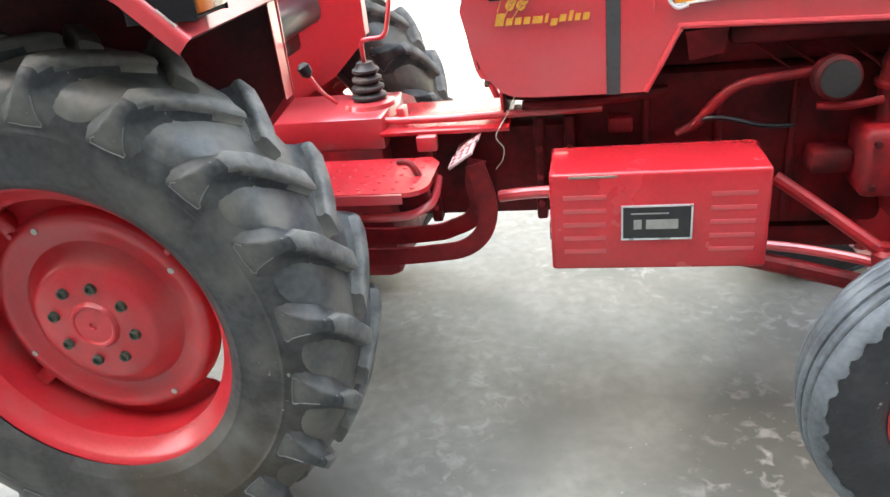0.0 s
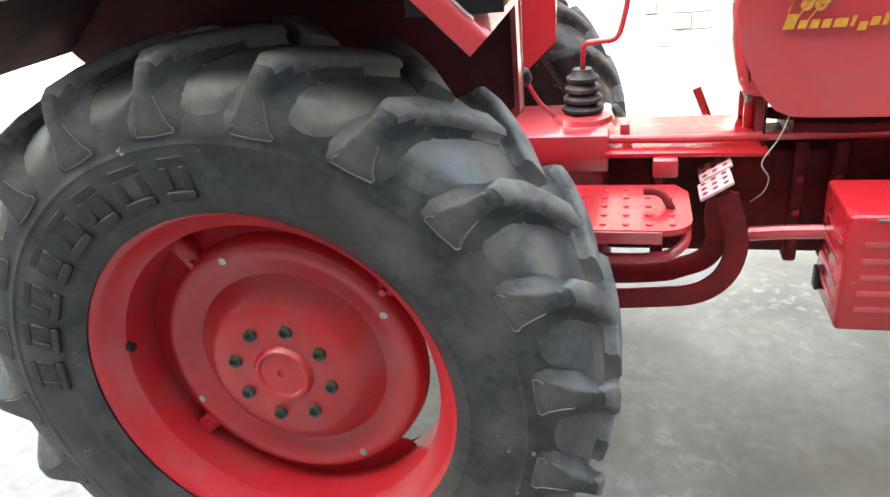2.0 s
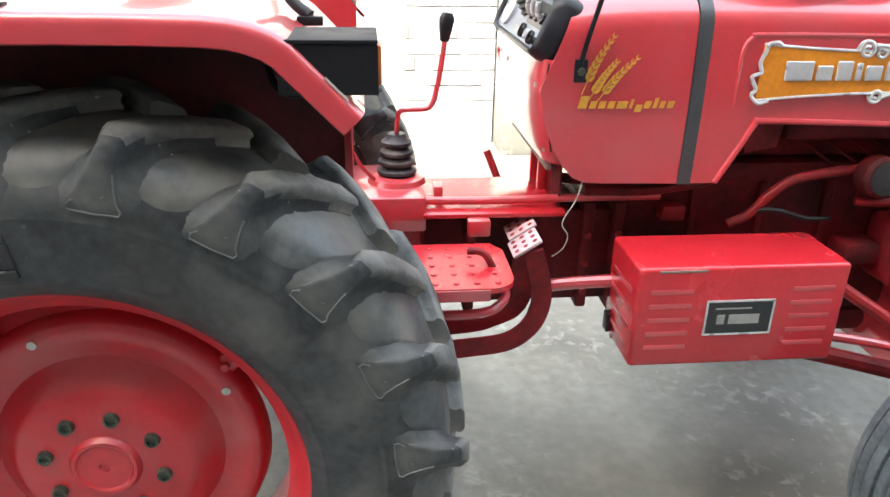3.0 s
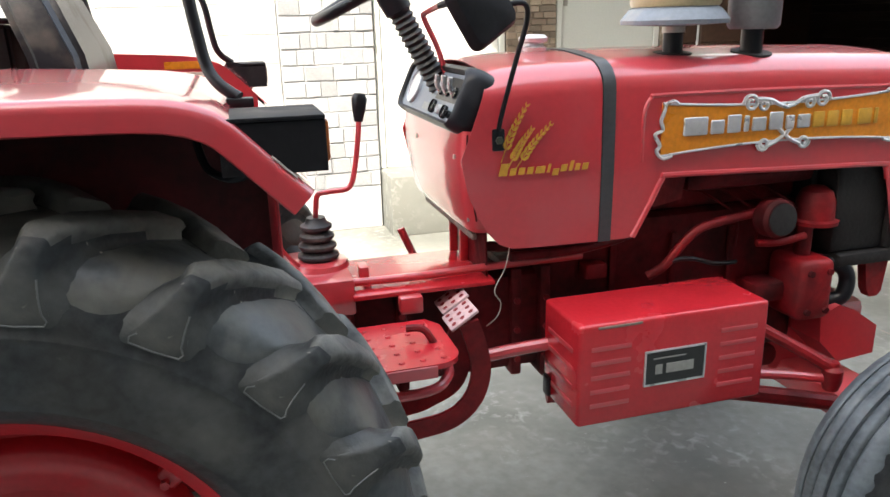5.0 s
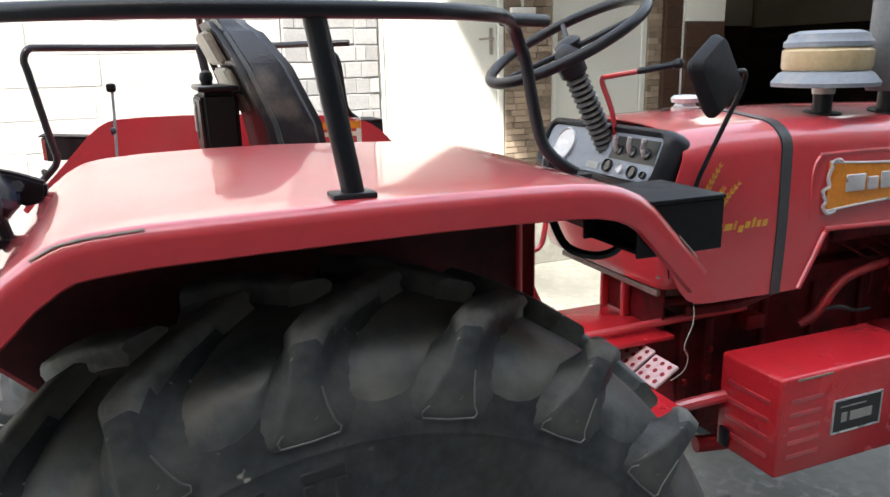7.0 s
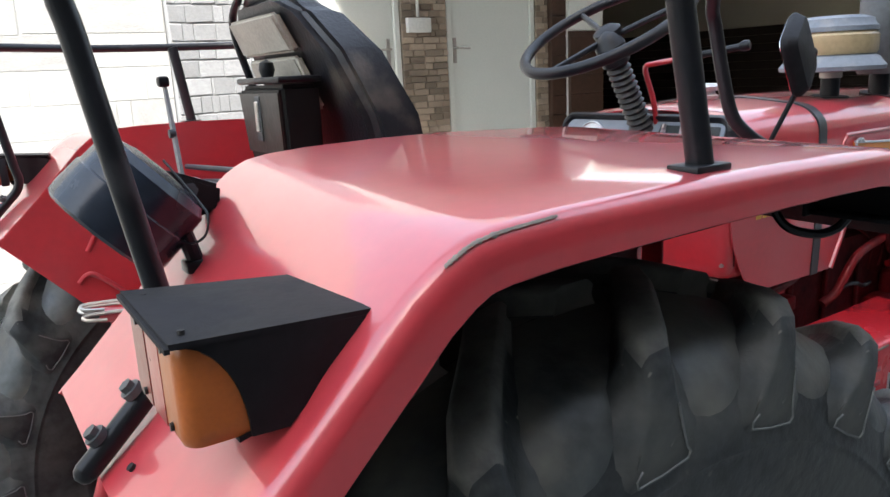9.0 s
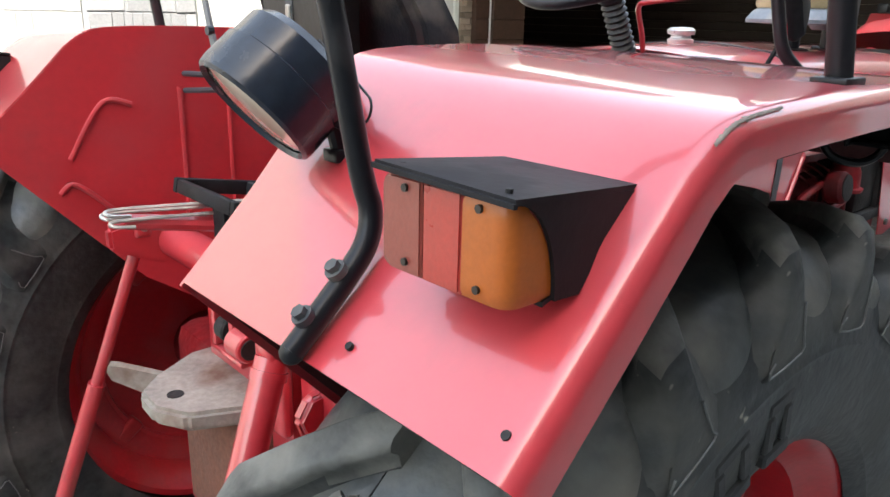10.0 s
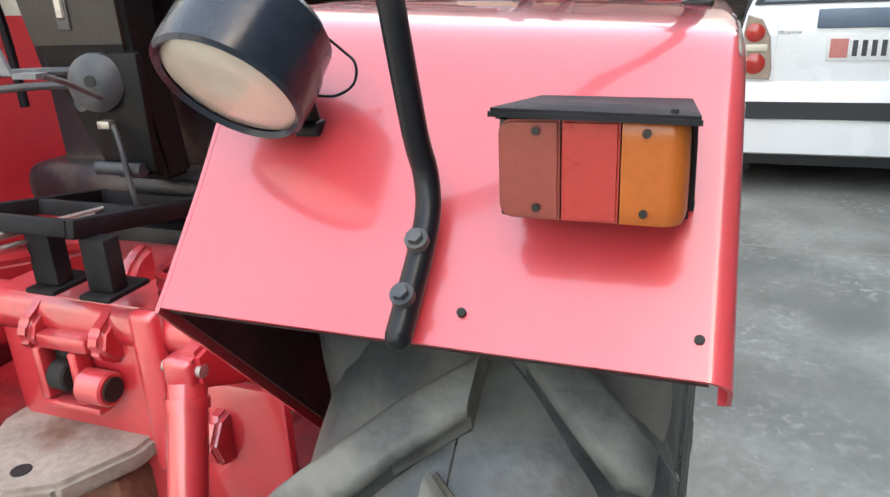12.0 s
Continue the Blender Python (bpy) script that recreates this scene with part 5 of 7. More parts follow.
    part("pivot_bolt", cy((xr - 0.020, 0.062, 1.328), (xr - 0.002, 0.062, 1.328), 0.013, seg=12, edge=0.002), DARK_GREY, bt)
    part("cross_pin", cy((xr - 0.022, -0.030, 1.238), (xr - 0.022, 0.050, 1.238), 0.010, seg=12), DARK_GREY, bt, "dark grey cross pin")
    part("cable", tb([(xr - 0.026, 0.004, 1.30), (xr - 0.034, -0.010, 1.27), (xr - 0.036, -0.016, 1.22), (xr - 0.03, -0.02, 1.16)], 0.004, 8), DARK_GREY, bt)
    # control lever standing behind the far fender panel
    lv = nb()
    slab(lv, [(-0.250, 0.006, 1.384), (-0.250, 0.022, 1.384), (-0.246, 0.050, 1.455), (-0.244, 0.077, 1.525), (-0.244, 0.067, 1.525), (-0.246, 0.038, 1.455)], (0.005, 0, 0))
    slab(lv, [(-0.2495, 0.006, 1.380), (-0.2495, 0.006, 1.386), (-0.2495, -0.032, 1.386), (-0.2495, -0.032, 1.380)], (0.018, 0, 0))
    lv = part("control_lever", lv, MUFFLER, tr, "flat grey control lever")
    part("knob", bx(-0.252, -0.234, 0.063, 0.082, 1.523, 1.540, 0.005), BLACK, lv, "black knob")
    part("lever_rivet", cy((-0.252, 0.040, 1.452), (-0.243, 0.040, 1.452), 0.007, seg=10), DARK_GREY, lv)
    part("lever_link", tb([(-0.240, -0.03, 1.383), (-0.20, -0.02, 1.37), (-0.13, 0.0, 1.34)], 0.004, 8), MUFFLER, lv, "thin grey link rod")
    return s


def steering(tr):
    base, topp = Vector((0.905, 0.090, 1.330)), Vector((0.806, 0.098, 1.520))
    ax = (topp - base).normalized()
    hubc = Vector((0.787, 0.119, 1.6075))
    col = nb()
    L = (topp - base).length
    prof = [(0, 0.0)]
    for i in range(15):
        a = L * i / 14
        prof += [(a, 0.024), (a + L / 28, 0.030)]
    prof += [(L + 0.01, 0.022), (L + 0.01, 0)]
    lathe(col, prof, base, ax, 20)
    c = part("steering_column", col, BOOT, tr, "ribbed black rubber column boot")
    part("column_head", lathe(nb(), [(0, 0.024), (0.005, 0.034), (0.05, 0.036), (0.065, 0.026), (0.075, 0.02), (0.085, 0)], base + ax * (L + 0.005), ax, 20), BLACK_PL, c)
    w = nb()
    d, u, v = frame_of(Vector((-0.47, 0.02, 0.88)))
    R, r = 0.205, 0.0135
    ring = []
    for i in range(48):
        a = 2 * math.pi * i / 48
        cc = hubc + (u * math.cos(a) + v * math.sin(a)) * R
        o = (u * math.cos(a) + v * math.sin(a))
        ring.append([w.verts.new(cc + (o * math.cos(b) + d * math.sin(b)) * r) for b in [2 * math.pi * k / 12 for k in range(12)]])
    for i in range(48):
        A, B = ring[i], ring[(i + 1) % 48]
        for k in range(12):
            w.faces.new((A[k], B[k], B[(k + 1) % 12], A[(k + 1) % 12]))
    bmesh.ops.recalc_face_normals(w, faces=w.faces)
    wh = part("steering_wheel", w, BLACK_PL, tr, "black steering wheel with three spokes")
    for k in range(3):
        a = 2 * math.pi * (k / 3 + 0.08)
        o = u * math.cos(a) + v * math.sin(a)
        part("spoke", tb([hubc - d * 0.022 + o * 0.02, hubc - d * 0.012 + o * 0.10, hubc + o * (R - 0.004)], 0.0075, 8), BLACK_PL, wh)
    part("hub_cap", lathe(nb(), [(-0.03, 0), (-0.03, 0.03), (-0.005, 0.034), (0.004, 0.02), (0.006, 0)], hubc, d, 20), BLACK_PL, wh)
    hl = part("hand_lever", tb([(0.905, 0.062, 1.375), (0.885, 0.058, 1.440), (0.858, 0.057, 1.498), (0.849, 0.048, 1.517), (0.847, 0.020, 1.522), (0.850, -0.10, 1.536)], 0.0065, 10), RED, tr, "thin red throttle lever with a black grip")
    part("lever_grip", tb([(0.850, -0.095, 1.5355), (0.864, -0.140, 1.542), (0.880, -0.180, 1.549)], 0.0078, 10), BLACK, hl, "black lever grip")
    part("grip_knob", lathe(nb(), [(-0.012, 0), (-0.010, 0.008), (0.0, 0.0120), (0.010, 0.010), (0.014, 0)], (0.882, -0.186, 1.550), (0.33, -0.93, 0.15), 14), BLACK, hl, "small black knob")


def dash(tr):
    """Sloped instrument panel in a rounded black shell that caps the cowl."""
    up = Vector((0.409, 0, 0.913))
    n = Vector((-0.913, 0, 0.409))
    foot = Vector((0.8755, 0, 1.2565))
    ya, yb, hi = -0.166, 0.385, 0.152

    def outline(inset, r):
        pts = []
        for y, v, a0 in ((ya + inset + r, inset * 0.7 + r, 180), (yb - inset - r, inset * 0.7 + r, 270), (yb - inset - r, hi - inset - r, 0), (ya + inset + r, hi - inset - r, 90)):
            for q in range(7):
                t = radians(a0 + 15 * q)
                pts.append((y + r * math.cos(t), v + r * math.sin(t)))
        return pts

    def P(y, v, o):
        return foot + up * v + n * o + Vector((0, y, 0))
    shell = loft(nb(), [[P(y, v, o) for y, v in outline(i, r)] for i, r, o in ((0.003, 0.034, -0.030), (0.0, 0.036, -0.004), (0.001, 0.036, 0.018), (0.007, 0.034, 0.034), (0.015, 0.030, 0.041), (0.021, 0.026, 0.038), (0.024, 0.024, 0.026))], close=True)
    h = part("dashboard", shell, BLACK_PL, tr, "black dashboard with a blue-grey instrument face", sharp=50)
    part("instrument_face", loft(nb(), [[P(y, v, o) for y, v in outline(0.0245, 0.024)] for o in (0.0262, 0.0290)], close=True), DASH_FACE, h, "blue-grey instrument face")
    rec = sl([P(-0.132, 0.060, 0.0294), P(0.048, 0.060, 0.0294), P(0.040, 0.118, 0.0294), P(-0.126, 0.118, 0.0294)], n * 0.0015)
    part("switch_bay", rec, PLATE_BLK, h, "dark switch bay")

    def dial(y, v, r, m, nm="gauge"):
        return part(nm, lathe(nb(), [(0.0, r), (0.008, r), (0.010, r * 0.93), (0.006, r * 0.90), (0.006, 0)], P(y, v, 0.0285), n, 28), m, h)
    dial(0.262, 0.074, 0.047, GAUGE, "speedometer")
    for y in (0.012, -0.042, -0.096):
        part("switch_base", lathe(nb(), [(0, 0.014), (0.006, 0.013), (0.008, 0.008), (0.008, 0)], P(y, 0.084, 0.0310), n, 16), DARK_GLASS, h)
        part("switch_lever", tb([P(y + 0.004, 0.080, 0.036), P(y, 0.092, 0.050), P(y - 0.004, 0.112, 0.058)], 0.0058, 8), SILVER, h, "silver toggle lever")
    part("warning_light", sl([P(0.075, 0.026, 0.0292), P(0.130, 0.026, 0.0292), P(0.130, 0.044, 0.0292), P(0.075, 0.044, 0.0292)], n * 0.002), GREY_PRINT, h)
    dial(0.035, 0.040, 0.017, DARK_GLASS)
    dial(-0.020, 0.038, 0.012, GAUGE, "warning_light")
    dial(-0.068, 0.036, 0.016, DARK_GLASS)
    dial(-0.112, 0.034, 0.009, DARK_GLASS, "warning_light")


def mirror(tr):
    c = Vector((0.868, -0.300, 1.524))
    n = Vector((-0.30, 0.94, -0.15)).normalized()
    d, u0, v0 = frame_of(n)
    u, v = u0 * 0.87 + v0 * 0.49, v0 * 0.87 - u0 * 0.49
    b = nb()
    pts = []
    for k in range(4):
        for i in range(5):
            a = math.pi / 2 * (k + i / 4)
            sx = 0.044 if k in (0, 3) else -0.044
            sz = 0.046 if k in (0, 1) else -0.046
            pts.append((sx + 0.02 * math.cos(a), sz + 0.02 * math.sin(a)))
    rings = [[c + u * x * f + v * z * f + d * o for x, z in pts] for f, o in ((0.94, 0.0), (1.0, -0.006), (1.0, -0.014), (0.85, -0.030), (0.5, -0.036))]
    loft(b, rings, close=True)
    m_ = part("side_mirror", b, HOOD_BLACK, tr, "black side mirror on a thin arm")
    part("mirror_glass", loft(nb(), [[c + u * x * 0.9 + v * z * 0.9 + d * o for x, z in pts] for o in (0.0005, 0.002)], close=True), MIRROR, m_, "mirror glass")
    part("mirror_arm", tb([(0.951, -0.178, 1.245), (0.957, -0.188, 1.30), (0.972, -0.238, 1.42), (0.982, -0.272, 1.50), (0.968, -0.290, 1.532), (0.925, -0.297, 1.530)], 0.0055, 10), BLACK, m_, "thin black arm")
    part("arm_bracket", bx(0.938, 0.968, -0.184, -0.170, 1.222, 1.272, 0.004), BLACK, m_)
    part("bracket_bolt", cy((0.953, -0.185, 1.247), (0.953, -0.192, 1.247), 0.009, seg=6), OLIVE, m_)


MIRROR = mat("mirror_glass", (0.85, 0.86, 0.87), 0.03, 1.0, var=0.02, bump=0.0)


def bonnet(tr):
    yr = YC - 0.292
    def raked(xb, zb, xt, top):
        """A bonnet section whose rear edge leans from xb at its foot to xt at the top."""
        return [(xb + (xt - xb) * (z - zb) / (top - zb), y, z) for _, y, z in hood_ring(xb, zb, top=top)]
    tank = loft(nb(), [raked(0.866, 1.205, 0.946, 1.410), raked(0.884, 1.120, 0.952, 1.411), raked(0.906, 1.070, 0.958, 1.412), raked(0.930, 1.030, 0.966, 1.414), raked(0.955, 1.003, 0.978, 1.416), raked(0.985, 0.990, 0.995, 1.418),
                       raked(1.03, 0.987, 1.03, 1.421), raked(1.10, 0.986, 1.10, 1.424), raked(1.2085, 0.984, 1.2065, 1.426)], caps=False)
    thicken(tank, 0.003)
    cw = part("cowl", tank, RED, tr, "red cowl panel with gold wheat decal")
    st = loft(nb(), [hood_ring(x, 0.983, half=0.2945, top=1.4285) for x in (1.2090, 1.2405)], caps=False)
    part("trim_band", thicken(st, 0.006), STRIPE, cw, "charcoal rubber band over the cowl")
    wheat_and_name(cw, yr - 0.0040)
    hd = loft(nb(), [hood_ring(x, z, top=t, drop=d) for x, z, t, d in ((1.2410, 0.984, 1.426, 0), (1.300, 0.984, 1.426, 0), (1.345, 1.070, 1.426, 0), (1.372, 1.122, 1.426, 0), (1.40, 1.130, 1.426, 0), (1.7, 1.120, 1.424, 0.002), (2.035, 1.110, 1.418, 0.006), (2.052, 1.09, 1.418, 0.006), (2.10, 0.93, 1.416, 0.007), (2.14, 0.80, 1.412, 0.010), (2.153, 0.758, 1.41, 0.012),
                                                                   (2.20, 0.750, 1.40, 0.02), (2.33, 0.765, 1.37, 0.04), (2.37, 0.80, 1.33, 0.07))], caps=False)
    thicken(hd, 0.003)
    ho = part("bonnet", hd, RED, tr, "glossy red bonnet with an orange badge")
    part("bonnet_lip", tb([(1.300, yr - 0.002, 0.986), (1.345, yr - 0.003, 1.070), (1.374, yr - 0.003, 1.126), (1.40, yr - 0.003, 1.133), (1.7, yr - 0.003, 1.123), (2.030, yr - 0.003, 1.112), (2.048, yr - 0.002, 1.10), (2.060, yr, 1.07)], 0.0072, 8, 3), RED, ho, "rolled lower edge")
    em = nb()
    tube(em, [(1.315, yr - 0.001, 1.17), (1.315, yr - 0.002, 1.28), (1.333, yr - 0.001, 1.318), (1.37, yr - 0.0, 1.325), (1.7, yr - 0.0, 1.323), (2.1, yr - 0.0, 1.315)], 0.005, 8, 4)
    part("pressed_line", em, RED, ho, "pressed line round the badge")
    badge(ho, 1.360, 2.045, 1.182, 1.306, yr - 0.0055)
    part("grille", bx(2.372, 2.38, YC - 0.22, YC + 0.22, 0.83, 1.26, 0.01), DEEP_BLACK, ho, "dark grille")
    for y in (YC - 0.15, YC + 0.15):
        part("headlamp", lathe(nb(), [(0, 0.07), (0.02, 0.07), (0.03, 0.05), (0.034, 0)], (2.375, y, 1.2), (1, 0, 0), 24), LAMP_GLASS, ho)
    part("nose_bolt", cy((2.20, yr - 0.002, 0.800), (2.20, yr - 0.010, 0.800), 0.012, seg=12), OLIVE, ho, "olive bolt on the bonnet nose")
    # cowl back below the dashboard
    rows_ = []
    for x, z, w in ((0.871, 1.268, 0.286), (0.866, 1.230, 0.288), (0.868, 1.180, 0.288), (0.876, 1.110, 0.286), (0.886, 1.055, 0.280), (0.894, 1.032, 0.272), (0.905, 1.024, 0.262)):
        near = [(x + 0.055, YC - w), (x + 0.034, YC - w + 0.001), (x + 0.016, YC - w + 0.006), (x + 0.005, YC - w + 0.018), (x, YC - w + 0.036), (x - 0.003, YC - w * 0.4)]
        rows_.append([(px, py, z) for px, py in near] + [(px, 2 * YC - py, z) for px, py in near[::-1]])
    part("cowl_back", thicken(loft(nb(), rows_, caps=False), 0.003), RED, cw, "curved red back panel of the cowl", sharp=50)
    part("back_seam", tb([(0.8830, YC - 0.2885, 1.262), (0.8815, YC - 0.2900, 1.215), (0.893, YC - 0.2885, 1.120), (0.903, YC - 0.284, 1.062)], 0.0022, 6), RED_DARK, cw, "dark panel seam")
    for (x, y, z) in ((0.8665, YC - 0.245, 1.208), (0.8785, YC - 0.281, 1.206), (0.892, YC - 0.260, 1.062), (0.8655, YC + 0.10, 1.21)):
        part("screw", cy((x - 0.004, y, z), (x + 0.01, y, z), 0.006, seg=8), STEEL, cw)
    part("lower_strip", bx(0.905, 0.918, YC - 0.24, YC + 0.20, 1.004, 1.020, 0.003), CHIP, cw, "worn bare strip under the cowl back")
    cp = part("fuel_cap", lathe(nb(), [(0, 0.034), (0.008, 0.036), (0.012, 0.028), (0.02, 0.026), (0.022, 0.036), (0.032, 0.038), (0.040, 0.03), (0.042, 0)], (1.155, 0.113, 1.424), (0, 0, 1), 24), SILVER, cw, "bright fuel filler cap")
    # air pre-cleaner
    c = (1.455, -0.060, 1.0)
    ac = part("air_cleaner", cy((1.455, -0.06, 1.40), (1.455, -0.06, 1.475), 0.024), BLACK, ho, "dust bowl air pre-cleaner on a black stem")
    part("clamp", cy((1.455, -0.06, 1.462), (1.455, -0.06, 1.478), 0.028), STEEL, ac, "brass clamp")
    part("brim", lathe(nb(), [(0.478, 0.05), (0.482, 0.128), (0.492, 0.130), (0.515, 0.112), (0.522, 0.10), (0.522, 0)], c, (0, 0, 1), 36), CLEAN_GREY, ac, "bluish grey flared brim")
    part("bowl", lathe(nb(), [(0.522, 0), (0.522, 0.103), (0.530, 0.108), (0.570, 0.108), (0.580, 0.10), (0.580, 0)], c, (0, 0, 1), 36), CLEAN_BOWL, ac, "dusty yellowish bowl")
    part("lid", lathe(nb(), [(0.580, 0), (0.580, 0.106), (0.592, 0.106), (0.600, 0.098), (0.612, 0.094), (0.620, 0.07), (0.622, 0)], c, (0, 0, 1), 36), CLEAN_GREY, ac, "bluish grey lid")
    # black disc painted as the shaded gap; pipe_hole below likewise
    part("stem_hole", cy((1.455, -0.059, 1.395), (1.455, -0.0605, 1.4152), 0.047), DEEP_BLACK, ho, "dark opening round the stem")
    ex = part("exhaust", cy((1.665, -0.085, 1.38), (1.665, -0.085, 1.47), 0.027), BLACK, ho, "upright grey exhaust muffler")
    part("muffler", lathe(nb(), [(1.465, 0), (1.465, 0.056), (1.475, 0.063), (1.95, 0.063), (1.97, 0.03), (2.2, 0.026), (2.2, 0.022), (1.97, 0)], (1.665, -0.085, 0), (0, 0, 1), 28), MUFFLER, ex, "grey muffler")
    part("pipe_hole", cy((1.665, -0.082, 1.385), (1.665, -0.0865, 1.4105), 0.050), DEEP_BLACK, ho, "dark opening round the pipe")


def drivetrain(tr):
    g = nb()
    box(g, -0.22, 0.62, -0.12, 0.38, 0.44, 0.88, 0.04)
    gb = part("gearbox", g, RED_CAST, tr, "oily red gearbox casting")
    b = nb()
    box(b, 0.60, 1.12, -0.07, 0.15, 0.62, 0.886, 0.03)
    ch = part("clutch_housing", b, RED_DARK, gb, "dark red clutch housing")
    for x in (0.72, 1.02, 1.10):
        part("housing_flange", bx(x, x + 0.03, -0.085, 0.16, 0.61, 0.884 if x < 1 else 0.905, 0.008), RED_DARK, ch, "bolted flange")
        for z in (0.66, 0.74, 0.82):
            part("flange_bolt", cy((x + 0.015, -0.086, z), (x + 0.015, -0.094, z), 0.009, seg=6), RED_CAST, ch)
    eng = part("engine", bx(1.12, 1.92, -0.06, 0.30, 0.56, 1.0, 0.03), RED_DARK, tr, "dark red engine block")
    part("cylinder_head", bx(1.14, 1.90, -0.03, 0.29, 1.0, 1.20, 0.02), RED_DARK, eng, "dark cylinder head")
    part("sump", bx(1.24, 1.90, -0.05, 0.29, 0.48, 0.558, 0.03), RED_DARK, eng, "dark red oil sump")
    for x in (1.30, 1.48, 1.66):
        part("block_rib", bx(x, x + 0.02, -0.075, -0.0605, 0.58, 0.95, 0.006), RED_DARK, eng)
    pm = part("injection_pump", bx(1.80, 1.91, -0.205, -0.062, 0.695, 0.868, 0.022, 3), RED_CAST, eng, "red injection pump")
    for x, z in ((1.825, 0.725), (1.885, 0.725), (1.825, 0.835), (1.885, 0.835)):
        part("pump_bolt", cy((x, -0.204, z), (x, -0.213, z), 0.009, seg=8), RED_DARK, pm)
    part("pump_arm", bx(1.70, 1.80, -0.15, -0.062, 0.74, 0.80, 0.015), RED_DARK, pm, "dark pump lever housing")
    part("pump_neck", cy((1.855, -0.13, 0.866), (1.855, -0.13, 0.95), 0.022, seg=16), RED_DARK, pm)
    part("fuel_filter", lathe(nb(), [(0, 0.02), (0.005, 0.062), (0.016, 0.064), (0.020, 0.052), (0.07, 0.050), (0.095, 0.040), (0.108, 0.02), (0.110, 0)], (1.890, -0.12, 0.945), (0, 0, 1), 28), RED_CAST, eng, "red domed filter cap")
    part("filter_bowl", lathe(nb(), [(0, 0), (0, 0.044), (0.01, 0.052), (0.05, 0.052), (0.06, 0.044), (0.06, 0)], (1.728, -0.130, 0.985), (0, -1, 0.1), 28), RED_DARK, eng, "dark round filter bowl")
    # the hollow's shade is a near-black disc
    part("bowl_face", lathe(nb(), [(0, 0), (0, 0.040), (0.003, 0.042), (0.004, 0.036), (0.002, 0)], (1.728, -0.1905, 0.991), (0, -1, 0.1), 24), DEEP_BLACK, eng, "black hollow face")
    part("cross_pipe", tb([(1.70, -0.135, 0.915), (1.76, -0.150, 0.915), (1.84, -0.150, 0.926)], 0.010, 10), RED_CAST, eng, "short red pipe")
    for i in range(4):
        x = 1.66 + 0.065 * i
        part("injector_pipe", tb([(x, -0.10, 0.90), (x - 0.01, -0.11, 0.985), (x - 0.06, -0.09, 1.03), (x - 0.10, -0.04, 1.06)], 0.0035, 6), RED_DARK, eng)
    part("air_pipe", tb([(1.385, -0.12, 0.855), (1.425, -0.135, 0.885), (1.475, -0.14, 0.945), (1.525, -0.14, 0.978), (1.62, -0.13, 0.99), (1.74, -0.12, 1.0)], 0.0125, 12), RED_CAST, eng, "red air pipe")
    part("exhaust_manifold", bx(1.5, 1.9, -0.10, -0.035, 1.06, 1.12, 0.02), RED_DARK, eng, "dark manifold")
    part("filter_bracket", sl([(1.40, -0.09, 1.10), (1.50, -0.09, 1.11), (1.49, -0.09, 1.045), (1.41, -0.09, 1.03)], (0, 0.03, 0)), RED_CAST, eng, "small red bracket")
    part("side_bracket", bx(1.215, 1.275, -0.11, -0.0605, 0.86, 0.90, 0.006), RED_CAST, eng, "small red bracket")
    part("fuel_hose", tb([(1.43, -0.13, 0.885), (1.45, -0.15, 0.902), (1.50, -0.15, 0.898), (1.58, -0.13, 0.87), (1.66, -0.11, 0.86)], 0.006, 8), BLACK, eng, "thin black hose")
    part("coolant_hose", tb([(1.905, -0.10, 0.835), (1.965, -0.15, 0.828), (1.992, -0.16, 0.79), (1.978, -0.16, 0.735), (1.925, -0.14, 0.72)], 0.022, 12), BLACK, eng, "looped black coolant hose")
    part("engine_bracket", sl([(1.89, -0.19, 0.70), (1.95, -0.19, 0.725), (2.00, -0.19, 0.705), (2.09, -0.19, 0.645), (2.09, -0.19, 0.56), (1.97, -0.19, 0.55), (1.90, -0.19, 0.62)], (0, 0.12, 0)), RED, eng, "red support bracket")
    part("steering_arm", tb([(1.62, -0.15, 0.740), (1.70, -0.20, 0.690), (1.77, -0.26, 0.648), (1.835, -0.305, 0.606)], 0.017, 10), RED_CAST, tr, "red forged steering arm")
    part("arm_joint", lathe(nb(), [(-0.045, 0), (-0.045, 0.020), (-0.02, 0.026), (0.012, 0.026), (0.022, 0.016), (0.034, 0.014), (0.036, 0)], (1.838, -0.307, 0.590), (0, 0, 1), 16), RED_CAST, tr, "ball joint of the steering arm")
    rd = part("radiator", bx(1.925, 2.10, YC - 0.272, YC + 0.272, 0.865, 1.32, 0.015), DEEP_BLACK, tr, "black radiator behind the bonnet nose")
    # added black box, closes the gap between radiator and bonnet edge
    part("side_plate", bx(2.1005, 2.165, YC - 0.283, YC + 0.283, 0.8645, 1.06, 0.006), DEEP_BLACK, rd, "black plate added to fill the gap by the radiator")
    part("fan_shroud", bx(1.90, 1.9235, YC - 0.2, YC + 0.2, 0.70, 1.2, 0.01), DEEP_BLACK, rd, "black fan shroud")
    part("lower_tank", bx(1.945, 2.148, YC - 0.289, YC + 0.289, 0.826, 0.864, 0.01), DEEP_BLACK, rd, "black lower tank")
    for y in (YC - 0.275, YC + 0.245):
        part("mount_lug", sl([(2.050, y, 0.8255), (2.128, y, 0.8255), (2.118, y, 0.735), (2.105, y, 0.722), (2.080, y, 0.722), (2.066, y, 0.745)], (0, 0.03, 0)), RED_CAST, rd, "red mounting lug")
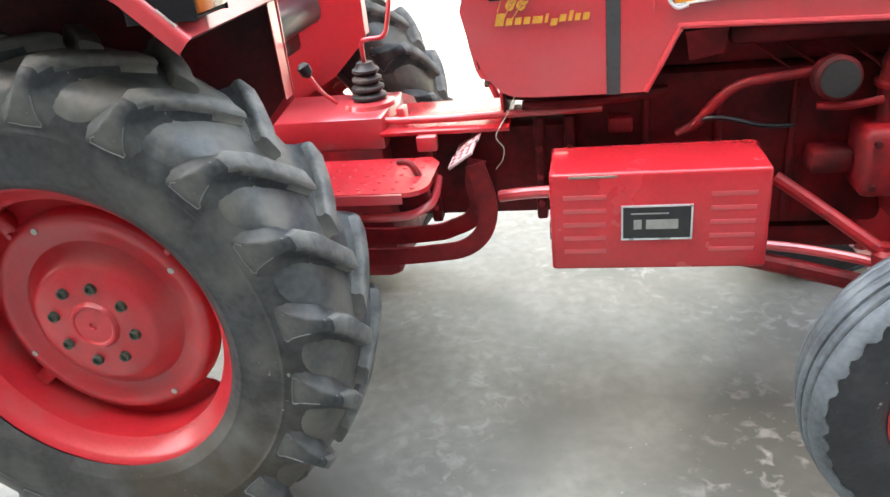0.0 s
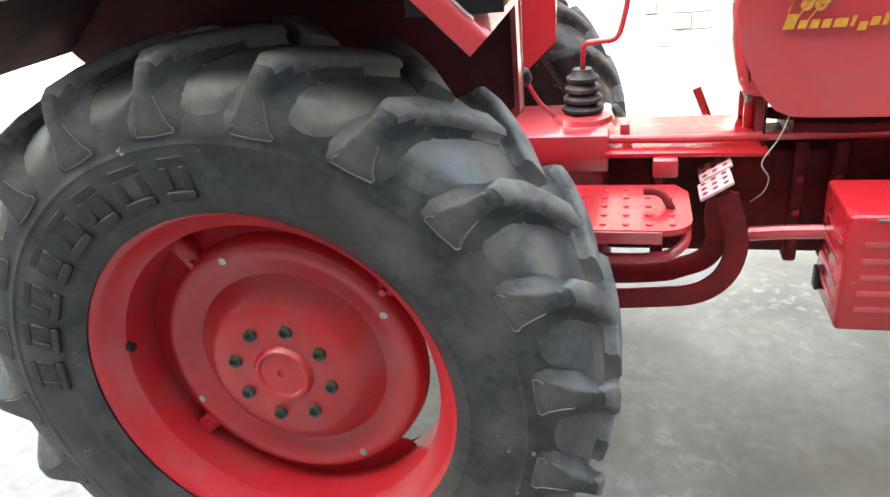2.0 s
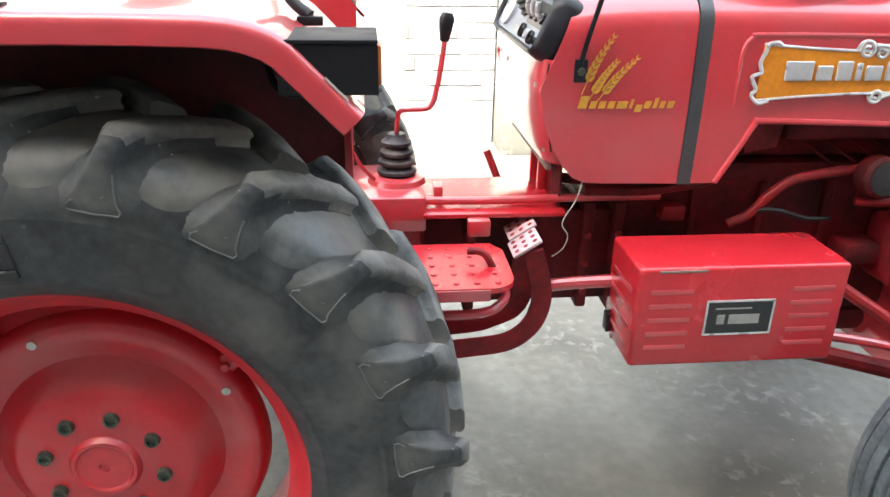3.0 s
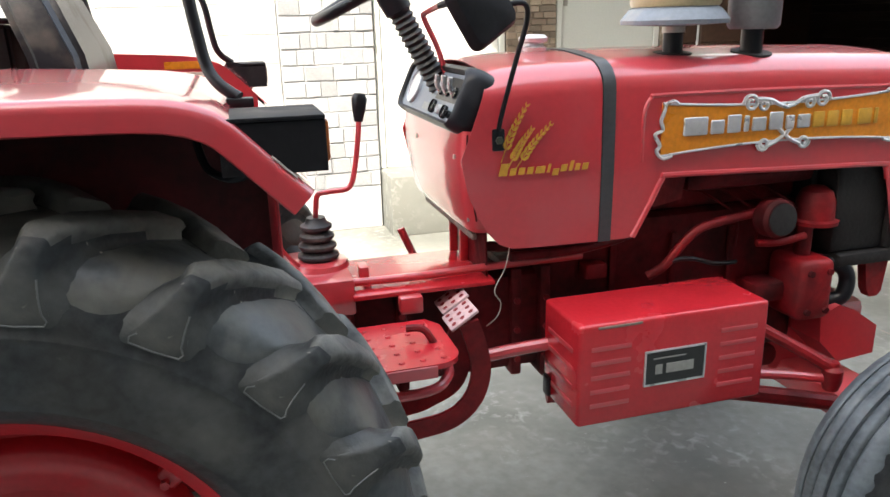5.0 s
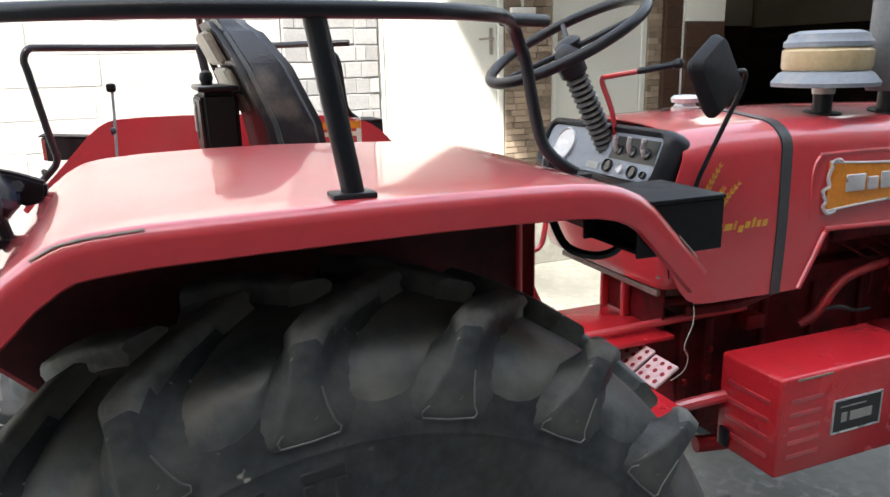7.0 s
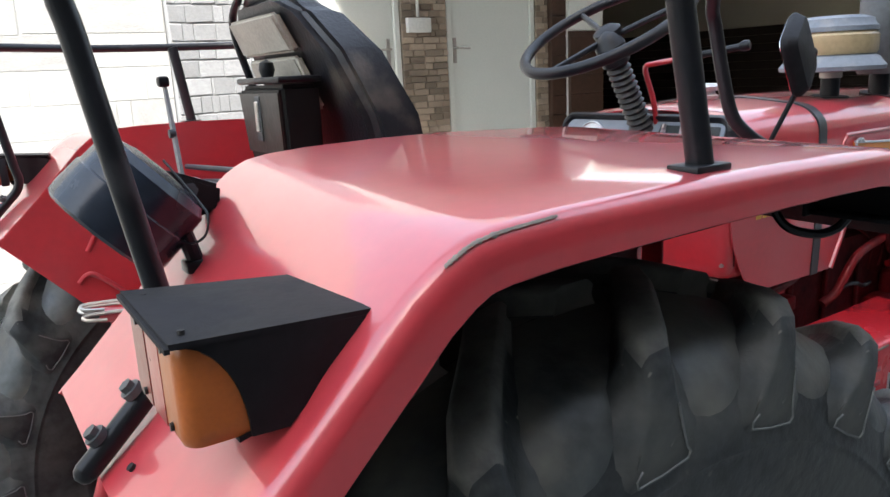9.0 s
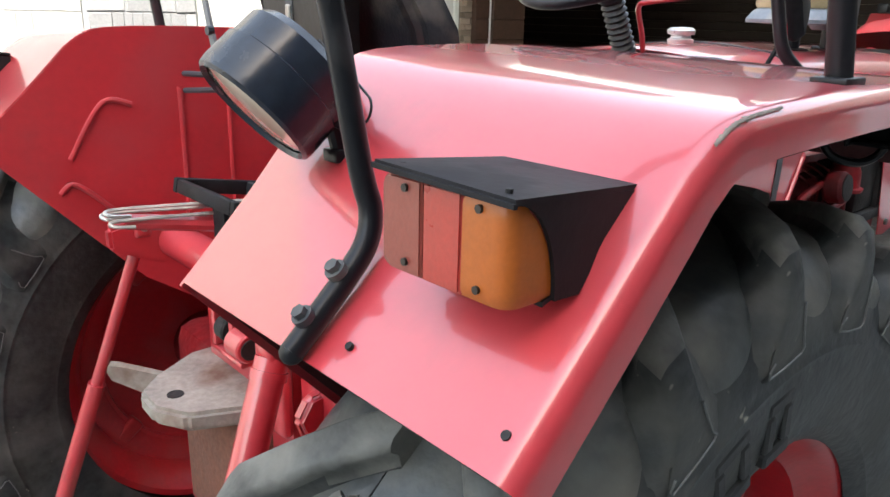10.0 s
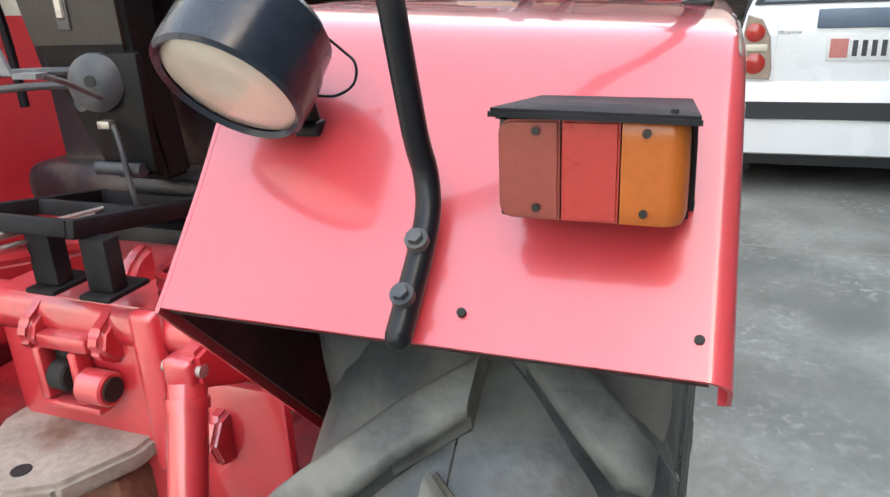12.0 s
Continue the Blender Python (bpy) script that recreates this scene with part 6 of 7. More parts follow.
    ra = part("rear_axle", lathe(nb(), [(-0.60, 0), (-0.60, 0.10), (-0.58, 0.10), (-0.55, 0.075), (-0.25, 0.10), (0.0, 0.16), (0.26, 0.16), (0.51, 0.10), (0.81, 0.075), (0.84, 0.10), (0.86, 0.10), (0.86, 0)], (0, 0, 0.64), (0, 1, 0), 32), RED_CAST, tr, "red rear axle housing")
    fx = nb()
    box(fx, 1.90, 2.06, YC - 0.52, YC + 0.52, 0.42, 0.50, 0.015)
    box(fx, 1.86, 2.20, YC - 0.16, YC + 0.16, 0.46, 0.66, 0.03)
    for s in (-1, 1):
        cyl(fx, (1.98, YC + s * 0.52, 0.30), (1.98, YC + s * 0.52, 0.60), 0.035)
        cyl(fx, (1.98, YC + s * 0.50, 0.36), (1.98, YC + s * 0.60, 0.36), 0.04)
    part("front_axle", fx, RED, tr, "red front axle beam")
    part("drag_link", tb([(1.22, -0.20, 0.600), (1.55, -0.22, 0.590), (1.70, -0.25, 0.583), (1.838, -0.307, 0.575)], 0.013, 10), RED, tr, "red steering rod")
    part("axle_stay", tb([(1.15, -0.02, 0.50), (1.55, -0.12, 0.50), (1.93, -0.28, 0.47)], 0.024, 10), RED_CAST, tr, "dark red axle stay")
    part("clutch_rod", tb([(0.60, -0.080, 0.918), (0.78, -0.086, 0.917), (0.94, -0.092, 0.922), (1.20, -0.11, 0.930)], 0.010, 10), RED, tr, "red control rod")
    part("hydraulic_pipe", tb([(1.0, -0.13, 0.955), (1.15, -0.13, 0.952), (1.28, -0.10, 0.955), (1.36, -0.06, 0.955)], 0.013, 10), RED_DARK, tr, "dark red pipe below the cowl")
    part("hydraulic_pipe", tb([(0.96, -0.06, 0.965), (1.02, -0.09, 0.968), (1.15, -0.10, 0.968)], 0.013, 10), RED_DARK, tr, "dark red pipe below the cowl")
    part("earth_wire", tb([(0.985, -0.165, 0.99), (0.965, -0.19, 0.95), (0.935, -0.20, 0.90), (0.952, -0.195, 0.865), (0.945, -0.19, 0.83), (0.925, -0.17, 0.80)], 0.0015, 6), BEIGE, tr, "thin pale wire")
    part("lower_pipe", tb([(0.93, -0.165, 0.72), (1.0, -0.185, 0.735), (1.10, -0.20, 0.745)], 0.016, 10), RED, tr, "red pipe to the box")
    part("deck", bx(0.615, 0.962, -0.132, 0.150, 0.888, 0.900, 0.003), RED_STEP, tr, "red deck plate over the clutch housing")
    part("deck_lug", bx(0.646, 0.668, -0.05, 0.0, 0.900, 0.942, 0.004), RED, tr)
    part("deck_clip", bx(0.718, 0.773, -0.165, -0.133, 0.852, 0.894, 0.006), RED, tr, "small folded red clip")
    bb = nb()
    box(bb, 0.26, 0.622, -0.118, 0.15, 0.850, 0.938, 0.006)
    part("gear_cover", bb, RED, tr, "red gear cover box")
    part("cover_dome", lathe(nb(), [(0, 0.075), (0.012, 0.07), (0.018, 0.05), (0.018, 0)], (0.557, 0.02, 0.938), (0, 0, 1), 24), RED, tr)
    pts = [(0, 0.048)]
    for i in range(4):
        z = 0.012 + i * 0.024
        r = 0.050 - 0.004 * i
        pts += [(z, r - 0.010), (z + 0.008, r), (z + 0.015, r), (z + 0.022, r - 0.011)]
    pts += [(0.118, 0.022), (0.118, 0)]
    bo = part("gear_boot", lathe(nb(), pts, (0.557, 0.02, 0.9415), (0, 0, 1), 28), BOOT, tr, "ribbed black rubber gear boot")
    part("gear_lever", tb([(0.557, 0.02, 1.055), (0.559, 0.01, 1.085), (0.565, 0.0, 1.118), (0.59, -0.02, 1.128), (0.635, -0.03, 1.136), (0.652, -0.028, 1.18), (0.665, -0.02, 1.25), (0.672, -0.01, 1.30)], 0.0065, 10), RED, bo, "cranked red gear lever")
    part("lever_knob", lathe(nb(), [(-0.03, 0), (-0.03, 0.010), (0.0, 0.016), (0.022, 0.018), (0.034, 0.012), (0.036, 0)], (0.673, -0.009, 1.315), (0.1, 0.03, 1), 18), BLACK, bo, "black gear knob")
    part("range_lever", tb([(0.50, -0.10, 0.98), (0.47, -0.12, 1.02), (0.445, -0.13, 1.07)], 0.005, 8), RED, tr)
    part("range_knob", lathe(nb(), [(0, 0.006), (0.01, 0.016), (0.03, 0.018), (0.04, 0.01), (0.042, 0)], (0.447, -0.13, 1.062), (-0.4, 0, 0.9), 16), BLACK, tr, "small black knob")


def footwell(tr):
    p = nb()
    slab(p, [(0.36, -0.43, 0.838)] + [(0.735 + 0.055 * math.sin(a), -0.375 - 0.055 * math.cos(a), 0.838) for a in [math.pi / 2 * i / 6 for i in range(7)]] + [(0.790, -0.235, 0.838), (0.765, -0.195, 0.838), (0.36, -0.195, 0.838)], (0, 0, 0.012))
    st = part("step_plate", p, RED_STEP, tr, "red studded foot plate")
    for i in range(9):
        for j in range(5):
            x, y = 0.40 + i * 0.044, -0.405 + j * 0.045
            part("stud", lathe(nb(), [(0, 0.007), (0.003, 0.005), (0.004, 0)], (x, y, 0.850), (0, 0, 1), 8), RED_STEP, st)
    part("step_skirt", bx(0.36, 0.732, -0.434, -0.4305, 0.822, 0.848, 0.001, 1), RED, st)
    part("step_rail", tb([(0.45, -0.40, 0.78), (0.70, -0.40, 0.775), (0.77, -0.36, 0.780), (0.785, -0.30, 0.790), (0.78, -0.22, 0.80)], 0.011, 10), RED, st, "red bar below the foot plate")
    part("step_peg", tb([(0.700, -0.30, 0.878), (0.725, -0.31, 0.880), (0.742, -0.318, 0.868), (0.765, -0.325, 0.82), (0.775, -0.33, 0.785)], 0.0085, 8), RED_CAST, st, "short dark red peg")
    for k, (dy, dr) in enumerate(((0.0, 0.0), (0.06, -0.035))):
        y = -0.195 + dy
        pts = [(0.872, y, 0.825 - k * 0.01), (0.893 + dr, y, 0.755), (0.900 + dr, y, 0.69), (0.878 + dr, y, 0.625 - dr * 0.5), (0.825 + dr, y, 0.582 - dr), (0.74, y, 0.568 - dr), (0.60, y, 0.560 - dr), (0.40, y, 0.57 - dr)]
        b = nb()
        P = smooth_path(pts, 5)
        rings = []
        for i, q in enumerate(P):
            t = (P[min(i + 1, len(P) - 1)] - P[max(i - 1, 0)]).normalized()
            nn = Vector((t.z, 0, -t.x))
            h = 0.024
            rings.append([q + nn * h + Vector((0, 0.006, 0)), q + nn * h - Vector((0, 0.006, 0)), q - nn * h - Vector((0, 0.006, 0)), q - nn * h + Vector((0, 0.006, 0))])
        loft(b, rings, close=True)
        arm = part("brake_arm", b, RED_CAST, tr, "curved red brake pedal arm")
        c = Vector((0.846 + 0.006 * k, -0.212 + 0.092 * k, 0.856 + 0.004 * k))
        d, u, v = frame_of((-0.62, 0.0, 0.78))
        pm = Matrix(((0, 1, 0, 0), (0.84, 0, 0.543, 0), (-0.543, 0, 0.84, 0), (0, 0, 0, 1))).transposed()
        pm.translation = c
        part("pedal_plate", bx(-0.041, 0.041, -0.038, 0.038, -0.004, 0.004, 0.003), PEDAL, arm, "worn perforated pedal plate", pm)
        for i in range(3):
            for j in range(3):
                part("pedal_hole", lathe(nb(), [(0.0, 0.0062), (0.001, 0.0062), (0.001, 0)], (-0.026 + i * 0.026, -0.024 + j * 0.024, 0.0042), (0, 0, 1), 10), RED_CAST, arm, "", pm)
    # clutch pedal and bars of the far side
    part("clutch_pedal", tb([(0.893, 0.395, 0.79), (0.848, 0.412, 0.90)], 0.012, 8), RED, tr, "red pedal bar", None)
    for y in (0.035, 0.130):
        part("cowl_stay", bx(0.925, 0.947, y, y + 0.014, 0.900, 1.028, 0.003), RED, tr, "flat red stay")
    part("stay_panel", bx(0.9475, 0.953, -0.10, 0.15, 0.9005, 1.026, 0.002), RED_DARK, tr, "dark red panel behind the stays")


def side_box(tr):
    x0, x1, y0, y1, z0, z1 = 1.070, 1.562, -0.372, -0.178, 0.606, 0.856
    b = part("battery_box", bx(x0, x1, y0, y1, z0, z1, 0.010, 3), RED_STEP, tr, "red pressed steel side box with a dark label")
    for i in range(5):
        for xa, xb in ((x0 + 0.03, x0 + 0.13), (x1 - 0.13, x1 - 0.03)):
            part("pressed_louvre", bx(xa, xb, y0 - 0.0013, y0 + 0.004, z1 - 0.065 - i * 0.035, z1 - 0.053 - i * 0.035, 0.002), RED, b)
    for i in range(4):
        part("pressed_louvre", bx(x0 - 0.0022, x0 + 0.004, y0 + 0.03, y1 - 0.03, z1 - 0.075 - i * 0.045, z1 - 0.062 - i * 0.045, 0.002), RED, b)
    lb = part("label", bx(1.238, 1.390, y0 - 0.003, y0 - 0.0002, 0.690, 0.770, 0.001, 1), PLATE_BLK, b, "black rating label with a pale panel")
    fr = nb()
    for a in ((1.234, 1.394, 0.770, 0.774), (1.234, 1.394, 0.686, 0.690), (1.234, 1.238, 0.6901, 0.7699), (1.390, 1.394, 0.6901, 0.7699)):
        box(fr, a[0], a[1], y0 - 0.004, y0 - 0.0002, a[2], a[3])
    part("label_rim", fr, SILVER, lb)
    part("label_bar", bx(1.290, 1.362, y0 - 0.0042, y0 - 0.0032, 0.714, 0.738), GREY_PRINT, lb, "pale printed bar")
    part("label_bar", bx(1.262, 1.280, y0 - 0.0042, y0 - 0.0032, 0.714, 0.738), GREY_PRINT, lb)
    part("label_bar", bx(1.256, 1.34, y0 - 0.0042, y0 - 0.0032, 0.752, 0.755), GREY_PRINT, lb)
    part("scratch", bx(x0 + 0.045, x0 + 0.155, y0 - 0.0012, y0 + 0.004, z1 - 0.012, z1 - 0.006, 0.001, 1), CHIP, b, "scraped edge")
    part("box_hinge", bx(x0 - 0.01, x0, y1 - 0.05, y1 - 0.02, z0 + 0.01, z0 + 0.06, 0.003), BLACK, b)
    part("box_mount", bx(1.2, 1.45, y1, -0.05, 0.62, 0.66, 0.004), RED_CAST, b)


def linkage(tr):
    # lift housing, top-link bracket, lift rods, hitch
    h = nb()
    box(h, -0.24, 0.10, -0.13, 0.17, 0.74, 1.10, 0.03)
    lh = part("lift_housing", h, RED, tr, "red hydraulic lift housing")
    part("rocker_shaft", cy((-0.215, -0.27, 1.06), (-0.215, 0.34, 1.06), 0.034), RED, lh)
    for y in (-0.268, 0.318):
        arm = sl([(-0.25, y, 1.02), (-0.18, y, 1.02), (-0.20, y, 1.09), (-0.29, y, 1.11), (-0.335, y, 1.10), (-0.335, y, 1.06)], (0, 0.028, 0))
        bmesh.ops.bevel(arm, geom=arm.edges[:], offset=0.006, segments=2, affect="EDGES")
        part("lift_arm", arm, RED, lh, "red lift arm")
    # top-link bracket: two curved cheeks, a bridge and a pin boss
    for y in (0.058, -0.064):
        ck = sl([(-0.150, y, 1.00), (-0.225, y, 1.005), (-0.262, y, 1.020), (-0.276, y, 1.042), (-0.268, y, 1.066), (-0.240, y, 1.082), (-0.215, y, 1.105), (-0.185, y, 1.138), (-0.150, y, 1.150)], (0, 0.030, 0))
        bmesh.ops.bevel(ck, geom=ck.edges[:], offset=0.008, segments=3, affect="EDGES")
        part("bracket_cheek", ck, RED, lh, "curved red bracket cheek")
    part("bracket_bridge", bx(-0.268, -0.225, -0.030, 0.056, 1.030, 1.052, 0.005), RED, lh, "red bridge plate")
    for y in (0.056, -0.008):
        part("bracket_post", bx(-0.268, -0.240, y, y + 0.016, 0.950, 1.029, 0.004), RED, lh)
    part("bridge_foot", bx(-0.268, -0.240, -0.030, 0.072, 0.938, 0.9495, 0.004), RED, lh)
    # near-black sheet painted as the shade in the opening
    part("boss_hole", bx(-0.246, -0.2405, 0.009, 0.055, 0.951, 1.028, 0.001, 1), DEEP_BLACK, lh, "dark opening in the bracket")
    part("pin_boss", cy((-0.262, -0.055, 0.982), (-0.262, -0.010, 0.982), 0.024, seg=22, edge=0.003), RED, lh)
    part("pin", cy((-0.262, -0.058, 0.982), (-0.262, -0.0552, 0.982), 0.017, seg=16), DEEP_BLACK, lh, "dark pin end")
    part("pin", cy((-0.252, 0.020, 0.985), (-0.252, 0.050, 0.985), 0.022, seg=18, edge=0.003), DEEP_BLACK, lh, "dark pin end")
    part("housing_rib", bx(-0.262, -0.238, -0.145, -0.100, 0.86, 1.10, 0.012, 3), RED, lh, "red rib on the lift housing")
    part("axle_plate", bx(-0.235, -0.215, -0.30, -0.15, 0.80, 1.00, 0.008), RED, lh, "red plate on the axle trumpet")
    ear = sl([(-0.20, -0.215, 0.97), (-0.255, -0.215, 0.96), (-0.275, -0.215, 0.93), (-0.262, -0.215, 0.895), (-0.20, -0.215, 0.87)], (0, 0.024, 0))
    bmesh.ops.bevel(ear, geom=ear.edges[:], offset=0.006, segments=3, affect="EDGES")
    part("bracket_ear", ear, RED, lh, "red bracket ear")
    for (p, q, r) in (((-0.326, -0.243, 1.060), (-0.51, -0.310, 0.63), 0.0225), ((-0.276, 0.331, 1.080), (-0.450, 0.418, 0.54), 0.0115)):
        p, q = Vector(p), Vector(q)
        rd = part("lift_rod", tb([p, (p + q) / 2, q], r, 16, 1), RED, tr, "red lift rod")
        part("rod_sleeve", tb([p + (q - p) * 0.55, q], r * 1.45, 14), RED, rd)
        part("rod_collar", tb([p + (q - p) * 0.035, p + (q - p) * 0.06], r * 1.12, 16), RED, rd)
        part("rod_fork", bx(p.x - 0.016, p.x + 0.016, p.y - 0.02, p.y + 0.02, p.z - 0.004, p.z + 0.034, 0.008, 3), RED, rd)
        part("fork_pin", cy((p.x, p.y - 0.026, p.z + 0.018), (p.x, p.y + 0.026, p.z + 0.018), 0.008, seg=12), STEEL, rd)
    for y in (-0.28, 0.20):
        part("lower_link", tb([(-0.12, y * 0.8 + 0.02, 0.50), (-0.40, y, 0.49), (-0.70, y, 0.47)], 0.022, 10), RED, tr, "red lower link arm")
    tl = part("top_link", tb([(-0.20, 0.01, 1.155), (-0.30, 0.04, 1.170), (-0.385, 0.068, 1.180)], 0.012, 10), RED, tr, "red top link tied up with wire")
    for dy, dz in ((0.0, 0.013), (0.016, 0.004), (-0.014, 0.0)):
        part("tie_wire", tb([(-0.16, -0.002 + dy, 1.185 + dz), (-0.30, 0.043 + dy, 1.186 + dz), (-0.400, 0.074 + dy * 1.3, 1.186 + dz), (-0.408, 0.066 + dy, 1.180 + dz), (-0.38, 0.058 + dy, 1.177 + dz)], 0.003, 6), STEEL, tl, "bent steel wire")
    fr = nb()
    lean = Matrix.Translation((-0.28, 0, 1.21)) @ Matrix.Rotation(0.165, 4, "Y") @ Matrix.Translation((0.28, 0, -1.21))
    for x in (-0.286, -0.165, -0.052):
        box(fr, x, x + 0.014, -0.064, 0.118, 1.200, 1.222, 0.003)
        box(fr, x + 0.0142, x + 0.030, -0.062, 0.116, 1.200, 1.205, 0.001, 1)
    for y in (-0.078, 0.1185):
        box(fr, -0.286, -0.030, y, y + 0.0135, 1.199, 1.223, 0.003)
    bmesh.ops.transform(fr, matrix=lean, verts=fr.verts)
    for y in (-0.104, -0.016):
        box(fr, -0.272, -0.246, y, y + 0.040, 1.128, 1.196, 0.003)
        box(fr, -0.285, -0.215, y - 0.004, y + 0.044, 1.120, 1.127, 0.002)
    part("seat_frame", fr, HOOD_BLACK, tr, "black angle-iron seat frame")
    sp = nb()
    R, r = 0.036, 0.006
    tube(sp, [(-0.19 + R * math.cos(a), -0.150 + R * math.sin(a), 1.09 + 0.013 * a / 6.28) for a in [2 * math.pi * i / 12 for i in range(50)]], r, 8, 2)
    part("seat_spring", sp, RED_CAST, tr, "coil spring under the seat frame")
    hc = nb()
    slab(hc, [(-0.16, -0.085, 0.868), (-0.16, 0.165, 0.868), (-0.27, 0.165, 0.868), (-0.355, 0.115, 0.868), (-0.392, 0.075, 0.868), (-0.395, 0.015, 0.868), (-0.365, -0.04, 0.868), (-0.27, -0.085, 0.868)], (0, 0, 0.032))
    bmesh.ops.bevel(hc, geom=hc.edges[:], offset=0.007, segments=2, affect="EDGES")
    ht = part("hitch", hc, HITCH, tr, "worn grey steel trailer hitch block")
    # thin black disc for the shaded hole
    part("pin_hole", cy((-0.352, 0.03, 0.8995), (-0.352, 0.03, 0.9015), 0.013, seg=20), DEEP_BLACK, ht, "dark pin hole")
    part("hitch_body", bx(-0.30, -0.10, -0.07, 0.15, 0.62, 0.866, 0.02), RUST, ht, "rusty iron hitch body")
    part("hitch_tongue", sl([(-0.27, 0.30, 0.74), (-0.35, 0.36, 0.79), (-0.36, 0.37, 0.82), (-0.335, 0.345, 0.82), (-0.25, 0.30, 0.785)], (0, 0.010, 0.008)), HITCH, ht, "pale steel tongue")
    part("drawbar", bx(-0.60, -0.54, -0.34, 0.42, 0.46, 0.50, 0.006), RED, tr, "red drawbar across the lower links")


def red_tractor():
    tr = empty("tractor", 0.0, YC, GZ)
    tagged(tr, "red farm tractor with black guard rails parked on concrete", "tractor")
    rear_wheel(tr, Matrix.Translation((0, -0.61, 0.64)))
    rear_wheel(tr, Matrix.Translation((0, mirf(-0.61), 0.64)) @ Matrix.Diagonal((1, -1, 1, 1)), lettered=False)
    front_wheel(tr, Matrix.Translation((2.015, -0.52, 0.36)))
    front_wheel(tr, Matrix.Translation((2.015, mir(-0.52), 0.36)) @ Matrix.Diagonal((1, -1, 1, 1)))
    fender_unit(tr, -1)
    fender_unit(tr, 1)
    I = Matrix.Identity(4)
    MX = Matrix.Translation((0, 2 * YF, 0)) @ Matrix.Diagonal((1, -1, 1, 1))
    guard_rail(tr, -1, -0.589, -0.739, -0.515)
    guard_rail(tr, 1, -0.589, -0.739, -0.515)
    tail_lamp(tr, I)
    tail_lamp(tr, MX)
    front_lamp(tr, I)
    front_lamp(tr, MX)
    work_lamp(tr)
    bonnet(tr)
    dash(tr)
    steering(tr)
    mirror(tr)
    seat_group(tr)
    drivetrain(tr)
    footwell(tr)
    side_box(tr)
    linkage(tr)


red_tractor()


# ---- second tractor by the slatted wall ----
def parked_tractor():
    m = Matrix.Translation((6.74, 0.466, GZ)) @ Matrix.Rotation(radians(178), 4, "Z") @ Matrix.Scale(1.06, 4) @ Matrix.Translation((0, -YC, 0.025))
    c = m @ Vector((0, YC, 0))
    tr = empty("tractor", c.x, c.y, GZ)
    tagged(tr, "older red farm tractor with yellow decal beside slatted wall", "tractor")
    for s in (1, -1):
        mx = Matrix.Identity(4) if s > 0 else Matrix.Translation((0, 2 * YC, 0)) @ Matrix.Diagonal((1, -1, 1, 1))
        rear_wheel(tr, m @ mx @ Matrix.Translation((0, -0.655, 0.64)), lettered=False)
        front_wheel(tr, m @ mx @ Matrix.Translation((1.985, -0.52, 0.36)))
        fe = part("fender", bent_strip(nb(), [(-0.45, 1.15), (-0.25, 1.47), (0.35, 1.50), (0.42, 1.42)], -0.80, -0.36, 0.006), RED, tr, "flat red fender", m @ mx)
        part("fender_side", sl([(-0.45, -0.362, 1.15), (-0.25, -0.362, 1.465), (0.35, -0.362, 1.495), (0.35, -0.362, 0.9), (-0.2, -0.362, 0.9)], (0, 0.004, 0)), RED, fe, "", m @ mx)
        part("fender_edge", sl([(-0.25, -0.804, 1.36), (-0.25, -0.804, 1.47), (0.35, -0.804, 1.50), (0.42, -0.804, 1.42), (0.40, -0.804, 1.38)], (0, 0.004, 0)), RED, fe, "", m @ mx)
        part("marker_lamp", bx(0.34, 0.42, -0.74, -0.66, 1.505, 1.575, 0.008), BLACK_PL, tr, "small black fender lamp", m @ mx)
        part("headlamp", lathe(nb(), [(-0.05, 0.05), (0, 0.085), (0.02, 0.07), (0.03, 0)], (2.305, YC - 0.13, 1.20), (1, 0, 0), 24), RED, tr, "round red headlamp", m @ mx)
    hd = loft(nb(), [hood_ring(x, z, half=0.27, top=t) for x, z, t in ((0.85, 1.06, 1.50), (1.3, 1.06, 1.50), (1.9, 1.06, 1.47), (2.2, 0.84, 1.44), (2.32, 0.84, 1.38))], caps=False)
    ho = part("bonnet", thicken(hd, 0.004), RED, tr, "red bonnet with yellow side flash", m)
    for s in (-1, 1):
        y = YC + s * 0.2765
        part("side_flash", sl([(2.22, y, 1.02), (2.10, y, 1.20), (1.85, y, 1.30), (1.30, y, 1.36), (1.30, y, 1.335), (1.80, y, 1.245), (1.96, y, 1.13), (2.04, y, 1.00)], (0, s * 0.004, 0)), GOLD, ho, "yellow side flash", m)
    part("grille", bx(2.325, 2.335, YC - 0.2, YC + 0.2, 0.86, 1.28, 0.01), DEEP_BLACK, ho, "", m)
    e = nb()
    box(e, 0.2, 2.0, -0.05, 0.31, 0.48, 1.10, 0.03)
    part("engine", e, RED_CAST, tr, "", m)
    ax = nb()
    box(ax, 1.9, 2.06, YC - 0.52, YC + 0.52, 0.40, 0.48, 0.01)
    cyl(ax, (0, -0.6, 0.64), (0, 0.86, 0.64), 0.09)
    part("axle", ax, RED_CAST, tr, "", m)
    part("seat", bx(-0.05, 0.3, -0.1, 0.36, 1.2, 1.32, 0.03), VINYL, tr, "black seat", m)
    part("seat_back", bx(-0.10, -0.02, -0.1, 0.36, 1.3, 1.62, 0.03), VINYL, tr, "", m)
    w = nb()
    tube(w, [(0.62 + 0.10 * math.sin(a), YC + 0.2 * math.cos(a), 1.66 + 0.16 * math.sin(a)) for a in [2 * math.pi * i / 24 for i in range(25)]], 0.012, 8, 2)
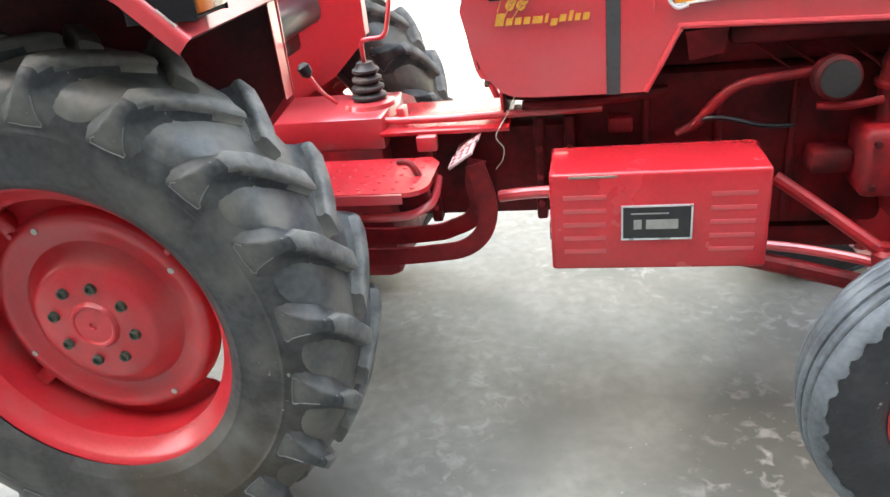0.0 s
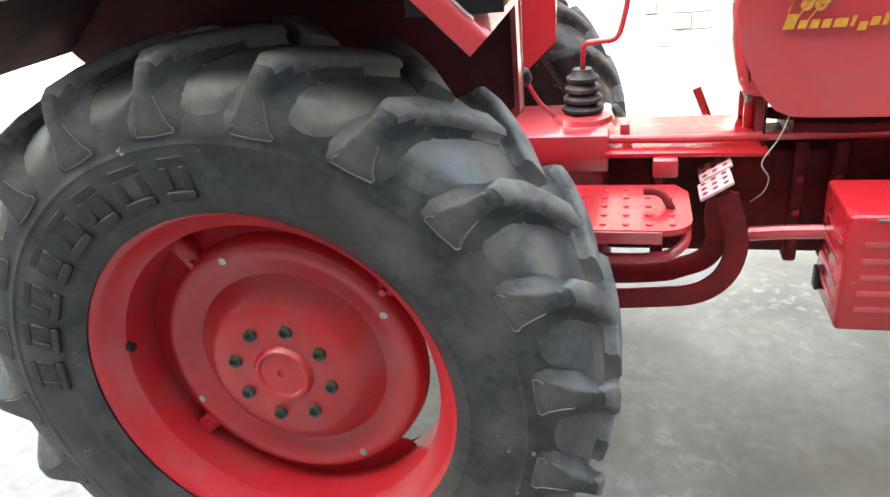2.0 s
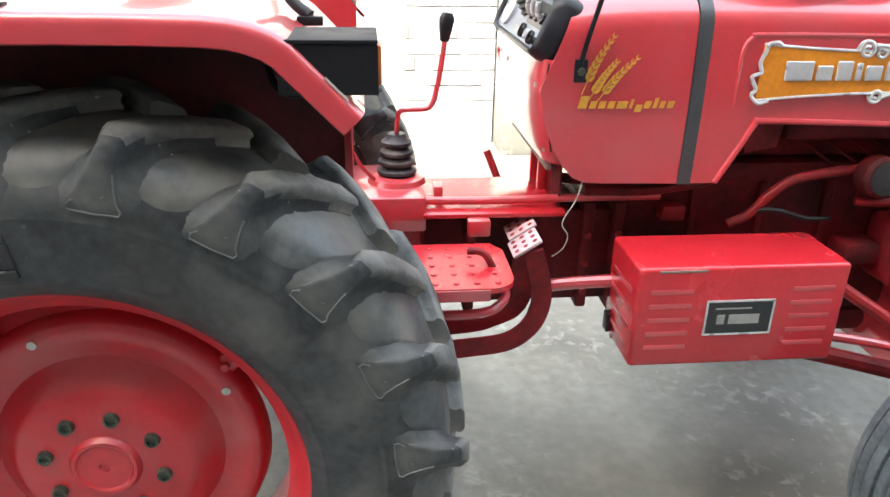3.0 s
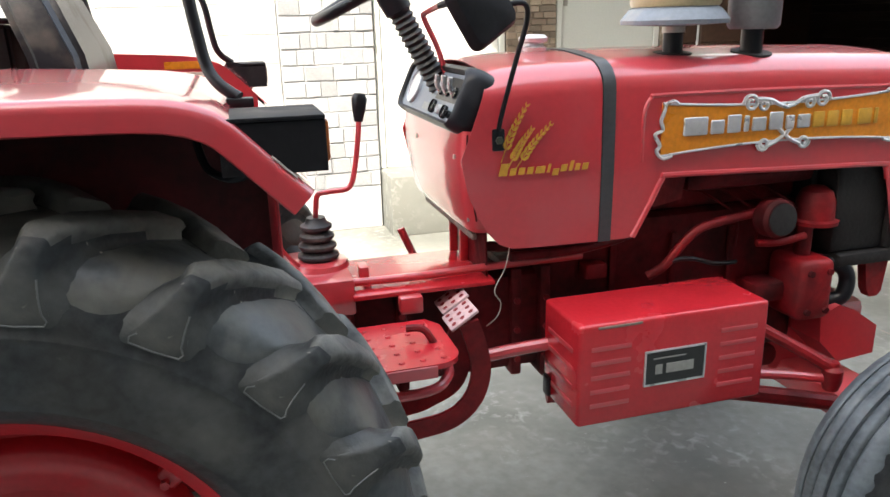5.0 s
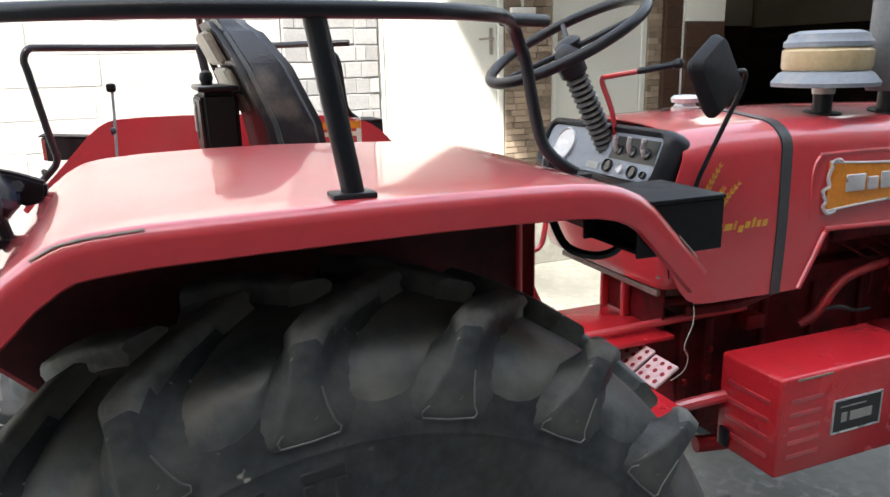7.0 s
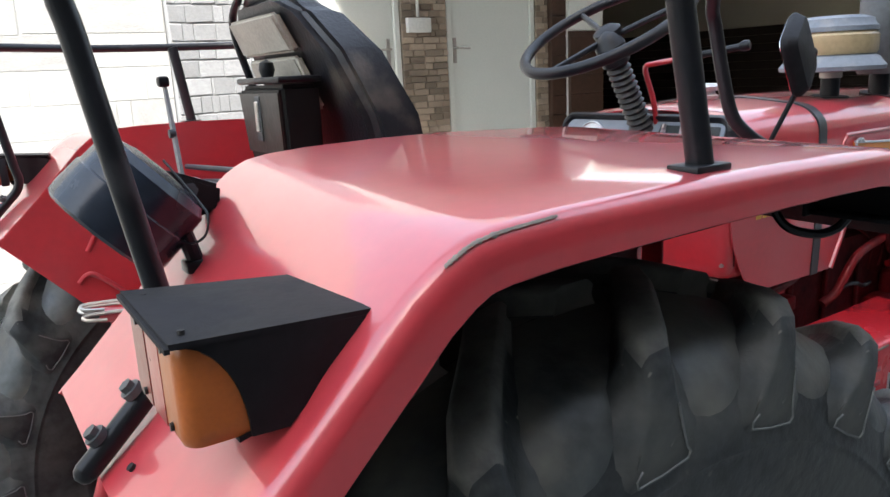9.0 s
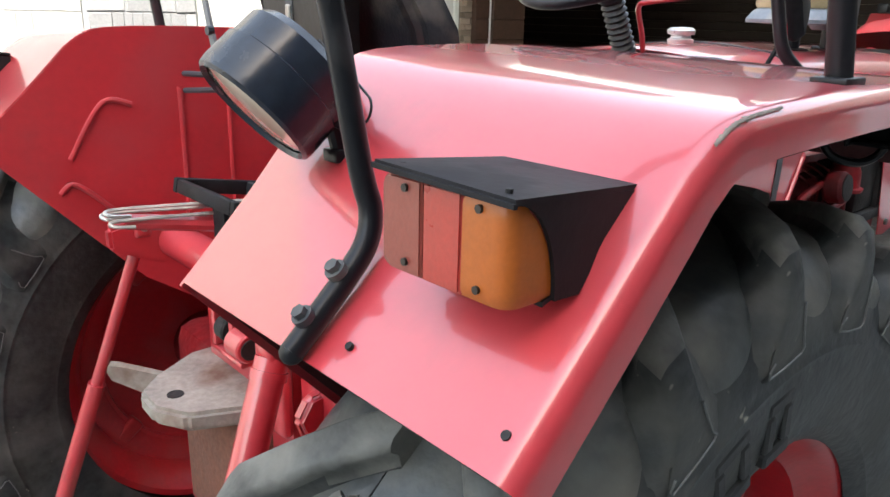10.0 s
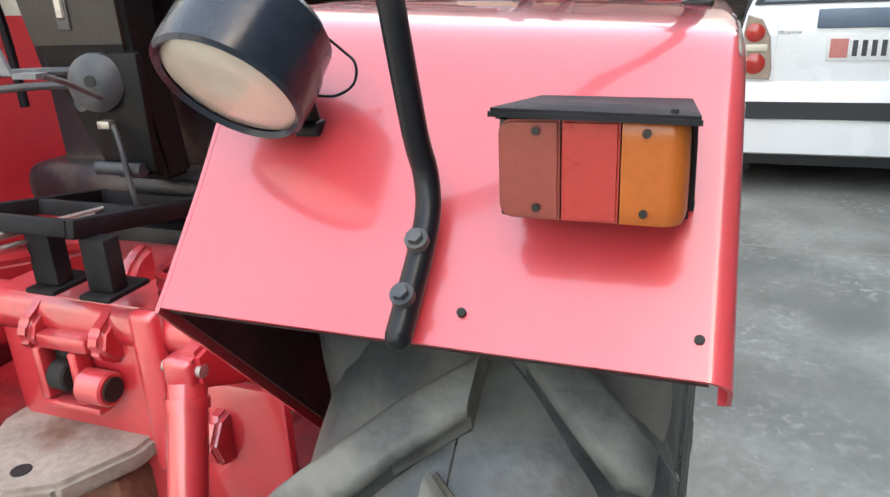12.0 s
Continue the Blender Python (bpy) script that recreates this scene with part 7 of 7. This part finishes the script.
    tube(w, [(0.85, YC, 1.4), (0.62, YC, 1.66)], 0.018, 8)
    part("steering_wheel", w, BLACK_PL, tr, "", m)
    part("exhaust", cy((1.6, YC + 0.1, 1.48), (1.6, YC + 0.1, 2.2), 0.04), MUFFLER, tr, "upright exhaust", m)
    ac = part("air_cleaner", cy((1.35, YC - 0.05, 1.48), (1.35, YC - 0.05, 1.62), 0.03), BLACK, tr, "", m)
    part("bowl", lathe(nb(), [(1.62, 0.03), (1.62, 0.10), (1.70, 0.10), (1.72, 0.05), (1.73, 0)], (1.35, YC - 0.05, 0), (0, 0, 1), 24), CLEAN_BOWL, ac, "", m)


parked_tractor()


# ---- stone facing, piece by piece ----
def stone_walls():
    rng = random.Random(11)
    grey = pier("pier_grey", 0.76, 1.44, GZ, 3.9, YN - 0.05, "pier faced with split grey stone", MORTAR_G)
    stone_field(grey, STONE_G, 0.76, 1.44, 0.3, 3.3, 26, 5.4, "stone", rng, 0.016, 0.7)
    tan = pier("pier_tan", 2.495, 2.912, GZ, 3.04, YN - 0.02, "pier faced with tan ledge stone strips", MORTAR)
    stone_field(tan, STONE_B, 2.495, 2.912, 0.42, 2.9, 50, 3.6, "stone", rng, 0.018)
    tan2 = pier("pier_tan_narrow", 3.848, 3.985, GZ, 3.04, YN - 0.02, "narrow strip of tan ledge stone", MORTAR)
    stone_field(tan2, STONE_B, 3.848, 3.985, 0.42, 2.9, 50, 1.3, "stone", rng, 0.018)
    wp = part("wood_panel", bx(3.99, 4.165, YN - 0.06, YN + 0.052, GZ, 3.04, 0.005), WOOD)
    structure(wp, "brown wood-clad door jamb", "panel")
    for i in range(17):
        part("board", bx(3.992, 4.163, YN - 0.072, YN - 0.0605, 0.1 + i * 0.17, 0.262 + i * 0.17, 0.003, 1), WOOD, wp)
    jp = part("jamb", bx(4.185, 4.60, YN - 0.09, YN + 0.052, GZ, 1.835, 0.005), WOOD)
    structure(jp, "brown wood-clad corner pier", "panel")
    for i in range(10):
        part("board", bx(4.187, 4.598, YN - 0.102, YN - 0.0905, 0.1 + i * 0.17, 0.262 + i * 0.17, 0.003, 1), WOOD, jp)
    cp = part("upper_pier", bx(4.185, 4.60, YN - 0.09, YN + 0.052, 1.84, 3.04, 0.005), DOOR)
    structure(cp, "white painted head of the brown corner pier", "panel")
    part("edge_strip", bx(4.167, 4.183, YN - 0.075, YN - 0.02, 0.42, 3.0, 0.002, 1), DOOR, jp, "thin pale strip")
    wh = pier("stone_face", -5.2, 0.755, GZ, 3.2, YN + 0.02, "white split-stone facing on the courtyard wall", STONE_W)
    stone_field(wh, STONE_W, -5.2, 0.755, 0.0, 3.1, 15, 13, "stone", rng, 0.007, 0.8, 1.0)
    switch_box()


stone_walls()
